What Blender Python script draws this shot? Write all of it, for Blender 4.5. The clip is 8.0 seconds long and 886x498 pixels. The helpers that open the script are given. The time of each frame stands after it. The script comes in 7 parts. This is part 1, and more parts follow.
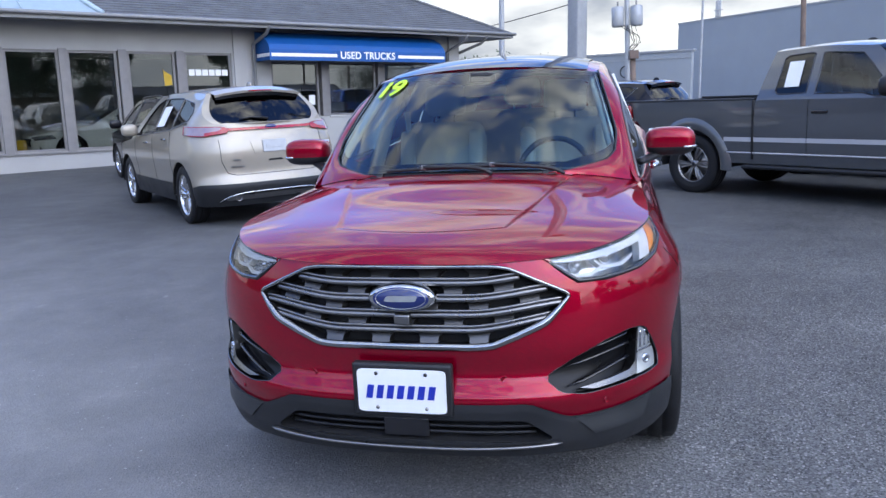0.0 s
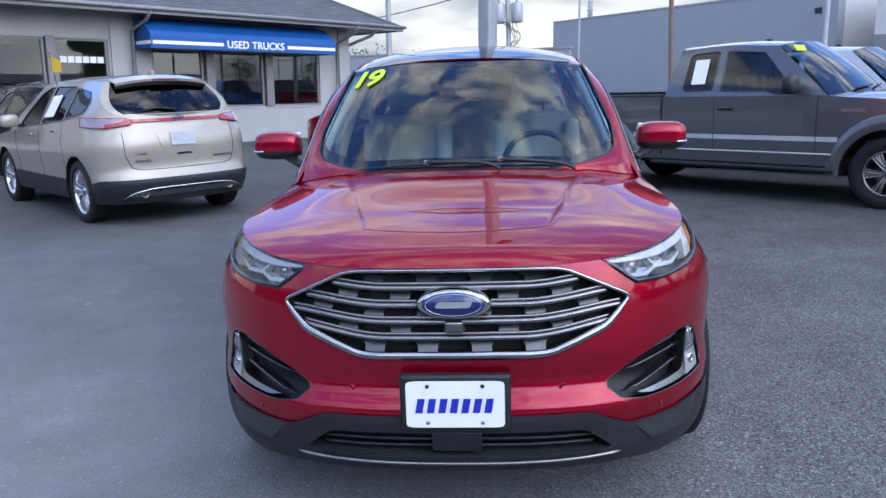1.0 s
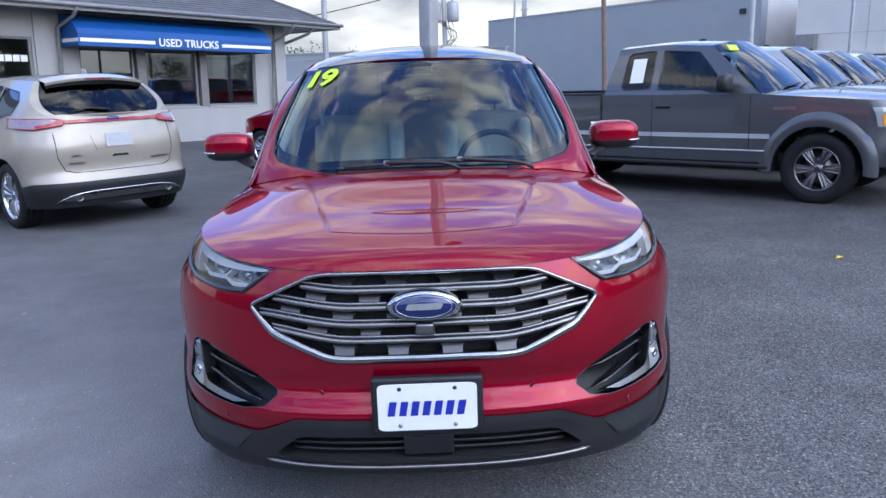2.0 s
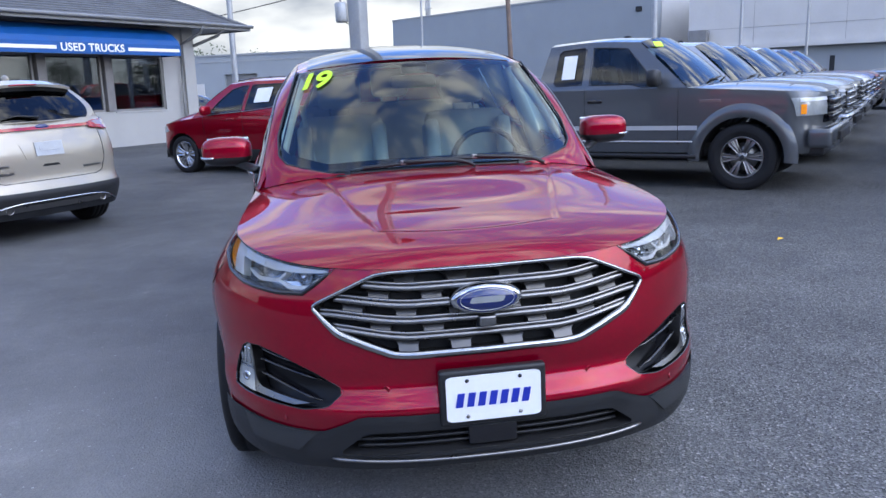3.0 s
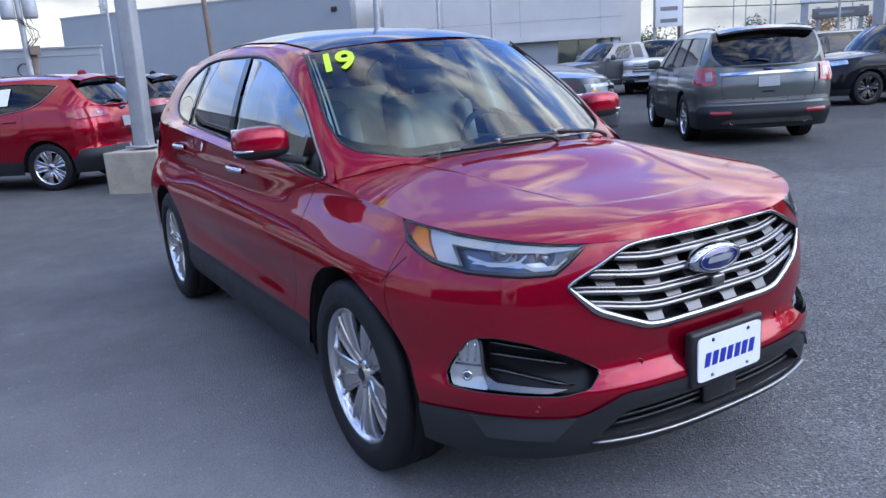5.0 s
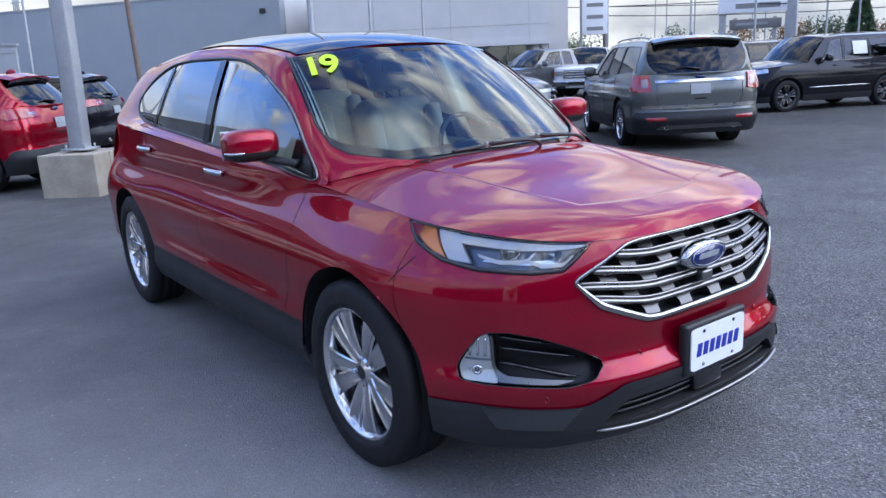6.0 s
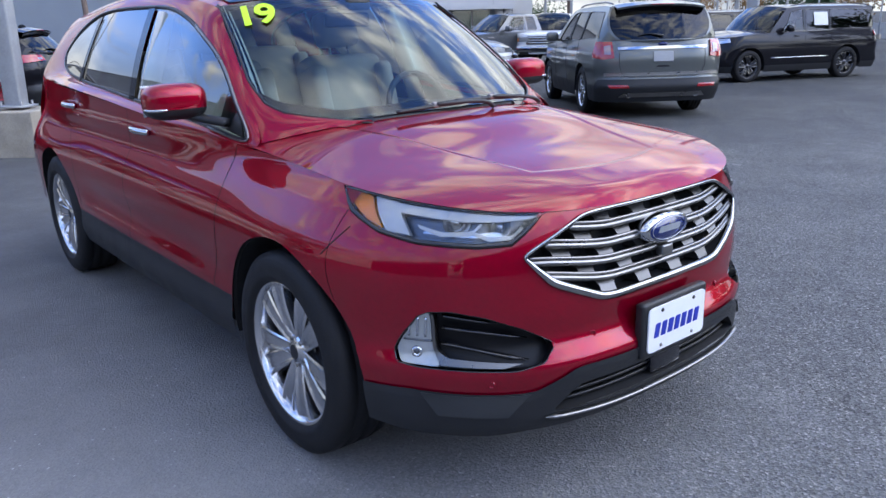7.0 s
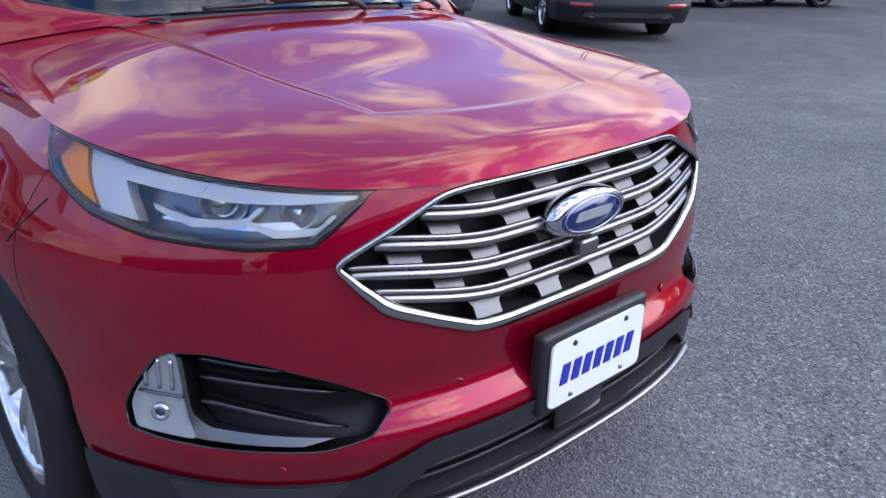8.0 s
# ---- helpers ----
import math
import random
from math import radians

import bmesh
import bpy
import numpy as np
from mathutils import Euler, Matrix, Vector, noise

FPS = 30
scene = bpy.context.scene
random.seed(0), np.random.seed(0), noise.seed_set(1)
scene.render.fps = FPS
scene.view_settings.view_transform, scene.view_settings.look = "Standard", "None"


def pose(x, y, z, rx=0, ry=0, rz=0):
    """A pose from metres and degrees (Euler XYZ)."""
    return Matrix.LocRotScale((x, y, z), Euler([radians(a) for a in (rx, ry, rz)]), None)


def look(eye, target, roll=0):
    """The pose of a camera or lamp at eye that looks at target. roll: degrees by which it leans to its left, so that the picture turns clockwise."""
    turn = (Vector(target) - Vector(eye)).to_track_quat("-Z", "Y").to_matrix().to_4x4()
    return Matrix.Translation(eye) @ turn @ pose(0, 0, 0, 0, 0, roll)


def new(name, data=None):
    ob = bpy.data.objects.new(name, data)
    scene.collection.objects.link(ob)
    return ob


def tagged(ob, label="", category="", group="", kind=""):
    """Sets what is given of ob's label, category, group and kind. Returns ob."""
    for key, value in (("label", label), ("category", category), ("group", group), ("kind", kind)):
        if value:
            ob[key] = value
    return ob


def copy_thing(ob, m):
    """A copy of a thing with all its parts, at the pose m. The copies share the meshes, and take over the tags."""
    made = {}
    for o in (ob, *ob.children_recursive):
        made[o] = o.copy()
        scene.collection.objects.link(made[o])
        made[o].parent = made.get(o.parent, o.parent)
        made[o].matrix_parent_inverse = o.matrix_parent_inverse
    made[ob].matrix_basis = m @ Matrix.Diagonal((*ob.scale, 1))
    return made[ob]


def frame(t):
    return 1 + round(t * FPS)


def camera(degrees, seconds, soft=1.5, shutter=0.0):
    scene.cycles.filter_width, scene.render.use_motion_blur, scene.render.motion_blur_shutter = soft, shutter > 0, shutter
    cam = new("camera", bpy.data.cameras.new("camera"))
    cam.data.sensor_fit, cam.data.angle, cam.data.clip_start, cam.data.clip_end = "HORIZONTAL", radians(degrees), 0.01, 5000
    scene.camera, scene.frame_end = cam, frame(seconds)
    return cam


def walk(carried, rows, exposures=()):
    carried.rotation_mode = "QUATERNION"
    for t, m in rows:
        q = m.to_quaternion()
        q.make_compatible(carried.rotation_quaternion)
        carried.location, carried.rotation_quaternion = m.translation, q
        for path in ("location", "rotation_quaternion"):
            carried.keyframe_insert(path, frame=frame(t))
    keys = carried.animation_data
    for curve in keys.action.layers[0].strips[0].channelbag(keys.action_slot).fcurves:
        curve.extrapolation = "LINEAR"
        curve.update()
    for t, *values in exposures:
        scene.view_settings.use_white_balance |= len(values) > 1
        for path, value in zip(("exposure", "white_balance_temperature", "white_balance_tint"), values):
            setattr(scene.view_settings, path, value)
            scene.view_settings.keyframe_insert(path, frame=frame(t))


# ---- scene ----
cam = camera(59.9, 8.0)
PATH = [
    (0, (0.712, -2.329, 1.475), (0.264, -0.42, 1.079), -2.7),
    (0.5, (0.369, -2.247, 1.478), (0.102, -0.309, 1.066), -2.3),
    (1, (0.129, -2.223, 1.482), (-0.004, -0.273, 1.059), -1.8),
    (1.5, (0.064, -2.201, 1.486), (0.019, -0.248, 1.057), -1.7),
    (1.7, (0.059, -2.203, 1.488), (0.041, -0.25, 1.058), -1.7),
    (2.8, (-0.285, -2.235, 1.494), (-0.085, -0.294, 1.055), -2.7),
    (3, (-0.443, -2.24, 1.509), (-0.181, -0.307, 1.067), -2.9),
    (3.5, (-0.858, -2.122, 1.496), (-0.407, -0.227, 1.042), -3.4),
    (4, (-1.331, -1.977, 1.497), (-0.669, -0.149, 1.031), -3.7),
    (4.5, (-1.738, -1.773, 1.496), (-0.887, -0.026, 1.021), -3.8),
    (4.7, (-1.85, -1.664, 1.497), (-0.937, 0.049, 1.016), -3.8),
    (5.8, (-2.242, -1.487, 1.512), (-1.114, 0.095, 1.035), -3.1),
    (6, (-2.257, -1.48, 1.517), (-1.11, 0.086, 1.034), -2.9),
    (6.5, (-2.252, -1.466, 1.511), (-1.071, 0.066, 1.002), -2.4),
    (7, (-2.062, -1.339, 1.467), (-0.854, 0.15, 0.897), -1.6),
    (7.5, (-1.635, -1.122, 1.424), (-0.407, 0.312, 0.765), -0.3),
    (8, (-1.203, -0.836, 1.332), (0.033, 0.536, 0.565), 1.5),
]
walk(cam, [(t, look(eye, target, roll)) for t, eye, target, roll in PATH],
     [(0.0, -0.06, 6120, 7), (6.5, -0.06, 6080, 7), (8.0, 0.08, 6450, 8)])

# ---------------------------------------------------------------- light
SUN_ELEVATION, SUN_ROTATION = 30.0, 135.0
world = bpy.data.worlds.new("sky")
world.use_nodes = True
scene.world = world
wt = world.node_tree
wt.nodes.clear()
w_out = wt.nodes.new("ShaderNodeOutputWorld")
w_bg = wt.nodes.new("ShaderNodeBackground")
w_sky = wt.nodes.new("ShaderNodeTexSky")
w_sky.sky_type, w_sky.sun_disc = "NISHITA", False
w_sky.sun_elevation, w_sky.sun_rotation = radians(SUN_ELEVATION), radians(SUN_ROTATION)
w_sky.air_density, w_sky.dust_density = 1.2, 0.6
w_co = wt.nodes.new("ShaderNodeTexCoord")
w_map = wt.nodes.new("ShaderNodeMapping")
w_map.inputs["Scale"].default_value = (1.0, 1.0, 2.6)
w_noise = wt.nodes.new("ShaderNodeTexNoise")
w_noise.inputs["Scale"].default_value = 4.2
w_noise.inputs["Detail"].default_value = 9.0
w_noise.inputs["Roughness"].default_value = 0.60
w_noise.inputs["Distortion"].default_value = 0.35
w_ramp = wt.nodes.new("ShaderNodeValToRGB")
w_ramp.color_ramp.elements[0].position, w_ramp.color_ramp.elements[1].position = 0.46, 0.60
w_shade = wt.nodes.new("ShaderNodeTexNoise")
w_shade.inputs["Scale"].default_value = 5.0
w_shade.inputs["Detail"].default_value = 5.0
w_cloud = wt.nodes.new("ShaderNodeValToRGB")
w_cloud.color_ramp.elements[0].position, w_cloud.color_ramp.elements[0].color = 0.36, (4.6, 4.8, 5.3, 1)
w_cloud.color_ramp.elements[1].position, w_cloud.color_ramp.elements[1].color = 0.66, (12.0, 11.6, 11.0, 1)
w_mix = wt.nodes.new("ShaderNodeMixRGB")
wt.links.new(w_co.outputs["Generated"], w_map.inputs["Vector"])
wt.links.new(w_map.outputs[0], w_noise.inputs["Vector"])
wt.links.new(w_map.outputs[0], w_shade.inputs["Vector"])
wt.links.new(w_noise.outputs[0], w_ramp.inputs[0])
wt.links.new(w_shade.outputs[0], w_cloud.inputs[0])
# near the horizon the cloud closes up to one pale grey band
w_sepc = wt.nodes.new("ShaderNodeSeparateXYZ")
w_band = wt.nodes.new("ShaderNodeMapRange")
w_band.inputs["From Min"].default_value, w_band.inputs["From Max"].default_value = 0.10, 0.30
w_band.inputs["To Min"].default_value, w_band.inputs["To Max"].default_value = 1.0, 0.0
w_max = wt.nodes.new("ShaderNodeMath")
w_max.operation = "MAXIMUM"
wt.links.new(w_co.outputs["Generated"], w_sepc.inputs[0])
wt.links.new(w_sepc.outputs["Z"], w_band.inputs["Value"])
wt.links.new(w_band.outputs[0], w_max.inputs[0])
wt.links.new(w_ramp.outputs[0], w_max.inputs[1])
wt.links.new(w_max.outputs[0], w_mix.inputs[0])
w_blue = wt.nodes.new("ShaderNodeMixRGB")
w_blue.blend_type, w_blue.inputs[0].default_value = "MULTIPLY", 1.0
w_blue.inputs[2].default_value = (0.95, 1.20, 2.05, 1)
wt.links.new(w_sky.outputs[0], w_blue.inputs[1])
wt.links.new(w_blue.outputs[0], w_mix.inputs[1])
w_norm = wt.nodes.new("ShaderNodeVectorMath")
w_norm.operation = "NORMALIZE"
w_dot = wt.nodes.new("ShaderNodeVectorMath")
w_dot.operation = "DOT_PRODUCT"
_sa, _se = radians(SUN_ROTATION), radians(SUN_ELEVATION)
w_dot.inputs[1].default_value = (math.sin(_sa) * math.cos(_se), math.cos(_sa) * math.cos(_se), math.sin(_se))
w_lobe = wt.nodes.new("ShaderNodeMapRange")
w_lobe.interpolation_type = "SMOOTHSTEP"
w_lobe.inputs["From Min"].default_value, w_lobe.inputs["From Max"].default_value = 0.1, 1.0
w_lobe.inputs["To Min"].default_value, w_lobe.inputs["To Max"].default_value = 0.85, 2.1
w_lit = wt.nodes.new("ShaderNodeVectorMath")
w_lit.operation = "SCALE"
wt.links.new(w_co.outputs["Generated"], w_norm.inputs[0])
wt.links.new(w_norm.outputs[0], w_dot.inputs[0])
wt.links.new(w_dot.outputs["Value"], w_lobe.inputs["Value"])
wt.links.new(w_cloud.outputs[0], w_lit.inputs[0])
wt.links.new(w_lobe.outputs[0], w_lit.inputs["Scale"])
wt.links.new(w_lit.outputs[0], w_mix.inputs[2])
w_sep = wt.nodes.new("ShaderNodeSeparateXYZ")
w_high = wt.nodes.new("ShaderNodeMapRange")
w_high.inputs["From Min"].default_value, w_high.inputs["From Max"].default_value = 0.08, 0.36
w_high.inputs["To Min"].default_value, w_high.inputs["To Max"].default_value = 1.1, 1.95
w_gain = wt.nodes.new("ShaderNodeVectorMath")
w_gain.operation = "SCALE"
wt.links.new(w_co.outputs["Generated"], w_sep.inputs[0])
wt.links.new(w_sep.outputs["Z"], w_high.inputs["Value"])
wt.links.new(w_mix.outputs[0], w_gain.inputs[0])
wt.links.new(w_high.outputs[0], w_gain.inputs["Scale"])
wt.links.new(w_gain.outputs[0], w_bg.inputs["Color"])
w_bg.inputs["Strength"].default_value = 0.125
wt.links.new(w_bg.outputs[0], w_out.inputs["Surface"])

sun_data = bpy.data.lights.new("sun", "SUN")
sun_data.energy, sun_data.angle, sun_data.color = 1.4, radians(58), (1.0, 0.94, 0.87)
sun = new("sun", sun_data)
_az, _el = radians(SUN_ROTATION), radians(SUN_ELEVATION)
sun.matrix_world = look((math.sin(_az) * math.cos(_el) * 60, math.cos(_az) * math.cos(_el) * 60, math.sin(_el) * 60), (0, 0, 0))

# ---------------------------------------------------------------- materials
def nodes_of(name):
    m = bpy.data.materials.new(name)
    m.use_nodes = True
    t = m.node_tree
    return m, t, t.nodes["Principled BSDF"]


def noise_node(t, scale, detail=4.0, rough=0.55, dist=0.0):
    n = t.nodes.new("ShaderNodeTexNoise")
    n.inputs["Scale"].default_value, n.inputs["Detail"].default_value = scale, detail
    n.inputs["Roughness"].default_value, n.inputs["Distortion"].default_value = rough, dist
    co = t.nodes.new("ShaderNodeTexCoord")
    t.links.new(co.outputs["Object"], n.inputs["Vector"])
    return n


def ramp_node(t, src, stops):
    r = t.nodes.new("ShaderNodeValToRGB")
    e = r.color_ramp.elements
    while len(e) < len(stops):
        e.new(0.5)
    for k, (p, c) in enumerate(stops):
        e[k].position, e[k].color = p, (*c, 1.0)
    t.links.new(src, r.inputs[0])
    return r


def bump_node(t, b, src, strength, distance):
    k = t.nodes.new("ShaderNodeBump")
    k.inputs["Strength"].default_value, k.inputs["Distance"].default_value = strength, distance
    t.links.new(src, k.inputs["Height"])
    t.links.new(k.outputs[0], b.inputs["Normal"])


def surface(name, color, rough=0.5, metal=0.0, vary=0.12, scale=6.0, fine=60.0, bump=0.0, spec=0.5, coat=0.0):
    """Coloured surface with variation at two scales and a fine relief."""
    m, t, b = nodes_of(name)
    b.inputs["Roughness"].default_value, b.inputs["Metallic"].default_value = rough, metal
    b.inputs["Specular IOR Level"].default_value, b.inputs["Coat Weight"].default_value = spec, coat
    if vary:
        a, f = noise_node(t, scale), noise_node(t, fine, 3.0)
        mx = t.nodes.new("ShaderNodeMath")
        mx.operation = "MULTIPLY_ADD"
        mx.inputs[1].default_value = 0.35
        t.links.new(f.outputs[0], mx.inputs[0])
        sc = t.nodes.new("ShaderNodeMath")
        sc.operation = "MULTIPLY"
        sc.inputs[1].default_value = 0.65
        t.links.new(a.outputs[0], sc.inputs[0])
        t.links.new(sc.outputs[0], mx.inputs[2])
        lo = [max(0.0, c * (1 - vary)) for c in color]
        hi = [min(1.0, c * (1 + vary)) for c in color]
        r = ramp_node(t, mx.outputs[0], [(0.36, lo), (0.64, hi)])
        t.links.new(r.outputs[0], b.inputs["Base Color"])
        rr = ramp_node(t, a.outputs[0], [(0.3, [rough * 0.85] * 3), (0.7, [min(1, rough * 1.15)] * 3)])
        t.links.new(rr.outputs[0], b.inputs["Roughness"])
        if bump:
            bump_node(t, b, f.outputs[0], bump, 0.004)
    else:
        b.inputs["Base Color"].default_value = (*color, 1)
    return m


def car_paint(name, deep, face, flake=0.5, rough=0.32, gloss=0.006, ior=1.5):
    """Metallic flake under a clear coat; the tone shifts a little towards grazing angles through the flakes."""
    m, t, b = nodes_of(name)
    v = t.nodes.new("ShaderNodeTexVoronoi")
    v.inputs["Scale"].default_value = 900.0
    co = t.nodes.new("ShaderNodeTexCoord")
    t.links.new(co.outputs["Object"], v.inputs["Vector"])
    r = ramp_node(t, v.outputs["Distance"], [(0.0, face), (0.9, deep)])
    dust = noise_node(t, 3.0, 5.0)
    mx = t.nodes.new("ShaderNodeMixRGB")
    mx.inputs[0].default_value = 0.0
    mx.inputs[2].default_value = (0.25, 0.22, 0.20, 1)
    dr = ramp_node(t, dust.outputs[0], [(0.45, (0, 0, 0)), (0.8, (0.006, 0.006, 0.006))])
    t.links.new(dr.outputs[0], mx.inputs[0])
    t.links.new(r.outputs[0], mx.inputs[1])
    t.links.new(mx.outputs[0], b.inputs["Base Color"])
    b.inputs["Metallic"].default_value, b.inputs["Roughness"].default_value = flake, rough
    b.inputs["Coat Weight"].default_value, b.inputs["Coat Roughness"].default_value, b.inputs["Coat IOR"].default_value = 1.0, gloss, ior
    b.inputs["Specular IOR Level"].default_value = 0.1
    b.inputs["Specular Tint"].default_value = (*[c / max(face) for c in face], 1)
    return m


def pane_material(name, tint, gloss=0.02, ior=1.5, boost=1.0):
    """Thin glass: tinted see-through with a Fresnel mirror on it."""
    m, t, b = nodes_of(name)
    t.nodes.remove(b)
    tr, gl, mx, fr = (t.nodes.new(k) for k in ("ShaderNodeBsdfTransparent", "ShaderNodeBsdfGlossy", "ShaderNodeMixShader", "ShaderNodeFresnel"))
    tr.inputs["Color"].default_value = (*tint, 1)
    gl.inputs["Roughness"].default_value = gloss
    fr.inputs["IOR"].default_value = ior
    src = fr.outputs[0]
    if boost != 1.0:
        k = t.nodes.new("ShaderNodeMath")
        k.operation, k.use_clamp = "MULTIPLY", True
        k.inputs[1].default_value = boost
        t.links.new(src, k.inputs[0])
        src = k.outputs[0]
    t.links.new(src, mx.inputs[0])
    t.links.new(tr.outputs[0], mx.inputs[1])
    t.links.new(gl.outputs[0], mx.inputs[2])
    t.links.new(mx.outputs[0], t.nodes["Material Output"].inputs["Surface"])
    return m


def asphalt_material():
    m, t, b = nodes_of("asphalt")
    big, mid, grit = noise_node(t, 0.22, 4.0, 0.6, 0.6), noise_node(t, 2.2, 6.0, 0.65), noise_node(t, 55.0, 3.0)
    stone = t.nodes.new("ShaderNodeTexVoronoi")
    stone.inputs["Scale"].default_value = 125.0
    co = t.nodes.new("ShaderNodeTexCoord")
    t.links.new(co.outputs["Object"], stone.inputs["Vector"])
    base = ramp_node(t, mid.outputs[0], [(0.28, (0.155, 0.154, 0.151)), (0.55, (0.185, 0.184, 0.181)), (0.78, (0.220, 0.218, 0.214))])
    # the seal coat is worn down to the stones in the middle of the lane, east of the red car's plate
    sep, gap = t.nodes.new("ShaderNodeSeparateXYZ"), noise_node(t, 0.9, 5.0, 0.6)
    t.links.new(co.outputs["Object"], sep.inputs[0])
    lane = t.nodes.new("ShaderNodeMath")
    lane.operation, lane.inputs[1].default_value = "MULTIPLY_ADD", -0.28
    t.links.new(sep.outputs["Y"], lane.inputs[0])
    t.links.new(sep.outputs["X"], lane.inputs[2])
    worn = t.nodes.new("ShaderNodeMath")
    worn.operation, worn.inputs[1].default_value = "MULTIPLY_ADD", 3.0
    t.links.new(gap.outputs[0], worn.inputs[0])
    t.links.new(lane.outputs[0], worn.inputs[2])
    wear_in = t.nodes.new("ShaderNodeMapRange")
    wear_in.inputs["From Min"].default_value, wear_in.inputs["From Max"].default_value = 0.4, 2.6
    t.links.new(worn.outputs[0], wear_in.inputs["Value"])
    wear = ramp_node(t, wear_in.outputs[0], [(0.0, (0, 0, 0)), (1.0, (1, 1, 1))])
    fine = ramp_node(t, stone.outputs["Color"], [(0.0, (0.88, 0.88, 0.90)), (0.93, (1.12, 1.12, 1.12)), (0.97, (1.9, 1.9, 1.9))])
    coarse = ramp_node(t, stone.outputs["Color"], [(0.0, (0.22, 0.22, 0.22)), (0.50, (0.78, 0.78, 0.77)), (0.80, (1.1, 1.1, 1.08)), (1.0, (2.4, 2.3, 2.2))])
    speck = t.nodes.new("ShaderNodeMixRGB")
    t.links.new(wear.outputs[0], speck.inputs[0])
    t.links.new(fine.outputs[0], speck.inputs[1])
    t.links.new(coarse.outputs[0], speck.inputs[2])
    mul = t.nodes.new("ShaderNodeMixRGB")
    mul.blend_type, mul.inputs[0].default_value = "MULTIPLY", 1.0
    t.links.new(base.outputs[0], mul.inputs[1])
    t.links.new(speck.outputs[0], mul.inputs[2])
    pale = ramp_node(t, big.outputs[0], [(0.40, (0.88, 0.89, 0.91)), (0.64, (1.16, 1.16, 1.15))])
    # darker tone on the stretch towards the buildings, with a ragged edge
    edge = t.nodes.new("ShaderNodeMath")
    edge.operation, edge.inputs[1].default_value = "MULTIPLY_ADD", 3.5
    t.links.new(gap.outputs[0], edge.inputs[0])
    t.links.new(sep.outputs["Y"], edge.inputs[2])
    far_tone = t.nodes.new("ShaderNodeMapRange")
    far_tone.inputs["From Min"].default_value, far_tone.inputs["From Max"].default_value = 2.6, 8.5
    far_tone.inputs["To Min"].default_value, far_tone.inputs["To Max"].default_value = 1.06, 0.58
    t.links.new(edge.outputs[0], far_tone.inputs["Value"])
    toned = t.nodes.new("ShaderNodeVectorMath")
    toned.operation = "SCALE"
    t.links.new(mul.outputs[0], toned.inputs[0])
    t.links.new(far_tone.outputs[0], toned.inputs["Scale"])
    mul2 = t.nodes.new("ShaderNodeMixRGB")
    mul2.blend_type, mul2.inputs[0].default_value = "MULTIPLY", 1.0
    t.links.new(toned.outputs[0], mul2.inputs[1])
    t.links.new(pale.outputs[0], mul2.inputs[2])
    spot = noise_node(t, 2.3, 7.0, 0.72, 0.5)
    spots = ramp_node(t, spot.outputs[0], [(0.645, (0, 0, 0)), (0.71, (0.7, 0.7, 0.7))])
    mx = t.nodes.new("ShaderNodeMixRGB")
    mx.inputs[2].default_value = (0.27, 0.27, 0.265, 1)
    t.links.new(spots.outputs[0], mx.inputs[0])
    t.links.new(mul2.outputs[0], mx.inputs[1])
    t.links.new(mx.outputs[0], b.inputs["Base Color"])
    b.inputs["Roughness"].default_value, b.inputs["Specular IOR Level"].default_value = 0.75, 0.05
    add = t.nodes.new("ShaderNodeMath")
    add.operation = "ADD"
    t.links.new(stone.outputs["Distance"], add.inputs[0])
    t.links.new(grit.outputs[0], add.inputs[1])
    bump_node(t, b, add.outputs[0], 0.75, 0.006)
    return m


ASPHALT = asphalt_material()
RED = car_paint("ruby_red_paint", (0.12, 0.0, 0.008), (0.45, 0.0, 0.026), 0.62, 0.40, 0.004, 1.47)
RED2 = car_paint("red_paint", (0.18, 0.0, 0.008), (0.42, 0.001, 0.022), 0.6, 0.30)
TAN = car_paint("champagne_paint", (0.30, 0.27, 0.22), (0.44, 0.40, 0.33), 0.35, 0.35)
GREY = car_paint("grey_paint", (0.045, 0.049, 0.054), (0.160, 0.168, 0.178), 0.5, 0.40, 0.008, 1.58)
GREY2 = car_paint("dark_green_grey_paint", (0.070, 0.076, 0.074), (0.20, 0.213, 0.205), 0.6, 0.36)
BLACK = car_paint("black_paint", (0.004, 0.004, 0.006), (0.008, 0.008, 0.010), 0.2, 0.40, 0.01, 1.34)
WHITE = car_paint("white_paint", (0.74, 0.74, 0.72), (0.80, 0.80, 0.78), 0.0, 0.4)
SILVER = car_paint("silver_paint", (0.40, 0.41, 0.42), (0.62, 0.63, 0.64), 0.6, 0.33)
BLUE = car_paint("blue_paint", (0.01, 0.06, 0.26), (0.03, 0.15, 0.5), 0.5, 0.33)
PLASTIC = surface("black_plastic", (0.011, 0.0115, 0.013), 0.45, 0, 0.2, 8, 400, 0.15)
CLAD = surface("grey_plastic_cladding", (0.017, 0.018, 0.020), 0.48, 0, 0.15, 6, 500, 0.2, 0.35)
INSERT = surface("satin_grey_plastic", (0.030, 0.032, 0.034), 0.38, 0.2, 0.12, 6, 400, 0.1)
POCKET = surface("deep_black_plastic", (0.005, 0.005, 0.006), 0.30, 0, 0.2, 9, 200, spec=0.22)
BRIGHT = surface("satin_bright_trim", (0.17, 0.17, 0.17), 0.28, 1.0, 0.05, 8, 120)
GLOSSB = surface("gloss_black", (0.006, 0.006, 0.008), 0.12, 0, 0, coat=0.6)
DARK = surface("dark_cavity", (0.008, 0.008, 0.009), 0.8, 0, 0.2)
RUBBER = surface("tyre_rubber", (0.010, 0.010, 0.011), 0.65, 0, 0.25, 9, 120, 0.3, 0.3)
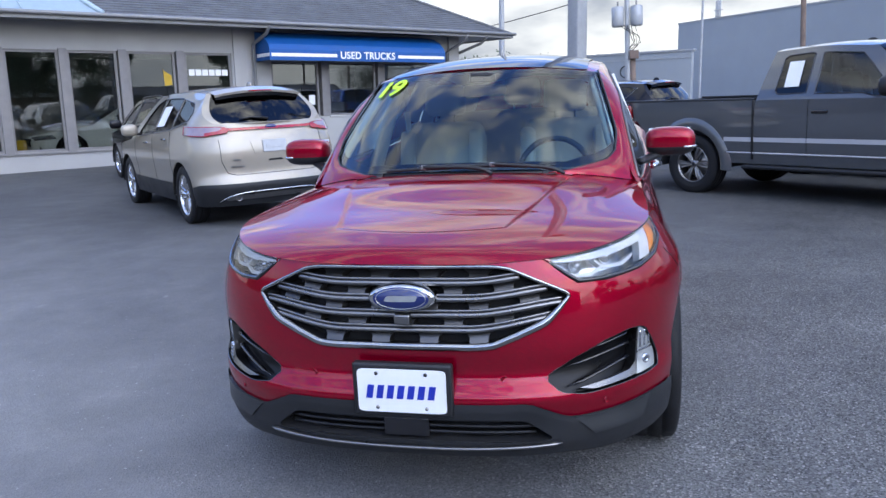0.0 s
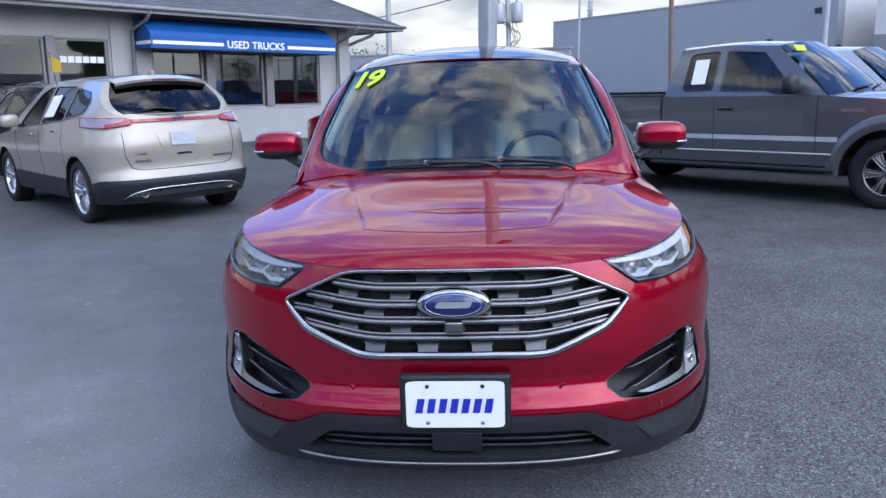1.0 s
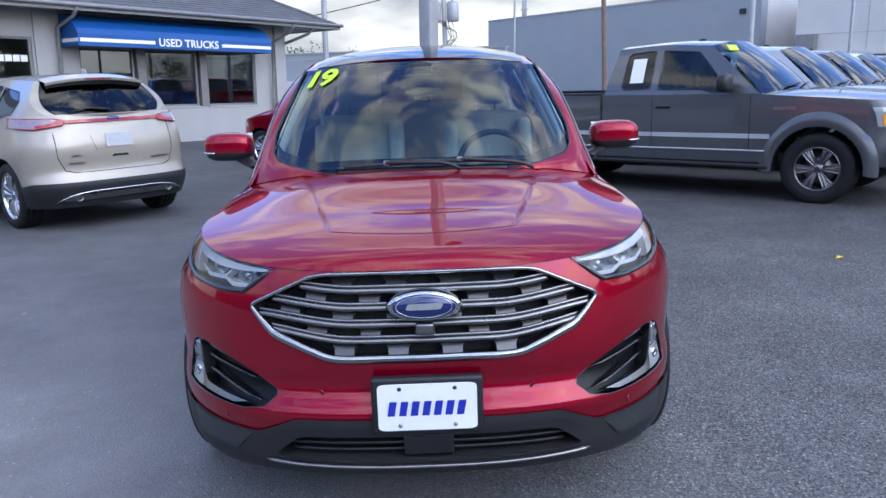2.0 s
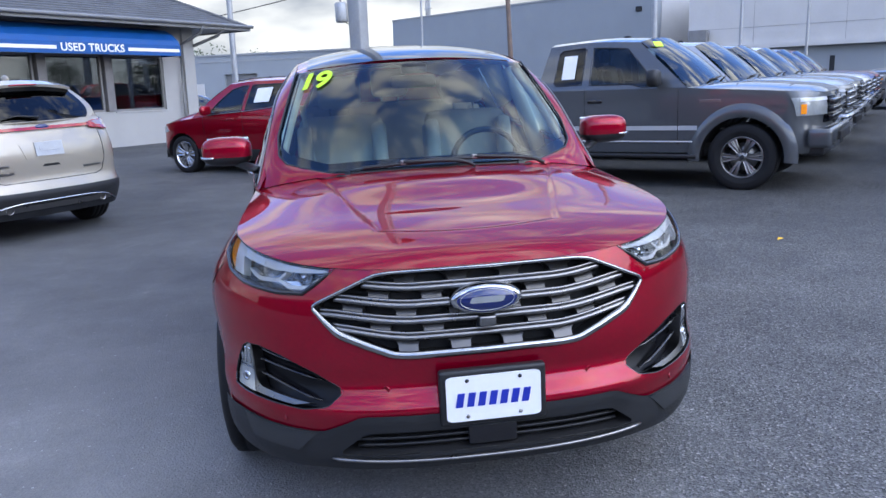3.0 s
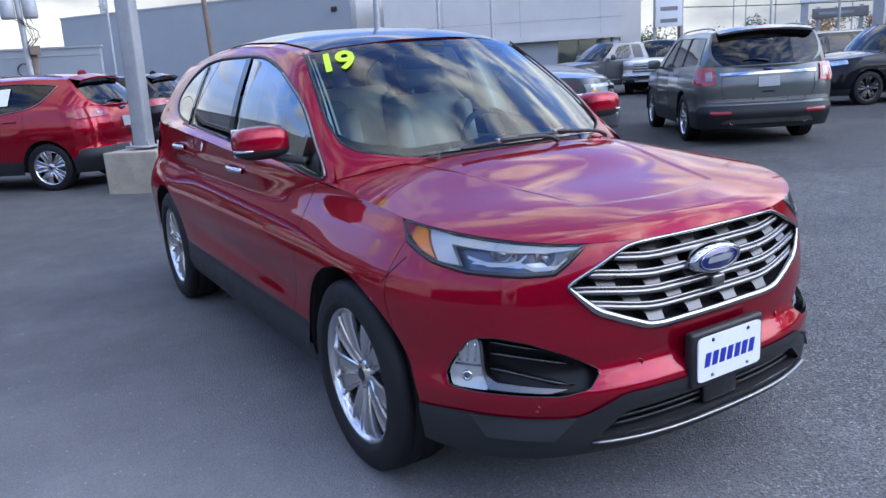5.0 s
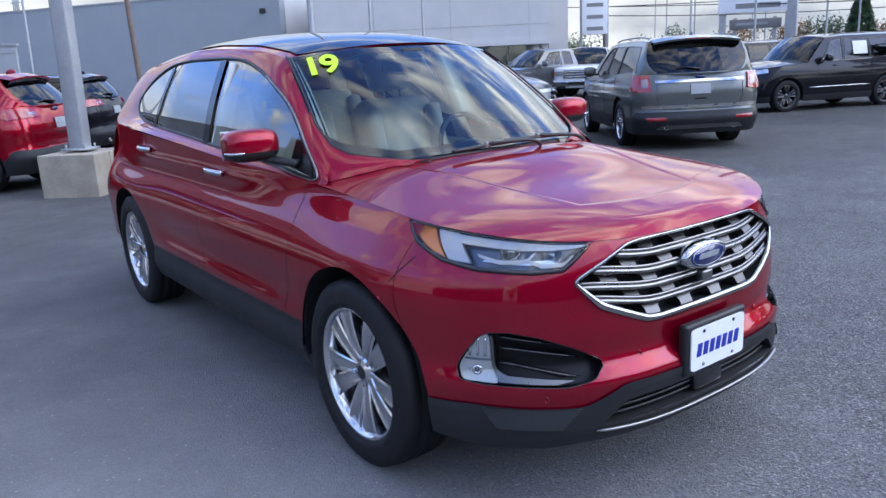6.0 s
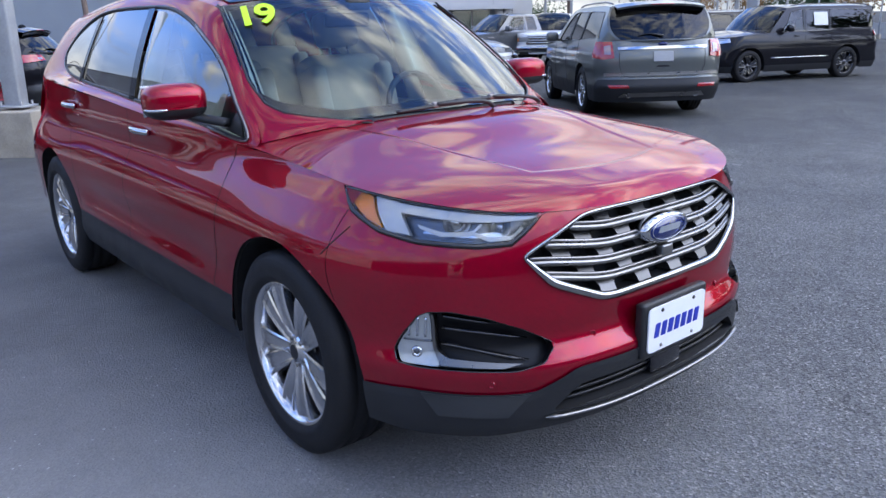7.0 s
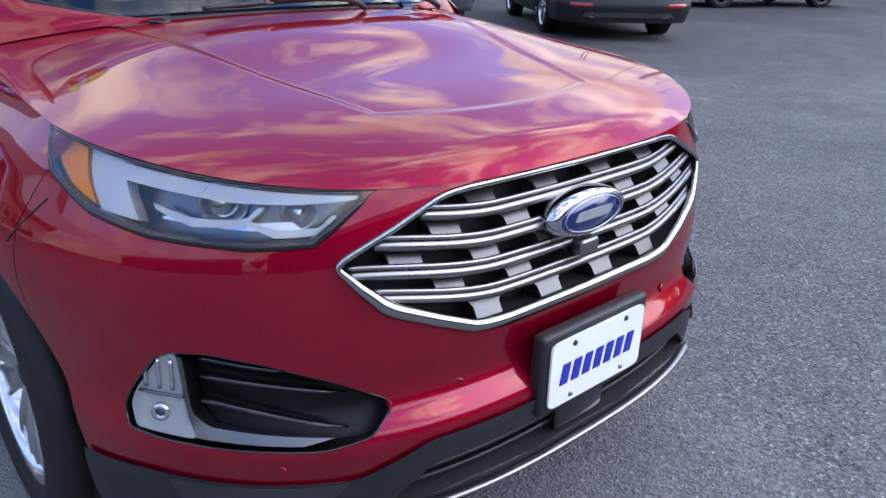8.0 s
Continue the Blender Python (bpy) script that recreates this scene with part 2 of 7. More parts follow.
TABM = surface("grille_silver", (0.125, 0.123, 0.120), 0.36, 0.9, 0.04, 8, 300)
LAMPD = surface("lamp_housing", (0.13, 0.14, 0.16), 0.22, 0.7, 0.15, 14, 120)
ROOFG = surface("roof_glass_black", (0.005, 0.008, 0.015), 0.05, 0, 0, spec=0.4)
CHROME = surface("chrome", (0.52, 0.53, 0.54), 0.08, 1.0, 0.03, 5, 80)
FRAMEC = surface("grille_chrome", (0.36, 0.365, 0.37), 0.13, 1.0, 0.04, 5, 80)
SATIN = surface("satin_silver", (0.26, 0.255, 0.25), 0.30, 1.0, 0.05, 8, 120)
ALLOY = surface("polished_alloy", (0.66, 0.67, 0.69), 0.20, 1.0, 0.05, 9, 90)
ALLOYD = surface("dark_alloy", (0.16, 0.165, 0.17), 0.35, 1.0, 0.1, 9, 90)
STEEL = surface("brake_steel", (0.30, 0.29, 0.28), 0.4, 1.0, 0.15)
AMBER = surface("amber_reflector", (0.95, 0.29, 0.004), 0.15, 0, 0.1, 90, 300, coat=0.7)
LAMPW = surface("white_lamp_guide", (0.62, 0.64, 0.66), 0.18, 0, 0.05, 20, 200, coat=0.5)
LAMPF = surface("clear_fog_lamp", (0.40, 0.42, 0.42), 0.2, 0.4, 0.1, 30, 200, coat=0.6)
LAMPR = surface("pink_clear_lens", (0.27, 0.21, 0.24), 0.12, 0.2, 0.12, 30, 160, coat=0.8)
LAMPB = surface("lamp_bowl", (0.55, 0.57, 0.60), 0.16, 0.9, 0.1, 20, 100)
TAIL = surface("red_tail_lens", (0.30, 0.006, 0.012), 0.1, 0, 0.15, 40, 200, coat=1.0)
GLASS_W = pane_material("windscreen_glass", (0.56, 0.76, 0.79), 0.008, 1.50, 1.5)
GLASS_S = pane_material("side_glass", (0.66, 0.76, 0.74), 0.006, 1.55, 2.2)
GLASS_D = pane_material("privacy_glass", (0.05, 0.055, 0.06), 0.008, 1.5, 1.2)
GLASS_M = pane_material("tinted_glass", (0.36, 0.46, 0.48), 0.008, 1.5, 1.3)
GLASS_P = pane_material("dark_reflecting_glass", (0.05, 0.055, 0.06), 0.006, 1.55, 2.0)
GLASS_L = pane_material("lamp_lens", (0.93, 0.95, 0.97), 0.01, 1.5, 1.0)
GLASS_B = pane_material("shop_window_glass", (0.60, 0.64, 0.64), 0.006, 1.6, 1.7)
BEIGE = surface("beige_leather", (0.44, 0.41, 0.36), 0.5, 0, 0.08, 6, 200, 0.2)
TRIM = surface("light_headliner", (0.60, 0.60, 0.56), 0.85, 0, 0.05)
DASH = surface("dark_dashboard", (0.014, 0.015, 0.017), 0.6, 0, 0.15)
STRIPE = surface("stripe_grey", (0.42, 0.42, 0.43), 0.35, 0, 0.05)
PLATE_W = surface("white_plate", (0.80, 0.81, 0.82), 0.35, 0, 0.03)
INK = surface("blue_ink", (0.015, 0.03, 0.34), 0.4, 0, 0.05)
NEON = surface("neon_yellow_green", (0.55, 0.88, 0.02), 0.5, 0, 0.08)
OVAL = surface("oval_blue", (0.008, 0.018, 0.11), 0.2, 0, 0.05, coat=0.8)
PAPER = surface("white_paper", (0.78, 0.78, 0.76), 0.7, 0, 0.04)
YELLOW = surface("yellow_cloth", (0.72, 0.45, 0.04), 0.8, 0, 0.1)
WALL = surface("grey_stucco", (0.36, 0.352, 0.336), 0.85, 0, 0.07, 1.2, 60, 0.4)
WALL2 = surface("pale_stucco", (0.36, 0.355, 0.34), 0.85, 0, 0.06, 1.2, 60, 0.4)
FRAMEM = surface("grey_window_frame", (0.20, 0.19, 0.185), 0.5, 0.2, 0.1)
BLUECLOTH = surface("blue_awning_cloth", (0.004, 0.072, 0.27), 0.55, 0, 0.1, 3, 150, 0.2)
GUTTER = surface("grey_gutter", (0.22, 0.22, 0.22), 0.45, 0.1, 0.1)
ZINC = surface("galvanised_grey", (0.36, 0.37, 0.38), 0.5, 0.3, 0.12, 4, 40, 0.1)
WOODP = surface("weathered_wood_pole", (0.17, 0.125, 0.10), 0.85, 0, 0.25, 3, 60, 0.5)
CONCRETE = surface("concrete", (0.36, 0.32, 0.25), 0.9, 0, 0.22, 3, 70, 0.6)
BLOCKWALL = surface("grey_blue_wall_paint", (0.30, 0.325, 0.345), 0.8, 0, 0.06, 0.5, 20, 0.3)
PANELW = surface("pale_metal_panel", (0.56, 0.55, 0.53), 0.5, 0.0, 0.05, 0.7, 15)
SHINGLE = surface("slate_shingle", (0.10, 0.105, 0.115), 0.85, 0, 0.3, 2, 30, 0.6)
ROOFM = surface("ribbed_metal_roof", (0.32, 0.40, 0.45), 0.45, 0.2, 0.1)

# ---------------------------------------------------------------- tools
CAR_GLASS = (GLASS_W, GLASS_S, GLASS_D, GLASS_M, GLASS_P, GLASS_L)


def outward(geo):
    """Turns a pane so that it faces away from the middle of its vehicle."""
    v, f = geo
    k = 0.0
    for q in f:
        a, b, c = (Vector(v[q[i]]) for i in (0, 1, 2))
        k += (b - a).cross(c - a).dot((a + b + c) / 3 - Vector((0, 2.4, 1.0)))
    return (v, f) if k >= 0 else (v, [tuple(q)[::-1] for q in f])


def part(name, geo, material, parent=None, label="", smooth=True):
    """One mesh object from (verts, faces) or a bmesh, under a thing or a part."""
    if material in CAR_GLASS:
        geo = outward(geo)
    me = bpy.data.meshes.new(name)
    if isinstance(geo, bmesh.types.BMesh):
        geo.to_mesh(me)
        geo.free()
    else:
        me.from_pydata([tuple(map(float, v)) for v in geo[0]], [], [tuple(map(int, f)) for f in geo[1]])
    me.materials.append(material)
    if smooth:
        me.shade_smooth()
    me.update()
    ob = new(name, me)
    if parent is not None:
        ob.parent = parent
    if label:
        ob["label"] = label
    return ob


def like(ob, parent, m, name=None):
    """Another object on the same mesh."""
    o = new(name or ob.name.split(".")[0], ob.data)
    o.parent = parent
    o.matrix_basis = m
    if "label" in ob:
        o["label"] = ob["label"]
    return o


def thing(name, label, category, group="", m=None, kind=""):
    e = new(name)
    e.empty_display_size = 0.3
    if m is not None:
        e.matrix_basis = m
    return tagged(e, label, category, group, kind)


def ease(x, a, b):
    t = min(1.0, max(0.0, (x - a) / (b - a)))
    return t * t * (3 - 2 * t)


def spline(xs, ys):
    """Natural cubic through the given knots, held constant outside."""
    xs, ys = np.array(xs, float), np.array(ys, float)
    n = len(xs)
    h = np.diff(xs)
    a, r = np.eye(n), np.zeros(n)
    for i in range(1, n - 1):
        a[i, i - 1:i + 2] = h[i - 1], 2 * (h[i - 1] + h[i]), h[i]
        r[i] = 6 * ((ys[i + 1] - ys[i]) / h[i] - (ys[i] - ys[i - 1]) / h[i - 1])
    k = np.linalg.solve(a, r)

    def f(x):
        x = min(max(x, xs[0]), xs[-1])
        i = min(max(int(np.searchsorted(xs, x)) - 1, 0), n - 2)
        p, q = xs[i + 1] - x, x - xs[i]
        return float(k[i] * p ** 3 / (6 * h[i]) + k[i + 1] * q ** 3 / (6 * h[i])
                     + (ys[i] / h[i] - k[i] * h[i] / 6) * p + (ys[i + 1] / h[i] - k[i + 1] * h[i] / 6) * q)
    return f


def line(xs, ys):
    return lambda x: float(np.interp(x, xs, ys))


def grid(f, us, vs, flip=False):
    verts = [f(u, v) for u in us for v in vs]
    n = len(vs)
    faces = []
    for i in range(len(us) - 1):
        for j in range(n - 1):
            q = (i * n + j, (i + 1) * n + j, (i + 1) * n + j + 1, i * n + j + 1)
            faces.append(q[::-1] if flip else q)
    return verts, faces


def join(*geos):
    v, f = [], []
    for a, b in geos:
        k = len(v)
        v += list(a)
        f += [tuple(i + k for i in q) for q in b]
    return v, f


def moved(geo, m):
    return [m @ Vector(v) for v in geo[0]], geo[1]


def catmull(pts, n=6, closed=True):
    pts = [Vector(p) for p in pts]
    out, m = [], len(pts)
    for i in range(m if closed else m - 1):
        if closed:
            a, b, c, d = pts[i - 1], pts[i], pts[(i + 1) % m], pts[(i + 2) % m]
        else:
            a, b, c, d = pts[max(i - 1, 0)], pts[i], pts[i + 1], pts[min(i + 2, m - 1)]
        for k in range(n):
            t = k / n
            out.append(0.5 * ((2 * b) + (c - a) * t + (2 * a - 5 * b + 4 * c - d) * t * t + (3 * b - a - 3 * c + d) * t ** 3))
    if not closed:
        out.append(pts[-1])
    return out


def tube(path, radius, seg=8, closed=False, flat=1.0, cap=True, up=(0, 0, 1)):
    """A round or flattened section swept along a path; radius may be a list."""
    path = [Vector(p) for p in path]
    n = len(path)
    rad = list(radius) if isinstance(radius, (list, tuple)) else [radius] * n
    verts, faces = [], []
    for i, p in enumerate(path):
        a = path[i - 1] if (i or closed) else p
        b = path[(i + 1) % n] if (i < n - 1 or closed) else p
        d = (b - a).normalized()
        s = d.cross(Vector(up))
        if s.length < 1e-4:
            s = d.cross(Vector((1, 0, 0)))
        s.normalize()
        w = s.cross(d).normalized()
        for k in range(seg):
            t = 2 * math.pi * k / seg
            verts.append(p + s * math.cos(t) * rad[i] + w * math.sin(t) * rad[i] * flat)
    for i in range(n if closed else n - 1):
        for k in range(seg):
            a, b = i * seg + k, i * seg + (k + 1) % seg
            c, d = ((i + 1) % n) * seg + (k + 1) % seg, ((i + 1) % n) * seg + k
            faces.append((a, b, c, d))
    if cap and not closed:
        faces += [tuple(range(seg))[::-1], tuple((n - 1) * seg + k for k in range(seg))]
    return verts, faces


def lathe(profile, seg=48, axis="x"):
    """(along, radius) pairs turned round an axis."""
    verts, faces = [], []
    m = len(profile)
    for k in range(seg):
        t = 2 * math.pi * k / seg
        c, s = math.cos(t), math.sin(t)
        for a, r in profile:
            verts.append((a, r * c, r * s) if axis == "x" else ((r * c, r * s, a) if axis == "z" else (r * c, a, r * s)))
    for k in range(seg):
        for j in range(m - 1):
            a, b = k * m + j, ((k + 1) % seg) * m + j
            faces.append((a, b, b + 1, a + 1) if axis != "y" else (a, a + 1, b + 1, b))
    return verts, faces


def box(size, at=(0, 0, 0), bevel=0.0, seg=2, m=None):
    bm = bmesh.new()
    bmesh.ops.create_cube(bm, size=1.0)
    bmesh.ops.scale(bm, vec=size, verts=bm.verts)
    if bevel:
        bmesh.ops.bevel(bm, geom=bm.edges[:], offset=bevel, segments=seg, profile=0.6, affect="EDGES")
    mm = Matrix.Translation(at) @ m if m is not None else Matrix.Translation(at)
    bmesh.ops.transform(bm, matrix=mm, verts=bm.verts)
    v, f = [p.co.copy() for p in bm.verts], [[p.index for p in q.verts] for q in bm.faces]
    bm.free()
    return v, f


def prism(outline, depth, m=None, axis=1):
    """A flat outline pushed along an axis: outline in the two other axes, from -depth/2 to depth/2."""
    n = len(outline)
    verts = []
    for s in (-0.5, 0.5):
        for a, b in outline:
            p = [a, b]
            p.insert(axis, s * depth)
            verts.append(Vector(p))
    faces = [tuple(range(n)), tuple(range(2 * n - 1, n - 1, -1))] + [(i, i + n, (i + 1) % n + n, (i + 1) % n) for i in range(n)]
    g = (verts, faces)
    return moved(g, m) if m is not None else g


def inside(poly, x, y):
    r, n = False, len(poly)
    for i in range(n):
        (a, b), (c, d) = poly[i - 1], poly[i]
        if (b > y) != (d > y) and x < (c - a) * (y - b) / (d - b) + a:
            r = not r
    return r


def nearest(poly, x, y):
    best, at = 1e9, (x, y)
    n = len(poly)
    for i in range(n):
        (a, b), (c, d) = poly[i - 1], poly[i]
        l = (c - a) ** 2 + (d - b) ** 2
        t = 0 if l == 0 else min(1, max(0, ((x - a) * (c - a) + (y - b) * (d - b)) / l))
        px, py = a + t * (c - a), b + t * (d - b)
        e = (px - x) ** 2 + (py - y) ** 2
        if e < best:
            best, at = e, (px, py)
    return at


def sheet(f, us, vs, holes=(), keep=None, flip=False):
    """A surface f(u, v) over a grid, with polygonal holes in (u, v) left open, or kept only within a polygon; v may be rows per u."""
    pts = [(u, v) for u in us for v in (vs(u) if callable(vs) else vs)]
    n = len(vs(us[0]) if callable(vs) else vs)
    drop = np.zeros(len(pts), bool)
    for h in holes:
        lo_u, hi_u, lo_v, hi_v = min(a for a, _ in h), max(a for a, _ in h), min(b for _, b in h), max(b for _, b in h)
        for i, (u, v) in enumerate(pts):
            if lo_u < u < hi_u and lo_v < v < hi_v and inside(h, u, v):
                drop[i] = True
    if keep is not None:
        for i, (u, v) in enumerate(pts):
            if not inside(keep, u, v):
                drop[i] = True
    faces, used = [], set()
    for i in range(len(us) - 1):
        for j in range(n - 1):
            q = (i * n + j, (i + 1) * n + j, (i + 1) * n + j + 1, i * n + j + 1)
            if drop[list(q)].all():
                continue
            faces.append(q[::-1] if flip else q)
            used.update(q)
    order = sorted(used)
    new_at = {o: k for k, o in enumerate(order)}
    verts = []
    for o in order:
        u, v = pts[o]
        if drop[o]:
            if keep is not None:
                u, v = nearest(keep, u, v)
            else:
                u, v = min((nearest(h, u, v) for h in holes), key=lambda q: (q[0] - u) ** 2 + (q[1] - v) ** 2)
        verts.append(f(u, v))
    return verts, [tuple(new_at[o] for o in q) for q in faces]


def span(a, b, n):
    return [a + (b - a) * i / n for i in range(n + 1)]


def mirror(geo):
    return [Vector((-v[0], v[1], v[2])) for v in geo[0]], [tuple(q[::-1]) for q in geo[1]]


def lettering(text, size, depth=0.004, shear=0.0, spacing=1.0, bold=0.0):
    """Words in the built-in font, in the x-z plane facing -y, centred."""
    cu = bpy.data.curves.new("words", "FONT")
    cu.body, cu.size, cu.extrude, cu.shear, cu.space_character, cu.offset = text, size, depth, shear, spacing, bold
    cu.align_x, cu.align_y = "CENTER", "CENTER"
    ob = new("words", cu)
    me = bpy.data.meshes.new_from_object(ob.evaluated_get(bpy.context.evaluated_depsgraph_get()))
    bpy.data.objects.remove(ob)
    bpy.data.curves.remove(cu)
    m = pose(0, 0, 0, 90)
    g = [m @ v.co for v in me.vertices], [tuple(p.vertices) for p in me.polygons]
    bpy.data.meshes.remove(me)
    return g

# ---------------------------------------------------------------- ground
UP = Vector((0.022, 0.015, 1.0)).normalized()
LEVEL = Vector((0, 0, 1)).rotation_difference(UP).to_matrix().to_4x4()


def ground_z(x, y):
    """The lot falls away a little beyond the car and rises to the shop; the far ground is level."""
    s = 0.018 * x + 0.022 * y - 0.10
    q = -x - 6.0
    return -0.42 * (0.5 * (s + math.sqrt(s * s + 0.004)) - 0.009) + 0.011 * 0.5 * (q + math.sqrt(q * q + 1.0)) - 0.0005


def stands(x, y, turn=0.0):
    return pose(x, y, ground_z(x, y), 0, 0, turn)


_gx = [-700, -300, -120, -60, -40] + span(-30, 60, 45) + [80, 120, 300, 700]
_gy = [-700, -300, -100, -40, -20] + span(-10, 60, 35) + [80, 120, 300, 700]
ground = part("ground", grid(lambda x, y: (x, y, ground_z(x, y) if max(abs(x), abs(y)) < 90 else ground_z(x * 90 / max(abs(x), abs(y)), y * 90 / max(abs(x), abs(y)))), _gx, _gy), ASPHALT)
tagged(ground, "dark worn asphalt of a car lot with pale scuffs", "asphalt", kind="structure")

# ---------------------------------------------------------------- the red car
# x across, y from the number plate backwards, z up
FRONT_WHEEL, REAR_WHEEL, TYRE_R, ARCH_R = 0.925, 3.774, 0.366, 0.425

wide = spline([0.20, 0.30, 0.42, 0.55, 0.68, 0.78, 0.86, 0.93, 0.99, 1.04], [0.885, 0.915, 0.928, 0.935, 0.943, 0.935, 0.905, 0.862, 0.812, 0.795])
nose = spline([0.20, 0.28, 0.34, 0.40, 0.445, 0.475, 0.52, 0.60, 0.70, 0.80, 0.87, 0.93, 1.04], [0.10, 0.045, 0.035, 0.030, 0.020, 0.022, 0.050, 0.055, 0.062, 0.075, 0.088, 0.105, 0.14])
corner = spline([0.20, 0.40, 0.60, 0.80, 0.90, 1.00, 1.04], [0.68, 0.72, 0.755, 0.77, 0.71, 0.62, 0.60])
TAIL_Y, TAIL_R = 4.66, 0.55


def half(y, z):
    """Half the body's width on the flank."""
    w = wide(z)
    w += 0.078 * ease(z, 0.90, 1.02) * ease(y, 1.05, 2.1) * (1 - 0.5 * ease(y, 3.4, 4.4))
    w -= 0.016 * math.exp(-((z - 0.60) / 0.07) ** 2) * ease(y, 1.25, 1.7) * (1 - ease(y, 3.0, 3.4))
    w += 0.010 * math.exp(-((z - 0.50) / 0.035) ** 2) * ease(y, 1.25, 1.7) * (1 - ease(y, 3.0, 3.4))
    w += 0.012 * ease(z, 0.60, 0.75) * (1 - ease(z, 0.80, 0.9)) * max(math.exp(-((y - FRONT_WHEEL) / 0.35) ** 2), math.exp(-((y - REAR_WHEEL) / 0.4) ** 2))
    return w


def front(p, z, off=0.0):
    """The nose: p runs from -1 to 1 round from flank to flank."""
    def at(p, z):
        s, q = (1 if p >= 0 else -1), abs(p)
        x = 2 * q - q * q
        y = nose(z) + corner(z) * (1 - math.sqrt(max(0.0, 1 - x ** 3)))
        return Vector((s * half(0.8, z) * x, y, z))
    a = at(p, z)
    if off:
        e = 0.004
        n = (at(min(p + e, 1), z) - at(max(p - e, -1), z)).cross(at(p, z + e) - at(p, z - e)).normalized()
        a = a + n * off
    return a


def p_of_x(x, z):
    s = 1 if x >= 0 else -1
    return s * (1 - math.sqrt(max(0.0, 1 - min(1.0, abs(x) / half(0.8, z)))))


def p_of_y(y, z):
    k = max(0.0, 1 - (y - nose(z)) / corner(z))
    x = (1 - k * k) ** (1 / 3)
    return 1 - math.sqrt(max(0.0, 1 - x))


def flank(y, z, off=0.0):
    """The side, at +x."""
    def at(y, z):
        if y < nose(z) + corner(z):
            k = max(0.0, 1 - (y - nose(z)) / corner(z))
            return Vector((half(0.8 + 0 * y, z) * (1 - k * k) ** (1 / 3) if y < 0.8 else half(y, z) * (1 - k * k) ** (1 / 3), y, z))
        e = TAIL_Y - TAIL_R - 0.25 * max(0, z - 0.7)
        if y > e:
            k = min(1.0, (y - e) / TAIL_R)
            return Vector((half(y, z) * max(0.0, 1 - 0.13 * k ** 2.2), y, z))
        return Vector((half(y, z), y, z))
    a = at(y, z)
    if off:
        e = 0.004
        n = (at(y + e, z) - at(y - e, z)).cross(at(y, z + e) - at(y, z - e)).normalized()
        a = a + n * off
    return a


hood_x = lambda y: half(0.8, 0.985) * (1 - max(0.0, 1 - max(0.0, y - 0.09) / 0.60) ** 2) ** (1 / 3) if y < 0.69 else half(0.8, 0.985) - 0.012 * ease(y, 0.7, 1.3)
hood_edge = spline([0.09, 0.15, 0.35, 0.67, 1.0, 1.34], [0.912, 0.921, 0.952, 0.984, 1.008, 1.026])
hood_mid = spline([0.09, 0.13, 0.20, 0.32, 0.55, 0.85, 1.10, 1.34], [0.912, 0.942, 0.966, 0.990, 1.022, 1.058, 1.088, 1.112])
top_line = lambda y: hood_edge(y) if y < 1.34 else line([1.34, 2.2, 3.2, 3.9, 4.66], [1.026, 1.085, 1.140, 1.175, 1.16])(y)


def skin(poly, off, n=30, m=16):
    """A patch of the nose within a (p, z) outline, moved out by off."""
    us, vs = [a for a, _ in poly], [b for _, b in poly]
    return sheet(lambda u, v: front(u, v, off), span(min(us) - 1e-4, max(us) + 1e-4, n), span(min(vs) - 1e-4, max(vs) + 1e-4, m), keep=poly)


def rim_wall(poly, a, b):
    n = len(poly)
    verts = [front(u, v, a) for u, v in poly] + [front(u, v, b) for u, v in poly]
    return verts, [(i, (i + 1) % n, (i + 1) % n + n, i + n) for i in range(n)]


def solid(poly, a, b, n=24, m=12):
    return join(skin(poly, b, n, m), rim_wall(poly, a, b))


def dense(q, n=5):
    out = []
    for i in range(len(q)):
        (a, b), (c, d) = q[i], q[(i + 1) % len(q)]
        out += [(a + (c - a) * k / n, b + (d - b) * k / n) for k in range(n)]
    return out


def rounded(q, r=0.25, n=4):
    """Corners of an outline rounded off by a share of the edges."""
    out, m = [], len(q)
    for i in range(m):
        a, b, c = Vector(q[i - 1]), Vector(q[i]), Vector(q[(i + 1) % m])
        s, e = b + (a - b) * r, b + (c - b) * r
        for k in range(n + 1):
            t = k / n
            v = (1 - t) ** 2 * s + 2 * t * (1 - t) * b + t * t * e
            out.append((v.x, v.y))
    return out


red_car = thing("red_suv", "glossy ruby red metallic SUV with chrome grille standing on the asphalt", "car")
red_car.scale = (1.005, 1.008, 1.008)
P = red_car

# outlines on the nose
GRILLE = dense(rounded([(p_of_x(x, z), z) for x, z in [(-0.335, 0.902), (0.335, 0.902), (0.55, 0.802), (0.47, 0.715), (0.29, 0.640), (-0.29, 0.640), (-0.47, 0.715), (-0.55, 0.802)]], 0.13), 2)


def headlamp_outline(s):
    top = [(p_of_y(y, hood_edge(y) - 0.006), hood_edge(y) - 0.006) for y in (0.66, 0.60, 0.50, 0.40, 0.30, 0.22)]
    q = top + [(p_of_x(0.462, 0.918), 0.918), (p_of_x(0.575, 0.840), 0.840), (p_of_x(0.66, 0.838), 0.838), (p_of_y(0.36, 0.850), 0.850), (p_of_y(0.47, 0.873), 0.873), (p_of_y(0.58, 0.918), 0.918)]
    q = dense(q, 3)
    return q if s > 0 else [(-a, b) for a, b in q]


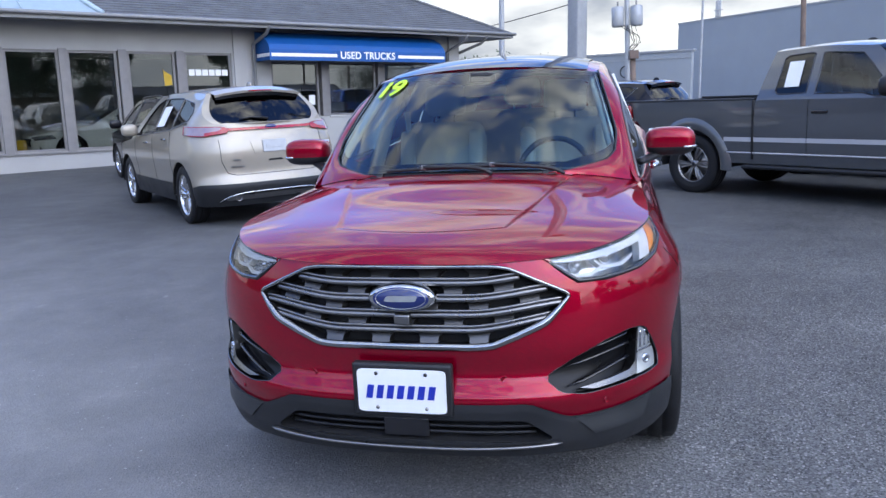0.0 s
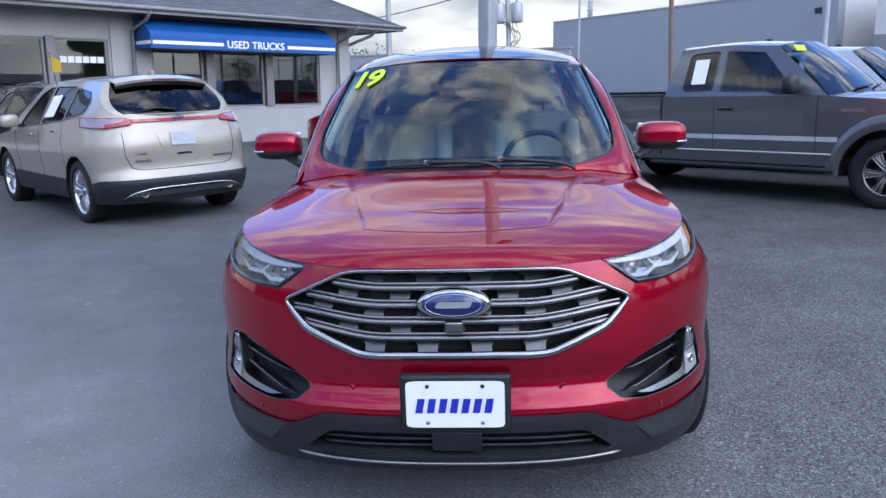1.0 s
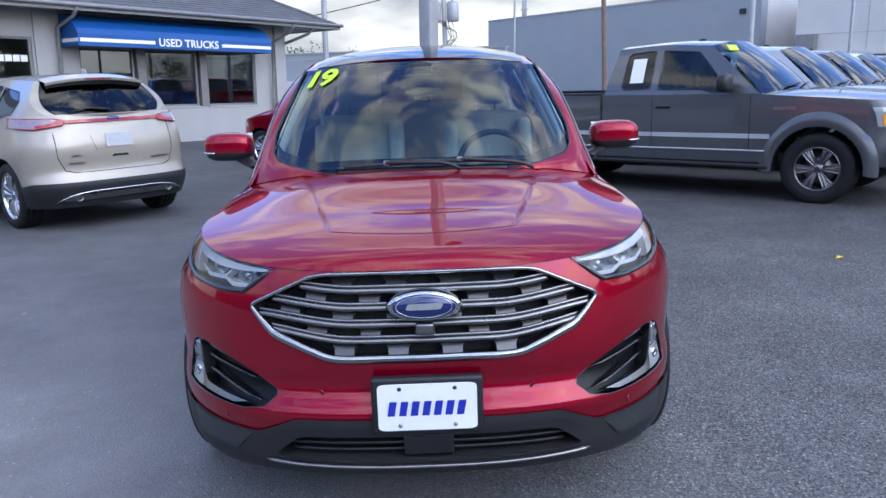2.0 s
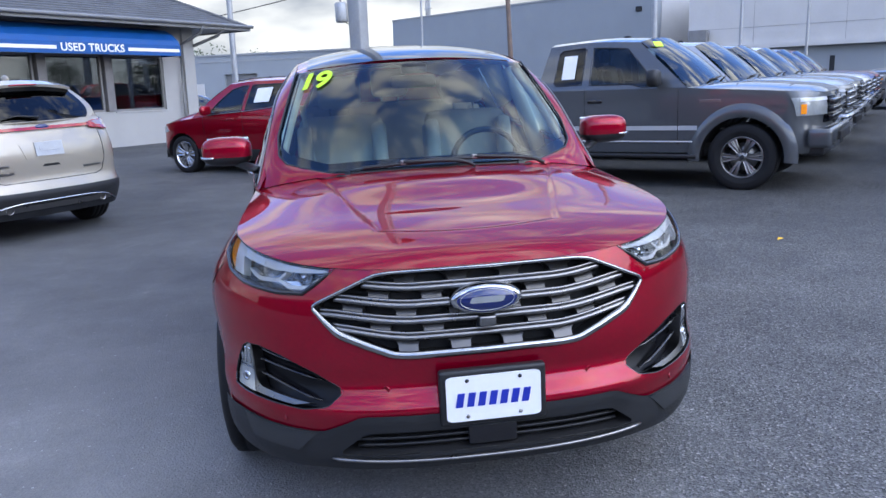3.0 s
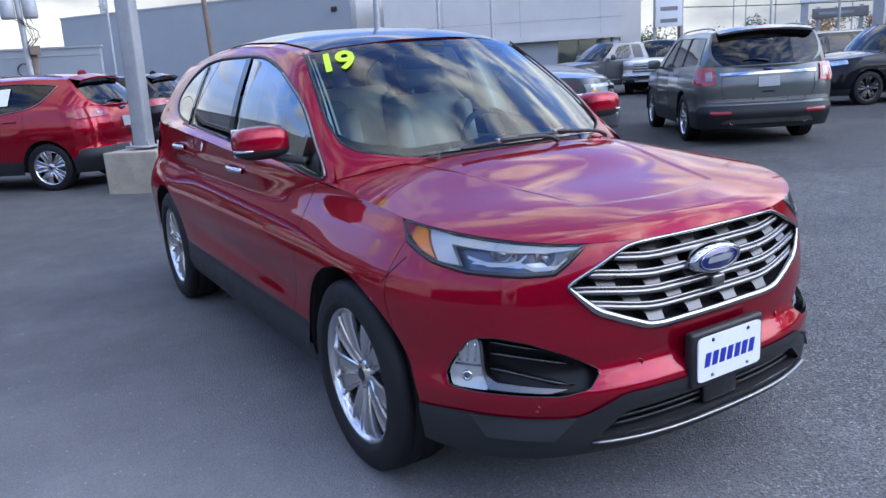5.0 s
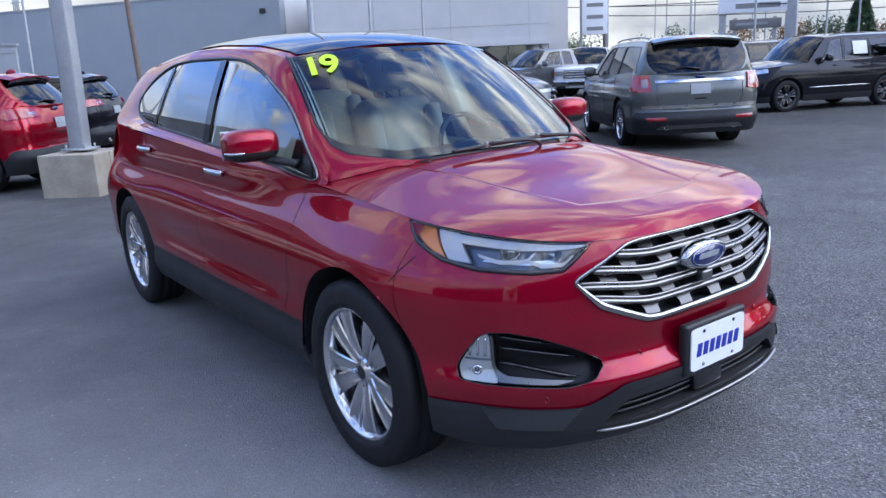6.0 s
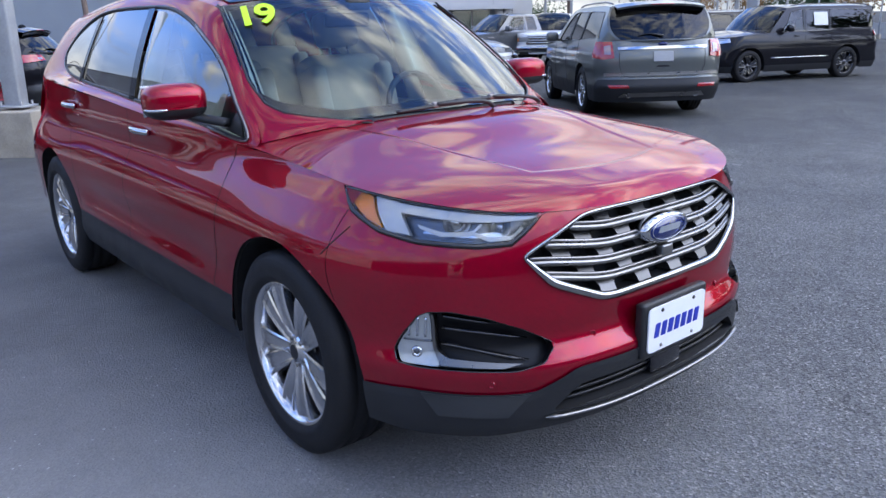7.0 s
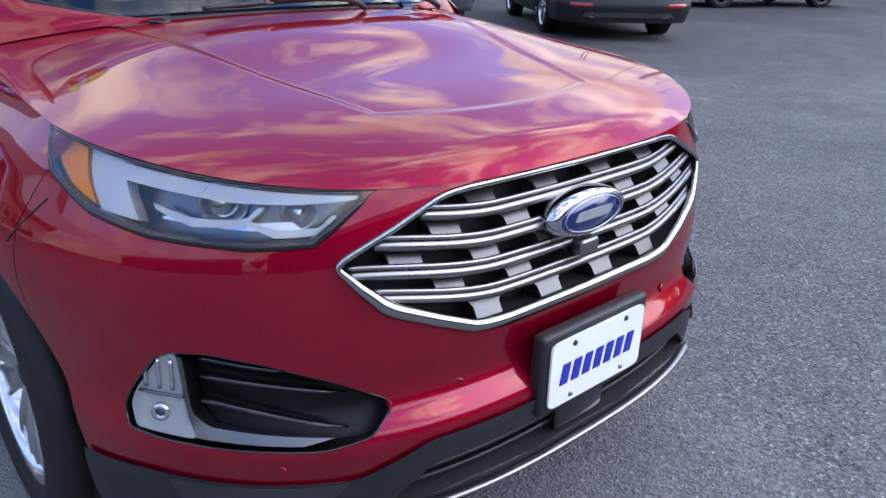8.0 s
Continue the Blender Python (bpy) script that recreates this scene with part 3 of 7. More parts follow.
def fog_outline(s):
    q = dense(rounded([(p_of_x(x, z), z) for x, z in ((0.843, 0.488), (0.839, 0.525), (0.822, 0.580), (0.800, 0.634), (0.780, 0.650), (0.735, 0.652), (0.660, 0.632), (0.563, 0.588), (0.462, 0.528), (0.520, 0.482), (0.600, 0.468), (0.700, 0.474), (0.810, 0.480))], 0.2, 2), 2)
    return q if s > 0 else [(-a, b) for a, b in q]


def clad_top(p):
    x = 2 * abs(p) - p * p
    return line([0, 0.43, 0.46, 0.58, 0.62, 0.75, 0.89, 0.97, 1.0], [0.455, 0.456, 0.452, 0.400, 0.396, 0.402, 0.412, 0.404, 0.395])(x)


def clad_low(p):
    x = 2 * abs(p) - p * p
    return line([0, 0.5, 0.6, 0.72, 0.9, 1.0], [0.262, 0.266, 0.266, 0.256, 0.262, 0.290])(x)


INTAKE = dense(rounded([(p_of_x(x, z), z) for x, z in [(-0.40, 0.398), (0.40, 0.398), (0.50, 0.318), (-0.50, 0.318)]], 0.1), 3)
holes = [GRILLE, headlamp_outline(1), headlamp_outline(-1), fog_outline(1), fog_outline(-1)]


def arch(yc, r=ARCH_R, n=40):
    return [(yc + r * math.cos(math.pi * (k / n)), 0.355 + r * math.sin(math.pi * (k / n)) * 1.0) for k in range(n + 1)] + [(yc - r * 0.98, 0.15), (yc + r * 0.98, 0.15)]


def nose_top(p):
    y = 0.09
    for _ in range(12):
        y = front(p, hood_edge(y) - 0.003).y
    return hood_edge(y) - 0.003


def fascia_rows(p):
    a, b = clad_top(p) - 0.012, nose_top(p)
    return span(a, b, 56)


ARCH_F_P = [(p_of_y(y, z), z) for y, z in arch(FRONT_WHEEL)[20:41]]
ARCH_F_P += [(ARCH_F_P[-1][0], 0.10), (1.2, 0.10), (1.2, ARCH_F_P[0][1])]
fascia_holes = holes
_p_hi = p_of_y(0.625, 0.80)
part("front_bumper", sheet(front, span(-_p_hi, _p_hi, 190), fascia_rows, fascia_holes + [[(a, b) for a, b in ARCH_F_P], [(-a, b) for a, b in ARCH_F_P]]), RED, P)
part("lower_bumper", sheet(lambda p, z: front(p, z, 0.006 + 0.004 * ease(clad_top(p) - z, 0, 0.03)), span(-_p_hi, _p_hi, 150), lambda p: span(clad_low(p), clad_top(p), 22), [INTAKE, [(a, b) for a, b in ARCH_F_P], [(-a, b) for a, b in ARCH_F_P]]), CLAD, P, "dark grey plastic lower bumper")


def hood_point(a, t):
    y = 0.0915 + (1.34 - 0.0915) * t ** 1.7
    x = a * hood_x(y)
    yy = y - 0.27 * ease(t, 0.55, 1.0) * (1 - min(1, abs(a)) ** 2.2)
    zc, ze = hood_mid(y), hood_edge(y)
    z = ze + (zc - ze) * (1 - abs(a) ** 2.6)
    # lowered middle panel with a crisp edge, straight along the sides and bowed at the front
    d = min(0.335 + 0.25 * (yy - 0.42) - abs(x), (yy - 0.290 - 0.045 * (x / 0.28) ** 2) * 0.8)
    z -= 0.0048 * ease(d, -0.008, 0.018)
    return (x, yy, z)


part("hood", grid(hood_point, span(-1, 1, 220), [0.001] + span(0.03, 1, 190)), RED, P)

# flanks
DOOR_A, DOOR_B, DOOR_C = (lambda z: 1.40 + 0.10 * ease(z, 0.75, 0.40)), (lambda z: 2.47), (lambda z: 3.33 + 0.28 * ease(z, 0.72, 1.05))
SILL = 0.455


def panel(y0, y1, z0, top, hole=(), n=40, m=34):
    """A flank panel between two shut lines, as a sheet over (share of length, z)."""
    def f2(u, v):
        y = y0(0.8) + (y1(0.8) - y0(0.8)) * u
        z = z0 + (top(y) - z0) * v
        a, b = y0(z) + 0.0025, y1(z) - 0.0025
        y = a + (b - a) * u
        return y, z
    us, vs = span(0, 1, n), span(0, 1, m)
    pts = [[f2(u, v) for v in vs] for u in us]
    drop = {}
    for i in range(n + 1):
        for j in range(m + 1):
            for h in hole:
                if inside(h, *pts[i][j]):
                    drop[i, j] = nearest(h, *pts[i][j])
    verts, faces, idx = [], [], {}
    for i in range(n):
        for j in range(m):
            q = [(i, j), (i + 1, j), (i + 1, j + 1), (i, j + 1)]
            if all(k in drop for k in q):
                continue
            for k in q:
                if k not in idx:
                    idx[k] = len(verts)
                    verts.append(flank(*(drop.get(k) or pts[k[0]][k[1]])))
            faces.append(tuple(idx[k] for k in q))
    return verts, faces


def screen_point(a, t, off=0.0):
    base = Vector((a * 0.748, 1.08 + 0.25 * abs(a) ** 2.2, 1.118 - 0.048 * abs(a) ** 2.5))
    top = Vector((a * 0.600, 1.81 + 0.13 * a * a, 1.578 - 0.040 * abs(a) ** 2.4))
    v = base.lerp(top, t)
    n = Vector((0, -0.5, 0.85))
    return v + n * (0.022 * math.sin(math.pi * t) + off)


screen_low = line([0.50, 0.61, 0.79, 0.89, 0.95, 0.985, 1.0], [-0.055, -0.025, 0.045, 0.09, 0.16, 0.30, 0.46])
ARCHES = [arch(FRONT_WHEEL), arch(REAR_WHEEL)]
for s in (1, -1):
    side = (lambda g: g) if s > 0 else mirror
    part("fender", side(panel(lambda z: front(_p_hi, z).y, DOOR_A, 0.40, lambda y: top_line(y) - 0.003, [ARCHES[0]], 70, 50)), RED, P)
    door = part("front_door", side(panel(DOOR_A, DOOR_B, SILL, top_line, (), 44, 44)), RED, P)
    rdoor = part("rear_door", side(panel(DOOR_B, DOOR_C, SILL, top_line, [ARCHES[1]], 44, 44)), RED, P)
    part("rear_quarter", side(panel(DOOR_C, lambda z: TAIL_Y - 0.01, 0.40, top_line, [ARCHES[1]], 60, 44)), RED, P)
    part("sill_cladding", side(grid(lambda y, z: flank(y, z, 0.012 * math.sin(math.pi * ease(z, 0.27, 0.47))), span(FRONT_WHEEL + ARCH_R - 0.01, REAR_WHEEL - ARCH_R + 0.01, 40), span(0.28, 0.47, 12))), CLAD, P, "dark grey sill cladding")
    # dark inner shell behind the shut lines
    part("inner_shell", side(sheet(lambda y, z: flank(y, z, -0.02), span(0.74, TAIL_Y - 0.02, 90), lambda y: span(0.34, top_line(y) - 0.01, 26), ARCHES)), DARK, P, "dark inner body shell")
    for yc in (FRONT_WHEEL, REAR_WHEEL):
        part("wheel_well", side(grid(lambda t, k: (0.45 + (flank(yc + ARCH_R * math.cos(t), 0.355 + ARCH_R * math.sin(t)).x - 0.456) * k, yc + (ARCH_R + 0.004) * math.cos(t), 0.355 + (ARCH_R + 0.004) * math.sin(t)), span(-0.10, math.pi + 0.10, 30), span(0, 1, 3))), DARK, P, "dark wheel well liner")
    # side glass area
    K = [(1.36, 1.043), (1.49, 1.175), (1.66, 1.318), (1.86, 1.419), (2.10, 1.497), (2.40, 1.549), (2.85, 1.560), (3.25, 1.554), (3.56, 1.518), (3.86, 1.425), (4.00, 1.305), (3.84, 1.217), (3.35, 1.180), (2.75, 1.148), (2.20, 1.115), (1.70, 1.081)]
    KX = lambda y, z: 0.852 - 0.43 * (z - 1.05) - 0.066 * ease(y, 1.95, 1.30) - 0.05 * ease(y, 3.1, 4.2) + 0.018 * math.sin(math.pi * (z - 1.0) / 0.6)
    Kp = [Vector((KX(y, z), y, z)) for y, z in K]
    O = [(0.792, 1.30, 1.024), (0.690, 1.43, 1.150), (0.655, 1.62, 1.315), (0.622, 1.80, 1.452), (0.602, 1.95, 1.540), (0.600, 2.35, 1.592), (0.598, 2.85, 1.612), (0.592, 3.25, 1.606), (0.580, 3.75, 1.568), (0.60, 4.18, 1.50), (0.70, 4.36, 1.32), (0.775, 4.40, 1.17)]
    O = [Vector(o) for o in O]
    for k, t in ((0, -0.06), (1, 0.17), (2, 0.50), (3, 0.80), (4, 0.995)):
        O[k] = screen_point(1.004, t)
    O[0] = Vector((0.792, 1.30, 1.024))
    O = O + [flank(y, top_line(y)) for y in (3.45, 2.8, 2.2, 1.7)]
    kc, oc = catmull(Kp, 6), catmull(O, 6)
    nn = len(kc)
    strip = [kc[i].lerp(oc[i], t) + Vector((0.005 * math.sin(math.pi * t), 0, 0.004 * math.sin(math.pi * t))) for i in range(nn) for t in (0, 0.2, 0.4, 0.6, 0.8, 1)]
    part("window_frame", side((strip, [(i * 6 + j, i * 6 + j + 1, ((i + 1) % nn) * 6 + j + 1, ((i + 1) % nn) * 6 + j) for i in range(nn) for j in range(5)])), RED, P)
    part("window_trim", side(tube([v + Vector((0.004, 0, 0)) for v in kc], 0.0055, 6, True, 1.0)), SATIN, P, "chrome strip round the side windows")
    part("window_rubber", side(tube([v.lerp(Vector((0.75, 2.5, 1.3)), 0.012) for v in kc], 0.010, 6, True)), PLASTIC, P)
    loop = [(v.y, v.z) for v in kc]

    def clip(a, b):
        q = [p for p in loop]
        for lim, sg in ((a, 1), (b, -1)):
            out = []
            for i in range(len(q)):
                p0, p1 = q[i - 1], q[i]
                d0, d1 = sg * (p0[0] - lim(p0[1])), sg * (p1[0] - lim(p1[1]))
                if (d0 >= 0) != (d1 >= 0):
                    t = d0 / (d0 - d1)
                    out.append((p0[0] + t * (p1[0] - p0[0]), p0[1] + t * (p1[1] - p0[1])))
                if d1 >= 0:
                    out.append(p1)
            q = out
        return q

    bounds = [(lambda z: -9, lambda z: 2.44 + 0.21 * (z - 1.1), "front_window", GLASS_S), (lambda z: 2.52 + 0.22 * (z - 1.1), lambda z: 3.40 - 0.12 * (z - 1.1), "rear_window", GLASS_P), (lambda z: 3.44 - 0.12 * (z - 1.1), lambda z: 9, "quarter_window", GLASS_P)]
    for a, b, nm, gm in bounds:
        q = clip(a, b)
        ys, zs = [u for u, _ in q], [v for _, v in q]
        g = sheet(lambda u, v: Vector((KX(u, v) - 0.004 + 0.008 * math.sin(math.pi * (v - 1.0) / 0.6), u, v)), span(min(ys) - 1e-4, max(ys) + 1e-4, 14), span(min(zs) - 1e-4, max(zs) + 1e-4, 14), keep=q)
        gl = part(nm, side(g), gm, P, "tinted privacy glass" if gm is GLASS_P else "")
        gl.visible_shadow = False
    for c in (lambda z: 2.48 + 0.215 * (z - 1.1), lambda z: 3.42 - 0.12 * (z - 1.1)):
        zt = 1.56 if c(1.1) < 3 else 1.53
        part("window_post", side(grid(lambda u, z: (KX(c(z), z) + 0.0055 + 0.008 * math.sin(math.pi * (z - 1.0) / 0.6), c(z) + u, z), span(-0.040, 0.040, 2) if zt == 1.56 else span(-0.022, 0.022, 2), span(1.10 if zt == 1.56 else 1.165, zt - 0.012, 12))), ROOFG, P)

# roof, windscreen, tailgate
roof_mid = spline([1.78, 2.0, 2.3, 2.7, 3.1, 3.5, 3.9, 4.3], [1.572, 1.620, 1.655, 1.678, 1.685, 1.676, 1.648, 1.598])
rail_z = line([1.80, 1.95, 2.35, 2.85, 3.25, 3.75, 4.18, 4.3], [1.460, 1.540, 1.592, 1.612, 1.606, 1.568, 1.495, 1.465])
rail_x = line([1.80, 1.95, 2.35, 2.85, 3.25, 3.75, 4.3], [0.620, 0.602, 0.600, 0.598, 0.592, 0.580, 0.575])


def roof_point(a, t, off=0.0):
    y0 = 1.80 + 0.15 * abs(a) ** 2
    y = y0 + (4.30 - y0) * t
    ze = rail_z(y)
    z = ze + (roof_mid(y) - ze) * (1 - abs(a) ** 2.4)
    return Vector((a * rail_x(y), y, z + off))


part("roof", grid(roof_point, span(-1, 1, 30), span(0, 1, 30)), RED, P)
part("roof_glass", grid(lambda a, t: roof_point(a, t, 0.006), span(-0.90, 0.90, 26), span(0.005, 0.74, 24)), ROOFG, P, "black panoramic roof glass")
glass = part("windscreen", grid(screen_point, span(-1, 1, 30), span(0, 1, 20)), GLASS_W, P)
glass.visible_shadow = False
part("windscreen_border", join(grid(lambda a, t: screen_point(a, t, -0.004), span(-1, 1, 30), span(0.0, 0.07, 2)), grid(lambda a, t: screen_point(a, t, -0.004), span(-1, 1, 30), span(0.945, 1, 2)), grid(lambda a, t: screen_point(a, t, -0.004), span(-1, -0.945, 2), span(0, 1, 14)), grid(lambda a, t: screen_point(a, t, -0.004), span(0.945, 1, 2), span(0, 1, 14))), ROOFG, P, "black ceramic border of the windscreen")
for s in (1, -1):
    part("border_corner", grid(lambda a, k: screen_point(s * a, screen_low(a) - 0.02 + (0.085 + 0.03 * a) * k, -0.003), span(0.50, 0.99, 20), span(0, 1, 4)), ROOFG, P)
part("cowl", grid(lambda a, t: Vector(hood_point(a, 0.985)).lerp(screen_point(a, 0.02), t) + Vector((0, 0, -0.03 * math.sin(math.pi * t))), span(-1, 1, 24), span(0, 1, 6)), PLASTIC, P, "black plastic cowl")
for s in (1, -1):
    part("cowl_corner", grid(lambda a, k: Vector(hood_point(s * a, 0.992)).lerp(screen_point(s * a * 1.003, screen_low(a), 0.007), k) + Vector((0, 0, 0.010 * math.sin(math.pi * k) + 0.003)), span(0.52, 0.999, 30), span(0, 1, 8), s > 0), RED, P)
    part("pillar_seal", tube([screen_point(s * a, t, 0.008) for a, t in [(a, screen_low(a)) for a in span(0.52, 0.985, 14)] + [(0.99 + 0.006 * t, t) for t in span(0.34, 1, 10)]], 0.005, 6), PLASTIC, P)


def tail_point(a, t):
    pts = [(4.30, 1.585, 0.56), (4.42, 1.47, 0.60), (4.52, 1.25, 0.70), (4.58, 1.12, 0.78), (4.66, 0.95, 0.80), (4.68, 0.75, 0.82), (4.66, 0.45, 0.82), (4.60, 0.30, 0.80)]
    k = t * (len(pts) - 1)
    i = min(int(k), len(pts) - 2)
    y, z, w = (pts[i][j] + (pts[i + 1][j] - pts[i][j]) * (k - i) for j in range(3))
    return (a * w, y - 0.12 * abs(a) ** 3, z - 0.125 * max(0.0, 1 - 3 * t) * abs(a) ** 2.4)


part("tailgate", grid(tail_point, span(-1, 1, 20), span(0, 1, 28)), RED, P)
part("underbody", join(box((1.15, 4.1, 0.12), (0, 2.45, 0.30)), box((1.55, 1.95, 0.12), (0, 2.35, 0.30))), DARK, P, "dark underbody")


# ---------------------------------------------------------------- grille, lamps and trim of the red car
grille = part("grille", join(skin(GRILLE, -0.075, 40, 16), rim_wall(GRILLE, 0.0, -0.075)), DARK, P, "dark recessed grille opening")
loop3 = [front(u, v, 0.004) for u, v in GRILLE]
rads = [0.006 + 0.008 * ease(0.80 - v, 0.0, 0.09) for _, v in GRILLE]
part("grille_surround", tube(loop3, rads, 8, True, 0.8, up=(0, 1, 0)), FRAMEC, grille, "polished chrome frame")


def tablet(q, a, b):
    """A flat-faced block on the nose with a (p, z) outline."""
    n = len(q)
    v = [front(u, w, a) for u, w in q] + [front(u, w, b[k]) for k, (u, w) in enumerate(q)]
    return v, [tuple(range(n, 2 * n))] + [(i, (i + 1) % n, (i + 1) % n + n, i + n) for i in range(n)]


def bar_line(z0, x):
    return z0 + 0.034 * ease(abs(x), 0.22, 0.56) * (1.25 if z0 < 0.72 else 1.0)


BARS = (0.857, 0.803, 0.751, 0.700)
for z0 in BARS:
    xs = [x for x in span(-0.55, 0.55, 110) if inside(GRILLE, p_of_x(x, bar_line(z0, x)), bar_line(z0, x))]
    for dz, r in ((0.0075, 0.0055), (-0.0070, 0.0095)):
        part("grille_bar", tube([front(p_of_x(x, bar_line(z0, x) + dz), bar_line(z0, x) + dz, -0.012) for x in xs], r, 6, False, 1.0), SATIN, grille)
edges = (0.902,) + BARS + (0.643,)
for k in range(5):
    for i in range(-5, 5):
        xc = (i + 0.5 * ((k + 1) % 2)) * 0.170
        top = lambda x: bar_line(edges[k], x) - 0.010 if k else 0.898
        low = lambda x: bar_line(edges[k + 1], x) + 0.008 if k < 4 else 0.648
        q = [(xc - 0.052, 1), (xc + 0.052, 1), (xc + 0.043, 0.80), (xc + 0.032, 0.50), (xc + 0.031, 0), (xc - 0.031, 0), (xc - 0.032, 0.50), (xc - 0.043, 0.80)]
        ts = [t for _, t in q]
        q = [(p_of_x(x, low(x) + (top(x) - low(x)) * t), low(x) + (top(x) - low(x)) * t) for x, t in q]
        if all(inside(GRILLE, *v) for v in q):
            part("grille_tab", tablet(q, -0.07, [-0.012 - 0.022 * t for t in ts]), TABM, grille, "", False)
# badge
badge = part("badge", moved(lathe([(-0.016, 0.0), (-0.016, 0.85), (-0.012, 0.93), (0.0, 1.0), (0.03, 1.0)], 48, "y"), Matrix.LocRotScale((0, 0.066, 0.805), None, (0.118, 1, 0.049))), CHROME, P, "blue oval badge with chrome rim")
part("badge_face", moved(lathe([(-0.019, 0.0), (-0.018, 0.80), (-0.013, 0.84)], 48, "y"), Matrix.LocRotScale((0, 0.066, 0.805), None, (0.118, 1, 0.049))), OVAL, badge)
part("badge_stroke", join(tube([(0.086 * math.cos(a), 0.0475, 0.805 + 0.0345 * math.sin(a)) for a in span(0, 2 * math.pi, 40)[:-1]], 0.0011, 4, True), prism(rounded([(-0.058, 0.796), (0.050, 0.796), (0.060, 0.816), (-0.048, 0.816)], 0.2), 0.002, Matrix.Translation((0, 0.0465, 0)), 1)), LAMPF, badge, "pale slanted band", False)
part("camera_box", box((0.055, 0.03, 0.034), (0, 0.062, 0.733), 0.006), SATIN, grille, "small silver camera housing")

# shut lines between hood, bumper and fenders
for s in (1, -1):
    part("hood_seam", tube([front(s * p_of_x(x, 0.9), nose_top(p_of_x(x, 0.9)) + 0.001, 0.0006) for x in span(0.335, 0.470, 10)], 0.0026, 6), DARK, P)
    seam = [flank(0.57 + 0.08 * t, 0.873 - 0.090 * t, 0.0004) for t in span(0, 1, 8)]
    part("fender_seam", tube([Vector((s * v.x, v.y, v.z)) for v in seam], 0.0018, 6), DARK, P)

# number plate in its black carrier
plate_holder = part("plate_holder", box((0.345, 0.035, 0.185), (0, 0.022, 0.502), 0.012, 3), PLASTIC, P, "black plastic plate carrier")
plate = part("plate", prism(rounded([(-0.1525, 0.427), (0.1525, 0.427), (0.1525, 0.577), (-0.1525, 0.577)], 0.09), 0.005, Matrix.Translation((0, 0.0, 0)), 1), PLATE_W, plate_holder, "white metal dealer plate with blue bars", False)
for k in range(7):
    a = -0.124 + 0.0355 * k
    part("plate_bar", prism([(a, 0.476), (a + 0.0225, 0.476), (a + 0.031, 0.522), (a + 0.0085, 0.522)], 0.003, Matrix.Translation((0, -0.0035, 0)), 1), INK, plate, "", False)
for x, z in ((-0.085, 0.562), (0.085, 0.562), (-0.085, 0.443), (0.085, 0.443)):
    part("plate_screw", moved(lathe([(-0.004, 0.0), (-0.004, 0.005), (0.0, 0.007)], 12, "y"), Matrix.Translation((x, -0.002, z))), STEEL if z < 0.5 else PLASTIC, plate)

# lower intake
intake = part("lower_intake", join(skin(INTAKE, -0.09, 30, 6), rim_wall(INTAKE, 0.01, -0.09)), DARK, P, "dark lower air intake")
for z0 in (0.340, 0.362, 0.384):
    part("intake_bar", tube([front(p_of_x(x, z0), z0, -0.02) for x in span(-0.44, 0.44, 30)], 0.006, 6), PLASTIC, intake)
part("intake_sensor", box((0.16, 0.05, 0.07), (0, 0.055, 0.362), 0.008), GLOSSB, intake, "black radar cover")
part("bumper_strip", tube([front(p_of_x(x, 0.302), 0.300 + 0.012 * (x / 0.5) ** 2, 0.020) for x in span(-0.515, 0.515, 40)], [0.004] + [0.011] * 39 + [0.004], 8, False, 0.55), SATIN, P, "brushed silver strip")
for s in (1, -1):
    # facet that leans back from its lower edge
    q = dense([(p_of_x(0.560, 0.392), 0.392), (p_of_x(0.618, 0.327), 0.327), (p_of_x(0.770, 0.336), 0.336), (p_of_x(0.805, 0.404), 0.404), (p_of_x(0.69, 0.396), 0.396)], 5)
    q = q if s > 0 else [(-a, b) for a, b in q]
    us, vs = [a for a, _ in q], [b for _, b in q]
    lean = lambda v: 0.010 + 0.010 * ease(v, 0.405, 0.325)
    face = sheet(lambda u, v: front(u, v, lean(v)), span(min(us) - 1e-4, max(us) + 1e-4, 30), span(min(vs) - 1e-4, max(vs) + 1e-4, 14), keep=q)
    n = len(q)
    rim = [front(u, v, 0.0) for u, v in q] + [front(u, v, lean(v)) for u, v in q]
    part("bumper_insert", join(face, (rim, [(i, (i + 1) % n, (i + 1) % n + n, i + n) for i in range(n)])), INSERT, P, "satin grey bumper insert")
for x, z in ((0.335, 0.530), (-0.335, 0.530), (0.665, 0.432), (-0.665, 0.432)):
    c = front(p_of_x(x, z), z, 0.001)
    part("parking_sensor", moved(lathe([(0.0002, 0.0), (0.0002, 0.0085), (-0.0008, 0.0095), (-0.0008, 0.0110), (0.002, 0.0120)], 20, "y"), Matrix.Translation(c) @ pose(0, 0, 0, 0, 0, 90 * x * 0.9)), RED, P)

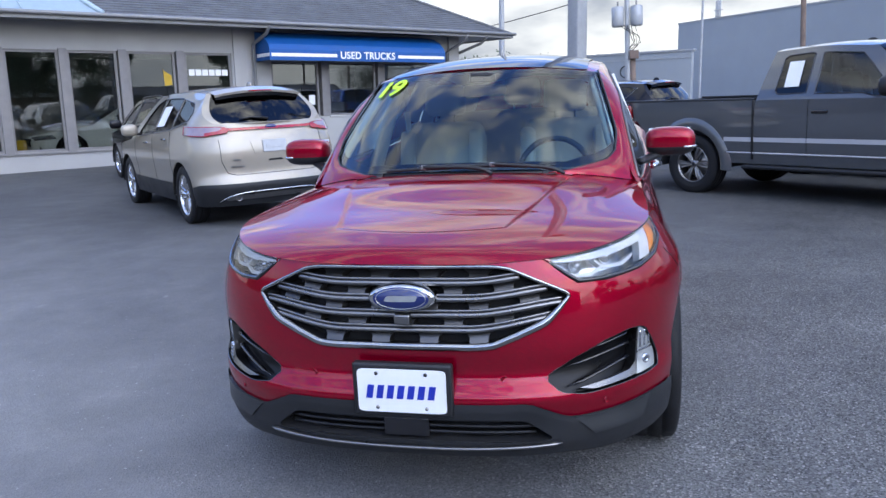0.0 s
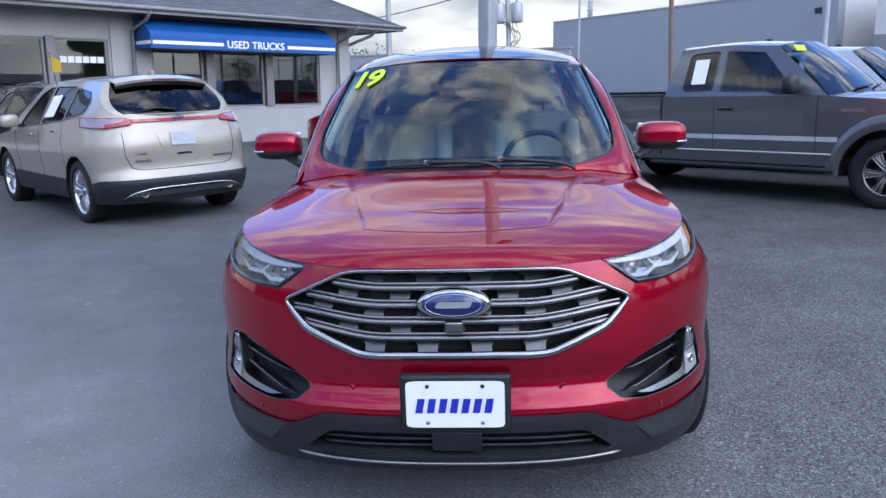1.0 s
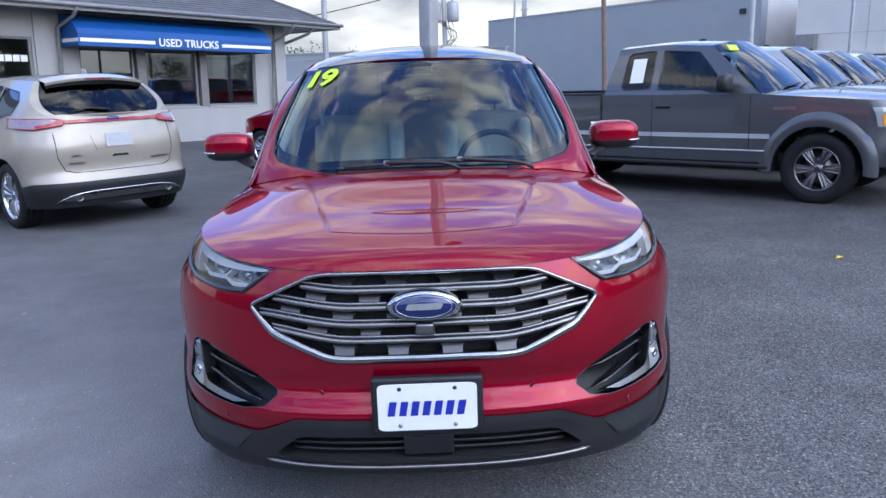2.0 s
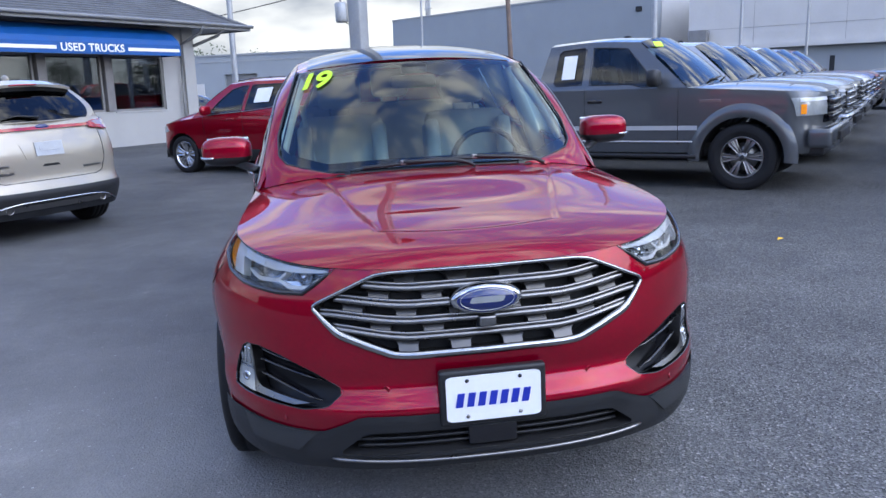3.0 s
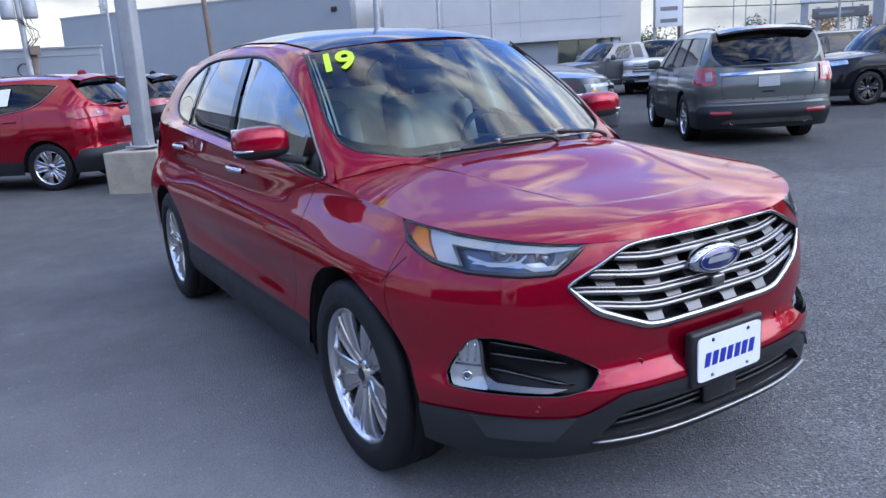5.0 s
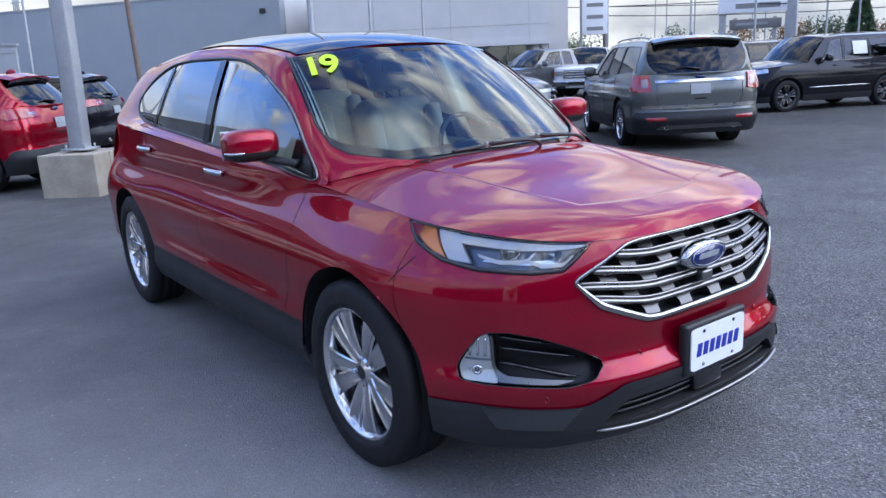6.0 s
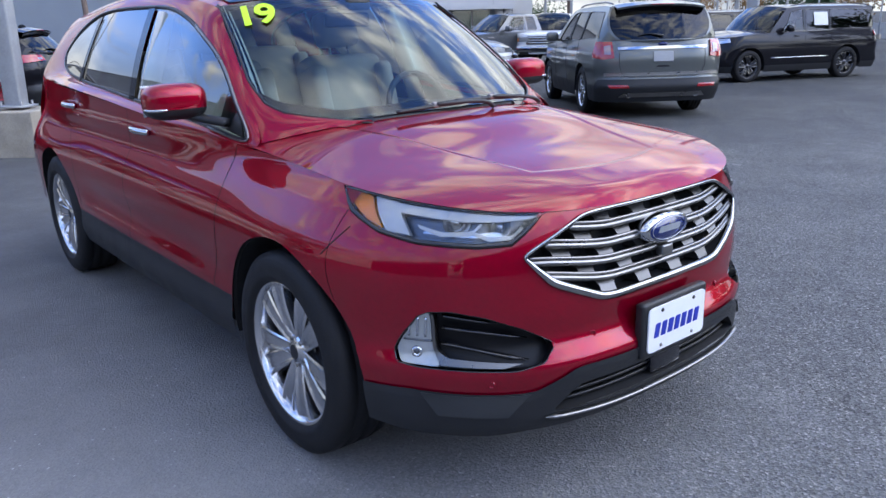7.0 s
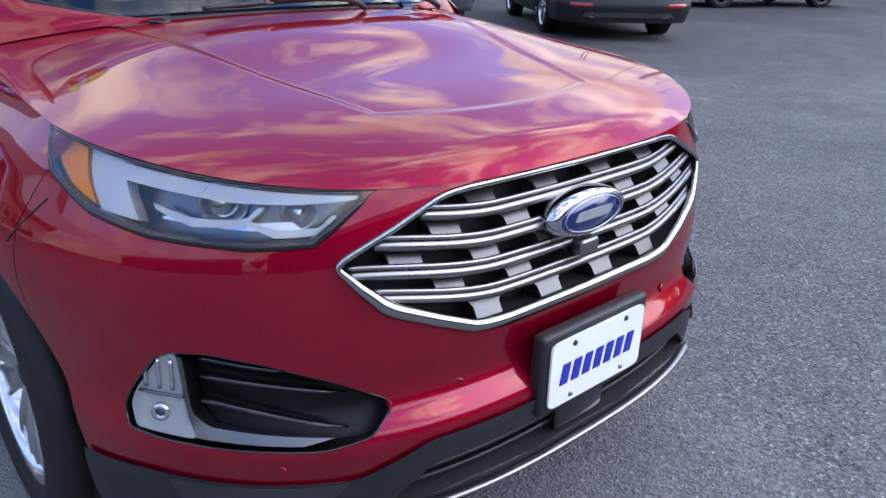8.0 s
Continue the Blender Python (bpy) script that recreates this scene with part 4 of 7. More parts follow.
# lamps
for s in (1, -1):
    hq = headlamp_outline(s)
    sg = (lambda q: q) if s > 0 else (lambda q: [(-a, b) for a, b in q])
    X, Y = (lambda x, z: (p_of_x(x, z), z)), (lambda y, z: (p_of_y(y, z), z))
    lamp = part("headlamp", join(skin(hq, -0.055, 40, 16), rim_wall(hq, -0.002, -0.055)), LAMPD, P, "clear headlamp with amber reflector and white light guide")
    part("lamp_seal", tube([front(a, b, 0.0) for a, b in hq], [0.0045 + 0.004 * ease(hood_edge(min(1.3, max(0.09, front(a, b).y))) - b, 0.02, 0.06) for a, b in hq], 6, True), GLOSSB, lamp)
    lens = part("lens", skin(hq, 0.003, 46, 18), GLASS_L, lamp)
    lens.visible_shadow = False
    ys = (0.50, 0.42, 0.34, 0.27, 0.21, 0.165)
    strip = [Y(y, hood_edge(y) - 0.012) for y in ys] + [X(0.478, 0.913)] + [Y(y, hood_edge(y) - 0.014 - 0.021 * ease(y, 0.12, 0.26)) for y in ys[::-1]]
    part("light_guide", solid(sg(dense(strip, 2)), -0.030, -0.006, 40, 10), LAMPW, lamp, "white light guide along the top")
    part("light_block", solid(sg(dense([Y(0.528, 0.964), Y(0.45, 0.955), Y(0.385, 0.868), Y(0.455, 0.876)], 4)), -0.035, -0.007, 12, 12), LAMPW, lamp, "white vertical light guide")
    part("reflector", solid(sg(dense([Y(0.645, 0.974), Y(0.540, 0.964), Y(0.468, 0.882), Y(0.525, 0.902), Y(0.580, 0.932)], 4)), -0.035, -0.008, 12, 12), AMBER, lamp, "amber side reflector")
    for x, z, r in ((0.685, 0.908, 0.036), (0.585, 0.892, 0.026)):
        c = front(s * p_of_x(x, z), z, -0.040)
        m = Matrix.Translation(c) @ pose(0, 0, 0, 0, 0, s * 22)
        bowl = part("projector", moved(lathe([(0.02, 0.0), (0.012, r * 0.7), (-0.012, r), (-0.016, r * 1.12), (0.0, r * 1.18)], 28, "y"), m), LAMPB, lamp)
        part("projector_lens", moved(lathe([(-0.018, 0.0), (-0.015, r * 0.4), (-0.004, r * 0.72), (0.004, r * 0.78)], 24, "y"), m), CHROME, bowl)
        part("lamp_wing", solid(sg(dense([X(x + 0.075, z - 0.010), X(x + 0.035, z - 0.030), X(x - 0.028, z - 0.028), X(x - 0.055, z - 0.004), X(x - 0.055, z - 0.012), X(x - 0.022, z - 0.040), X(x + 0.040, z - 0.042), X(x + 0.075, z - 0.020)], 2)), -0.040, -0.012, 16, 8), LAMPW, lamp, "white reflector wing")
    part("lamp_floor", solid(sg(dense([X(0.585, 0.862), X(0.66, 0.862), Y(0.36, 0.876), Y(0.35, 0.884), X(0.66, 0.874), X(0.595, 0.876)], 3)), -0.05, -0.020, 20, 6), LAMPB, lamp)
    # fog lamp pocket
    fq = fog_outline(s)
    pocket = part("fog_pocket", join(skin(fq, -0.05, 36, 14), rim_wall(fq, 0.0, -0.05)), POCKET, P, "black fog lamp pocket with fins")
    part("pocket_edge", tube([front(a, b, -0.002) for a, b in fq], 0.0025, 6, True), GLOSSB, pocket)
    for k, (z0, z1, x1) in enumerate(((0.630, 0.612, 0.63), (0.590, 0.560, 0.54), (0.545, 0.515, 0.55))):
        part("fin", tube([front(s * p_of_x(x, z0 + (z1 - z0) * t), z0 + (z1 - z0) * t - 0.012 * t, -0.032) for t, x in ((t, 0.755 + (x1 - 0.755) * t) for t in span(0, 1, 10))], [0.013] * 9 + [0.004] * 2, 6, False, 0.45), GLOSSB, pocket)
    fog = part("fog_lamp", solid(sg(dense(rounded([X(0.838, 0.489), X(0.835, 0.530), X(0.800, 0.628), X(0.783, 0.644), X(0.778, 0.640), X(0.768, 0.486)], 0.12), 2)), -0.05, -0.010, 12, 14), LAMPF, pocket, "clear vertical fog lamp")
    for k in range(3):
        part("reflector_rib", tube([front(s * p_of_x(0.784 + 0.015 * k, z), z, -0.008) for z in span(0.568, 0.630, 6)], 0.004, 6), LAMPB, fog)
    c = front(s * p_of_x(0.803, 0.522), 0.522, -0.008)
    spot_m = Matrix.Translation(c) @ pose(0, 0, 0, 0, 0, s * 45)
    bulb = part("bulb", moved(lathe([(-0.002, 0.008), (-0.005, 0.011), (-0.004, 0.016), (0.006, 0.018)], 20, "y"), spot_m), LAMPB, fog)
    part("bulb_lens", moved(lathe([(-0.0035, 0.0), (-0.002, 0.005), (0.0, 0.009)], 16, "y"), spot_m), LAMPD, bulb)
    part("lamp_step", tube([front(s * p_of_x(x, 0.556), 0.556 + 0.02 * (x - 0.77), -0.007) for x in span(0.772, 0.822, 6)], 0.003, 6), LAMPD, fog)
    part("chrome_bar", solid(sg(dense([X(0.775, 0.640), X(0.770, 0.640), X(0.763, 0.530), X(0.748, 0.510), X(0.58, 0.490), X(0.63, 0.480), X(0.74, 0.488), X(0.768, 0.490)], 3)), -0.045, -0.004, 30, 16), BRIGHT, pocket, "satin silver L-shaped bar")

# wipers
for pts in ([(-0.325, 1.050, 1.122), (-0.15, 1.040, 1.130), (0.06, 1.050, 1.134)], [(-0.03, 1.055, 1.140), (0.16, 1.055, 1.136), (0.375, 1.090, 1.124)]):
    blade = part("wiper", tube(catmull([Vector(q) + Vector((0, -0.006, 0.006)) for q in pts], 8, False), 0.011, 6, False, 0.7), PLASTIC, P, "black wiper blade")
    part("wiper_arm", tube(catmull([Vector(pts[1]) + Vector((0, -0.012, 0.014)), Vector(pts[2]) + Vector((0.02, -0.03, 0.004)), Vector(pts[2]) + Vector((0.10, -0.02, -0.025))], 6, False), 0.009, 6), PLASTIC, blade)
    part("washer_clip", box((0.025, 0.02, 0.02), Vector(pts[1]) + Vector((0, -0.008, 0.012)), 0.004), STEEL, blade)


def round_block(c, r, e, lat0, lat1, n=28, k=12):
    """Part of a rounded block: superquadric between two latitudes."""
    f = lambda v: math.copysign(abs(v) ** e, v)
    return grid(lambda a, b: (c[0] + r[0] * f(math.cos(a)) * abs(math.cos(b)) ** e, c[1] + r[1] * f(math.sin(a)) * abs(math.cos(b)) ** e, c[2] + r[2] * f(math.sin(b))), span(0, 2 * math.pi, n), span(lat0, lat1, k))


for s in (1, -1):
    c, r = (s * 0.950, 1.635, 1.186), (0.118, 0.078, 0.069)
    house = part("wing_mirror", round_block(c, r, 0.62, -math.pi / 2, -0.20), PLASTIC, P, "red door mirror with black base and pale indicator")
    part("mirror_cap", round_block(c, r, 0.62, -0.20, math.pi / 2), RED, house)
    sq = lambda v: math.copysign(abs(v) ** 0.62, v)
    part("indicator", tube([(c[0] + s * 1.01 * r[0] * sq(math.cos(t)), c[1] - 1.02 * r[1] * sq(math.sin(t)), c[2] - 0.025) for t in span(0.05, 1.25, 12)], 0.0055, 6), LAMPB, house)
    part("mirror_glass", box((0.20, 0.006, 0.12), (c[0], c[1] + 0.070, c[2]), 0.002), CHROME, house)
    part("mirror_arm", tube(catmull([(s * 0.90, 1.62, 1.128), (s * 0.85, 1.57, 1.112), (s * 0.80, 1.50, 1.100)], 5, False), 0.030, 8, False, 0.6), PLASTIC, house)
    part("sail_panel", moved(prism([(1.37, 1.055), (1.60, 1.080), (1.60, 1.24), (1.57, 1.245), (1.47, 1.150)], 0.01, Matrix.Translation((0, 0, 0)), 0), Matrix(((1, 0, -0.43 * s, s * (0.852 + 0.43 * 1.05 - 0.046)), (0, 1, 0, 0), (0, 0, 1, 0), (0, 0, 0, 1)))), PLASTIC, P, "black mirror corner panel")
    for y, z, dr in ((2.27, 1.012, "front_door"), (3.43, 1.055, "rear_door")):
        own = [o for o in P.children if o.name.startswith(dr) and o.data.vertices[0].co.x * s > 0][0]
        part("handle", tube(catmull([flank(y + d, z + 0.02 * d, 0.014 + 0.026 * (1 - (d / 0.105) ** 2)) * 1.0 if s > 0 else Vector((-1, 1, 1)) * flank(y + d, z + 0.02 * d, 0.012 + 0.026 * (1 - (d / 0.105) ** 2)) for d in (-0.11, -0.06, 0, 0.06, 0.11)], 4, False), 0.0155, 8), CHROME, own, "chrome door handle")

# neon year digits on the glass
a0, t0 = -0.815, 0.842
for k, (ch, da) in enumerate((("1", -0.062), ("9", 0.062))):
    tv, tf = lettering(ch, 0.185, 0.0015, 0.12, 1.0, 0.0045)
    part("year_digit", ([screen_point(a0 + da + v[0] / 0.66, t0 + (v[2] + 0.07 * v[0]) / 0.74, 0.008 - v[1]) for v in tv], tf), NEON, P, "neon green digit", False)


# ---------------------------------------------------------------- wheels
def tyre_profile(r, w):
    h = w / 2
    return [(-h * 0.80, r * 0.69), (-h * 0.98, r * 0.74), (-h, r * 0.84), (-h * 0.93, r * 0.93), (-h * 0.80, r * 0.985), (-h * 0.50, r), (-h * 0.47, r * 0.982), (-h * 0.42, r * 0.982), (-h * 0.39, r), (-h * 0.06, r), (-h * 0.03, r * 0.982), (h * 0.03, r * 0.982), (h * 0.06, r), (h * 0.39, r), (h * 0.42, r * 0.982), (h * 0.47, r * 0.982), (h * 0.50, r), (h * 0.80, r * 0.985), (h * 0.93, r * 0.93), (h, r * 0.84), (h * 0.985, r * 0.80), (h, r * 0.78), (h * 0.98, r * 0.74), (h * 0.80, r * 0.69)]


def wheel(parent, m, r=0.366, w=0.245, spokes=10, pair=0.13, face=None, name="wheel", rim_share=0.70):
    """Alloy wheel with its tyre; +x is outside."""
    face = face or ALLOY
    h, rr = w / 2, r * rim_share
    rim = part(name, lathe([(-h * 0.8, rr * 0.98), (-h * 0.5, rr * 0.93), (h * 0.45, rr * 0.90), (h * 0.72, rr * 0.93), (h * 0.84, rr * 0.97), (h * 0.88, rr), (h * 0.80, rr * 1.02)], 48), face, parent, "bright alloy wheel" if face is ALLOY else "dark alloy wheel")
    rim.matrix_basis = m
    part("tyre", lathe([(-h * 0.80, rr * 0.985)] + tyre_profile(r, w)[1:-1] + [(h * 0.80, rr * 0.985)], 64), RUBBER, rim, "black rubber tyre")
    part("brake_disc", lathe([(h * 0.05, 0.03), (h * 0.05, rr * 0.70), (-h * 0.1, rr * 0.70), (-h * 0.1, 0.03)], 32), STEEL, rim)
    part("hub_back", lathe([(-h * 0.3, 0.0), (-h * 0.3, rr * 0.96)], 24), DARK, rim)
    cap = part("hub_cap", lathe([(h * 0.66, 0.0), (h * 0.66, rr * 0.11), (h * 0.60, rr * 0.14), (h * 0.56, rr * 0.27), (h * 0.30, rr * 0.30)], 28), face, rim)
    part("cap_disc", lathe([(h * 0.675, 0.0), (h * 0.67, rr * 0.105)], 20), DASH, cap)
    bw = rr * (0.155 if spokes == 10 else 0.085)
    prof = []
    for t in span(0, 1, 6):
        q = rr * (0.16 + 0.80 * t)
        x0 = h * (0.58 + 0.20 * math.sin(t * 1.9) - 0.03 * t)
        wd = bw * (0.62 + 0.58 * t)
        prof.append([(x0 - 0.030, -wd * 1.05), (x0 - 0.004, -wd), (x0, -wd * 0.80), (x0 - 0.005, -wd * 0.45), (x0 - 0.005, wd * 0.45), (x0, wd * 0.80), (x0 - 0.004, wd), (x0 - 0.030, wd * 1.05)])
        prof[-1] = [(a, b, q) for a, b in prof[-1]]
    verts = [v for ring in prof for v in ring]
    faces = [(i * 8 + j, i * 8 + j + 1, (i + 1) * 8 + j + 1, (i + 1) * 8 + j) for i in range(6) for j in range(7)]
    one = None
    for k in range(spokes):
        a = 2 * math.pi * (k // 2) / (spokes / 2) + (pair if k % 2 else -pair) * 1.9 if pair else 2 * math.pi * k / spokes
        mm = Matrix.Rotation(a, 4, "X")
        if one is None:
            one = part("spoke", (verts, faces), face, rim, "", False)
            one.matrix_basis = mm
        else:
            like(one, rim, mm)
    for k in range(5):
        a = 2 * math.pi * k / 5 + 0.3
        part("lug_nut", lathe([(h * 0.62, 0.0), (h * 0.62, 0.009), (h * 0.5, 0.011)], 8), STEEL, rim).matrix_basis = Matrix.Translation((0, rr * 0.20 * math.cos(a), rr * 0.20 * math.sin(a)))
    return rim


def wheels(parent, x, y0, y1, r, w, z=None, **k):
    z = z if z is not None else r * 0.985
    first = wheel(parent, pose(x - w / 2, y0, z), r, w, **k)
    for s, y, t in ((-1, y0, 180), (1, y1, 0), (-1, y1, 180)):
        o = copy_thing(first, pose(s * (x - w / 2), y, z, 33 if s < 0 else 12, 0, t))
        o.parent = parent


wheels(P, 0.942, FRONT_WHEEL, REAR_WHEEL, TYRE_R, 0.245)

# ---------------------------------------------------------------- inside of the red car
def seat(parent, x, y, z, mat=None, wide=0.50):
    mat = mat or BEIGE
    base = part("seat", box((wide, 0.52, 0.17), (x, y, z), 0.06, 4), mat, parent, "pale beige leather seat")
    part("backrest", moved(box((wide, 0.17, 0.62), (0, 0, 0.31), 0.07, 4), pose(x, y + 0.22, z + 0.06, -16)), mat, base)
    part("bolster", join(*[moved(box((0.09, 0.20, 0.50), (k * (wide / 2 - 0.03), -0.05, 0.30), 0.04, 3), pose(x, y + 0.22, z + 0.06, -16)) for k in (-1, 1)]), mat, base)
    part("headrest", moved(box((0.26, 0.11, 0.19), (0, 0, 0.76), 0.05, 4), pose(x, y + 0.22, z + 0.06, -14)), mat, base)
    part("headrest_post", join(*[moved(tube([(k * 0.06, 0, 0.58), (k * 0.06, 0, 0.70)], 0.007, 6), pose(x, y + 0.22, z + 0.06, -14)) for k in (-1, 1)]), STEEL, base)


for x in (-0.38, 0.38):
    seat(P, x, 2.18, 0.62)
seat(P, 0, 3.12, 0.66, BEIGE, 1.25)
part("dashboard", grid(lambda a, t: (a * 0.74, 1.12 + 0.25 * a * a * (1 - t) + 0.52 * t, 1.085 - 0.025 * a * a - 0.045 * t - 0.30 * ease(t, 0.86, 1.0) + 0.03 * math.exp(-((a - 0.5) / 0.2) ** 2) * ease(t, 0.4, 0.8)), span(-1, 1, 24), span(0, 1, 16)), DASH, P, "dark soft dashboard")
part("steering_wheel", join(moved(tube([(0.185 * math.cos(t), 0, 0.185 * math.sin(t)) for t in span(0, 2 * math.pi, 36)[:-1]], 0.016, 8, True), pose(0.37, 1.80, 1.03, -22)), moved(box((0.15, 0.06, 0.12), (0, 0.01, -0.01), 0.03), pose(0.37, 1.80, 1.03, -22)), moved(box((0.34, 0.025, 0.035), (0, 0.01, 0.0), 0.01), pose(0.37, 1.80, 1.03, -22))), DASH, P, "dark steering wheel")
part("rear_view_mirror", box((0.24, 0.03, 0.065), (0, 1.86, 1.47), 0.015), DASH, P)
part("sensor_housing", box((0.13, 0.10, 0.05), (0, 1.80, 1.535), 0.015), DASH, P)
part("headliner", grid(lambda a, t: roof_point(a, t, -0.03), span(-0.97, 0.97, 16), span(0.04, 0.98, 16)), TRIM, P, "pale headliner")
part("cabin_floor", box((1.5, 2.9, 0.04), (0, 2.75, 0.40)), DASH, P)
for s in (1, -1):
    part("pillar_trim", tube([screen_point(s * 0.955, t, -0.035) for t in span(0.0, 1, 10)], 0.030, 8), TRIM, P, "pale pillar trim")
    part("centre_pillar", tube([(s * 0.83, 2.42, 1.0), (s * 0.76, 2.42, 1.2), (s * 0.64, 2.43, 1.52)], [0.05, 0.045, 0.04], 8), TRIM, P, "pale centre pillar")
    part("door_card", box((0.05, 1.7, 0.52), (s * 0.770, 2.55, 0.75), 0.02), BEIGE, P)
    part("rear_pillar", tube([(s * 0.62, 4.10, 1.1), (s * 0.47, 4.02, 1.48)], 0.07, 8), TRIM, P)
part("seat_belt", tube([(-0.60, 2.44, 1.36), (-0.58, 2.40, 1.15), (-0.50, 2.35, 0.8)], 0.018, 6, False, 0.2), TRIM, P)
# rear light of the screen: window in the tailgate
part("rear_glass", grid(lambda a, t: Vector(tail_point(a, 0.02 + 0.30 * t)) + Vector((0, 0.012, 0.008)), span(-0.86, 0.86, 12), span(0, 1, 8)), GLASS_D, P)
part("mud_flap", moved(prism([(-0.035, -0.02), (0.035, 0.0), (0.03, 0.05), (-0.04, 0.06)], 0.012, None, 1), pose(-0.66, 0.50, 0.20, 0, 0, -25)), STRIPE, P, "grey air deflector flap", False)


# ---------------------------------------------------------------- buildings
def level_at(x, y, z, turn=0.0):
    return Matrix.Translation((x, y, z)) @ LEVEL @ pose(0, 0, 0, 0, 0, turn)


def slab(x0, x1, y0, y1, z0, z1, bevel=0.0):
    return box((x1 - x0, y1 - y0, z1 - z0), ((x0 + x1) / 2, (y0 + y1) / 2, (z0 + z1) / 2), bevel)


shop = thing("shop_building", "low grey stucco shop with blue awning and dark hipped roof", "building", m=level_at(-4.9, 23.6, -0.16, 50.2))
PANES = [(-15.6, -13.45), (-13.25, -12.06), (-11.87, -10.70), (-10.45, -9.23), (-8.98, -7.67)]
PANES2 = [(-6.50, -4.96), (-4.65, -2.95), (-2.65, -0.85)]
geo = [slab(-17, -7.67, 0, 0.25, -0.4, 0.36), slab(-17, -7.67, 0, 0.25, 2.80, 3.55), slab(-17, -15.6, 0, 0.25, 0.36, 2.80)]
geo += [slab(-6.50, -0.85, 0, 0.25, -0.4, 1.02), slab(-6.50, -0.85, 0, 0.25, 2.62, 3.55)]
geo += [slab(-7.67, -6.50, 0.0, 0.25, -0.4, 3.55), slab(-0.85, 0.25, 0.0, 0.25, -0.4, 3.55), slab(0.0, 0.25, 0.25, 11, -0.4, 3.55), slab(-17, -16.75, 0.25, 11, -0.4, 3.55), slab(-17, 0.25, 10.75, 11, -0.4, 3.55)]
for g in geo:
    part("wall", g, WALL, shop, "", False)
part("plinth", slab(-6.45, -0.86, -0.03, 0.0, -0.4, 0.98), WALL2, shop, "paler panel below the windows", False)
part("corner_pier", slab(-0.10, 0.32, -0.10, 0.32, -0.4, 3.5, 0.01), WALL2, shop, "", False)
part("pier", slab(-7.62, -7.25, -0.07, 0.0, -0.4, 3.45, 0.01), WALL, shop, "", False)
part("ceiling", slab(-16.8, 0.0, 0.26, 10.7, 2.95, 3.05), TRIM, shop, "", False)
part("indoor_floor", slab(-16.8, 0.0, 0.26, 10.7, 0.0, 0.05), CONCRETE, shop, "", False)
part("partition", slab(-16.7, -0.1, 6.0, 6.1, 0.05, 2.95), WALL2, shop, "", False)
part("side_partition", slab(-7.2, -7.1, 0.3, 6.0, 0.05, 2.95), WALL2, shop, "", False)
part("reception_desk", join(slab(-4.4, -2.4, 2.2, 2.9, 0.05, 1.1, 0.02), slab(-4.5, -2.3, 2.1, 3.0, 1.1, 1.15, 0.01)), WOODP, shop, "", False)
for k, (x, z) in enumerate(((-5.6, 1.9), (-3.9, 2.0), (-2.2, 1.95))):
    part("picture_frame", slab(x - 0.3, x + 0.3, 5.95, 5.99, z - 0.25, z + 0.25), DASH, shop, "", False)
for a, b in PANES + PANES2:
    z0, z1 = (0.36, 2.80) if b < -7 else (1.02, 2.62)
    win = part("window", join(slab(a, a + 0.06, 0.05, 0.15, z0, z1), slab(b - 0.06, b, 0.05, 0.15, z0, z1), slab(a + 0.06, b - 0.06, 0.05, 0.15, z0, z0 + 0.06), slab(a + 0.06, b - 0.06, 0.05, 0.15, z1 - 0.06, z1)), FRAMEM, shop, "grey framed window", False)
    pane = part("pane", slab(a + 0.06, b - 0.06, 0.095, 0.105, z0 + 0.06, z1 - 0.06), GLASS_B, win, "", False)
    pane.visible_shadow = False
    part("sill", slab(a - 0.02, b + 0.02, -0.05, 0.0, z0 - 0.05, z0, 0.008), WALL2 if b > -7 else FRAMEM, win, "", False)
for x in (-13.35, -11.965, -10.575, -9.105, -4.80, -2.80):
    z0, z1 = (0.30, 2.84) if x < -7 else (1.02, 2.62)
    part("mullion", slab(x - 0.10, x + 0.10, -0.04, 0.20, z0, z1, 0.01), FRAMEM, shop, "", False)
# six pale squares stuck on one pane
for k in range(6):
    part("window_sticker", slab(-8.86 + 0.185 * k, -8.70 + 0.185 * k, 0.085, 0.092, 2.20, 2.36), PAPER, shop, "row of white squares", False)
for x, z in ((-5.2, 1.5), (-5.35, 1.25)):
    part("notice", slab(x - 0.1, x + 0.1, 0.085, 0.092, z - 0.14, z + 0.14), PAPER, shop, "", False)
# roof: overlapping courses on the front and the hipped end
EV, RX0, RX1, DEEP, PITCH = 3.52, -18.0, 1.95, 13.0, 0.52
part("soffit", slab(RX0, RX1, -0.95, 12, 3.46, 3.50), GUTTER, shop, "", False)
part("fascia_board", join(slab(RX0, RX1, -0.98, -0.95, 3.42, 3.58), slab(RX1, RX1 + 0.03, -0.98, 12, 3.42, 3.58)), GUTTER, shop, "", False)
part("gutter", join(tube([(RX0, -1.03, 3.55), (RX1 + 0.05, -1.03, 3.55)], 0.065, 8, False, 0.8), tube([(RX1 + 0.08, -1.03, 3.55), (RX1 + 0.08, 12, 3.55)], 0.065, 8, False, 0.8)), GUTTER, shop)
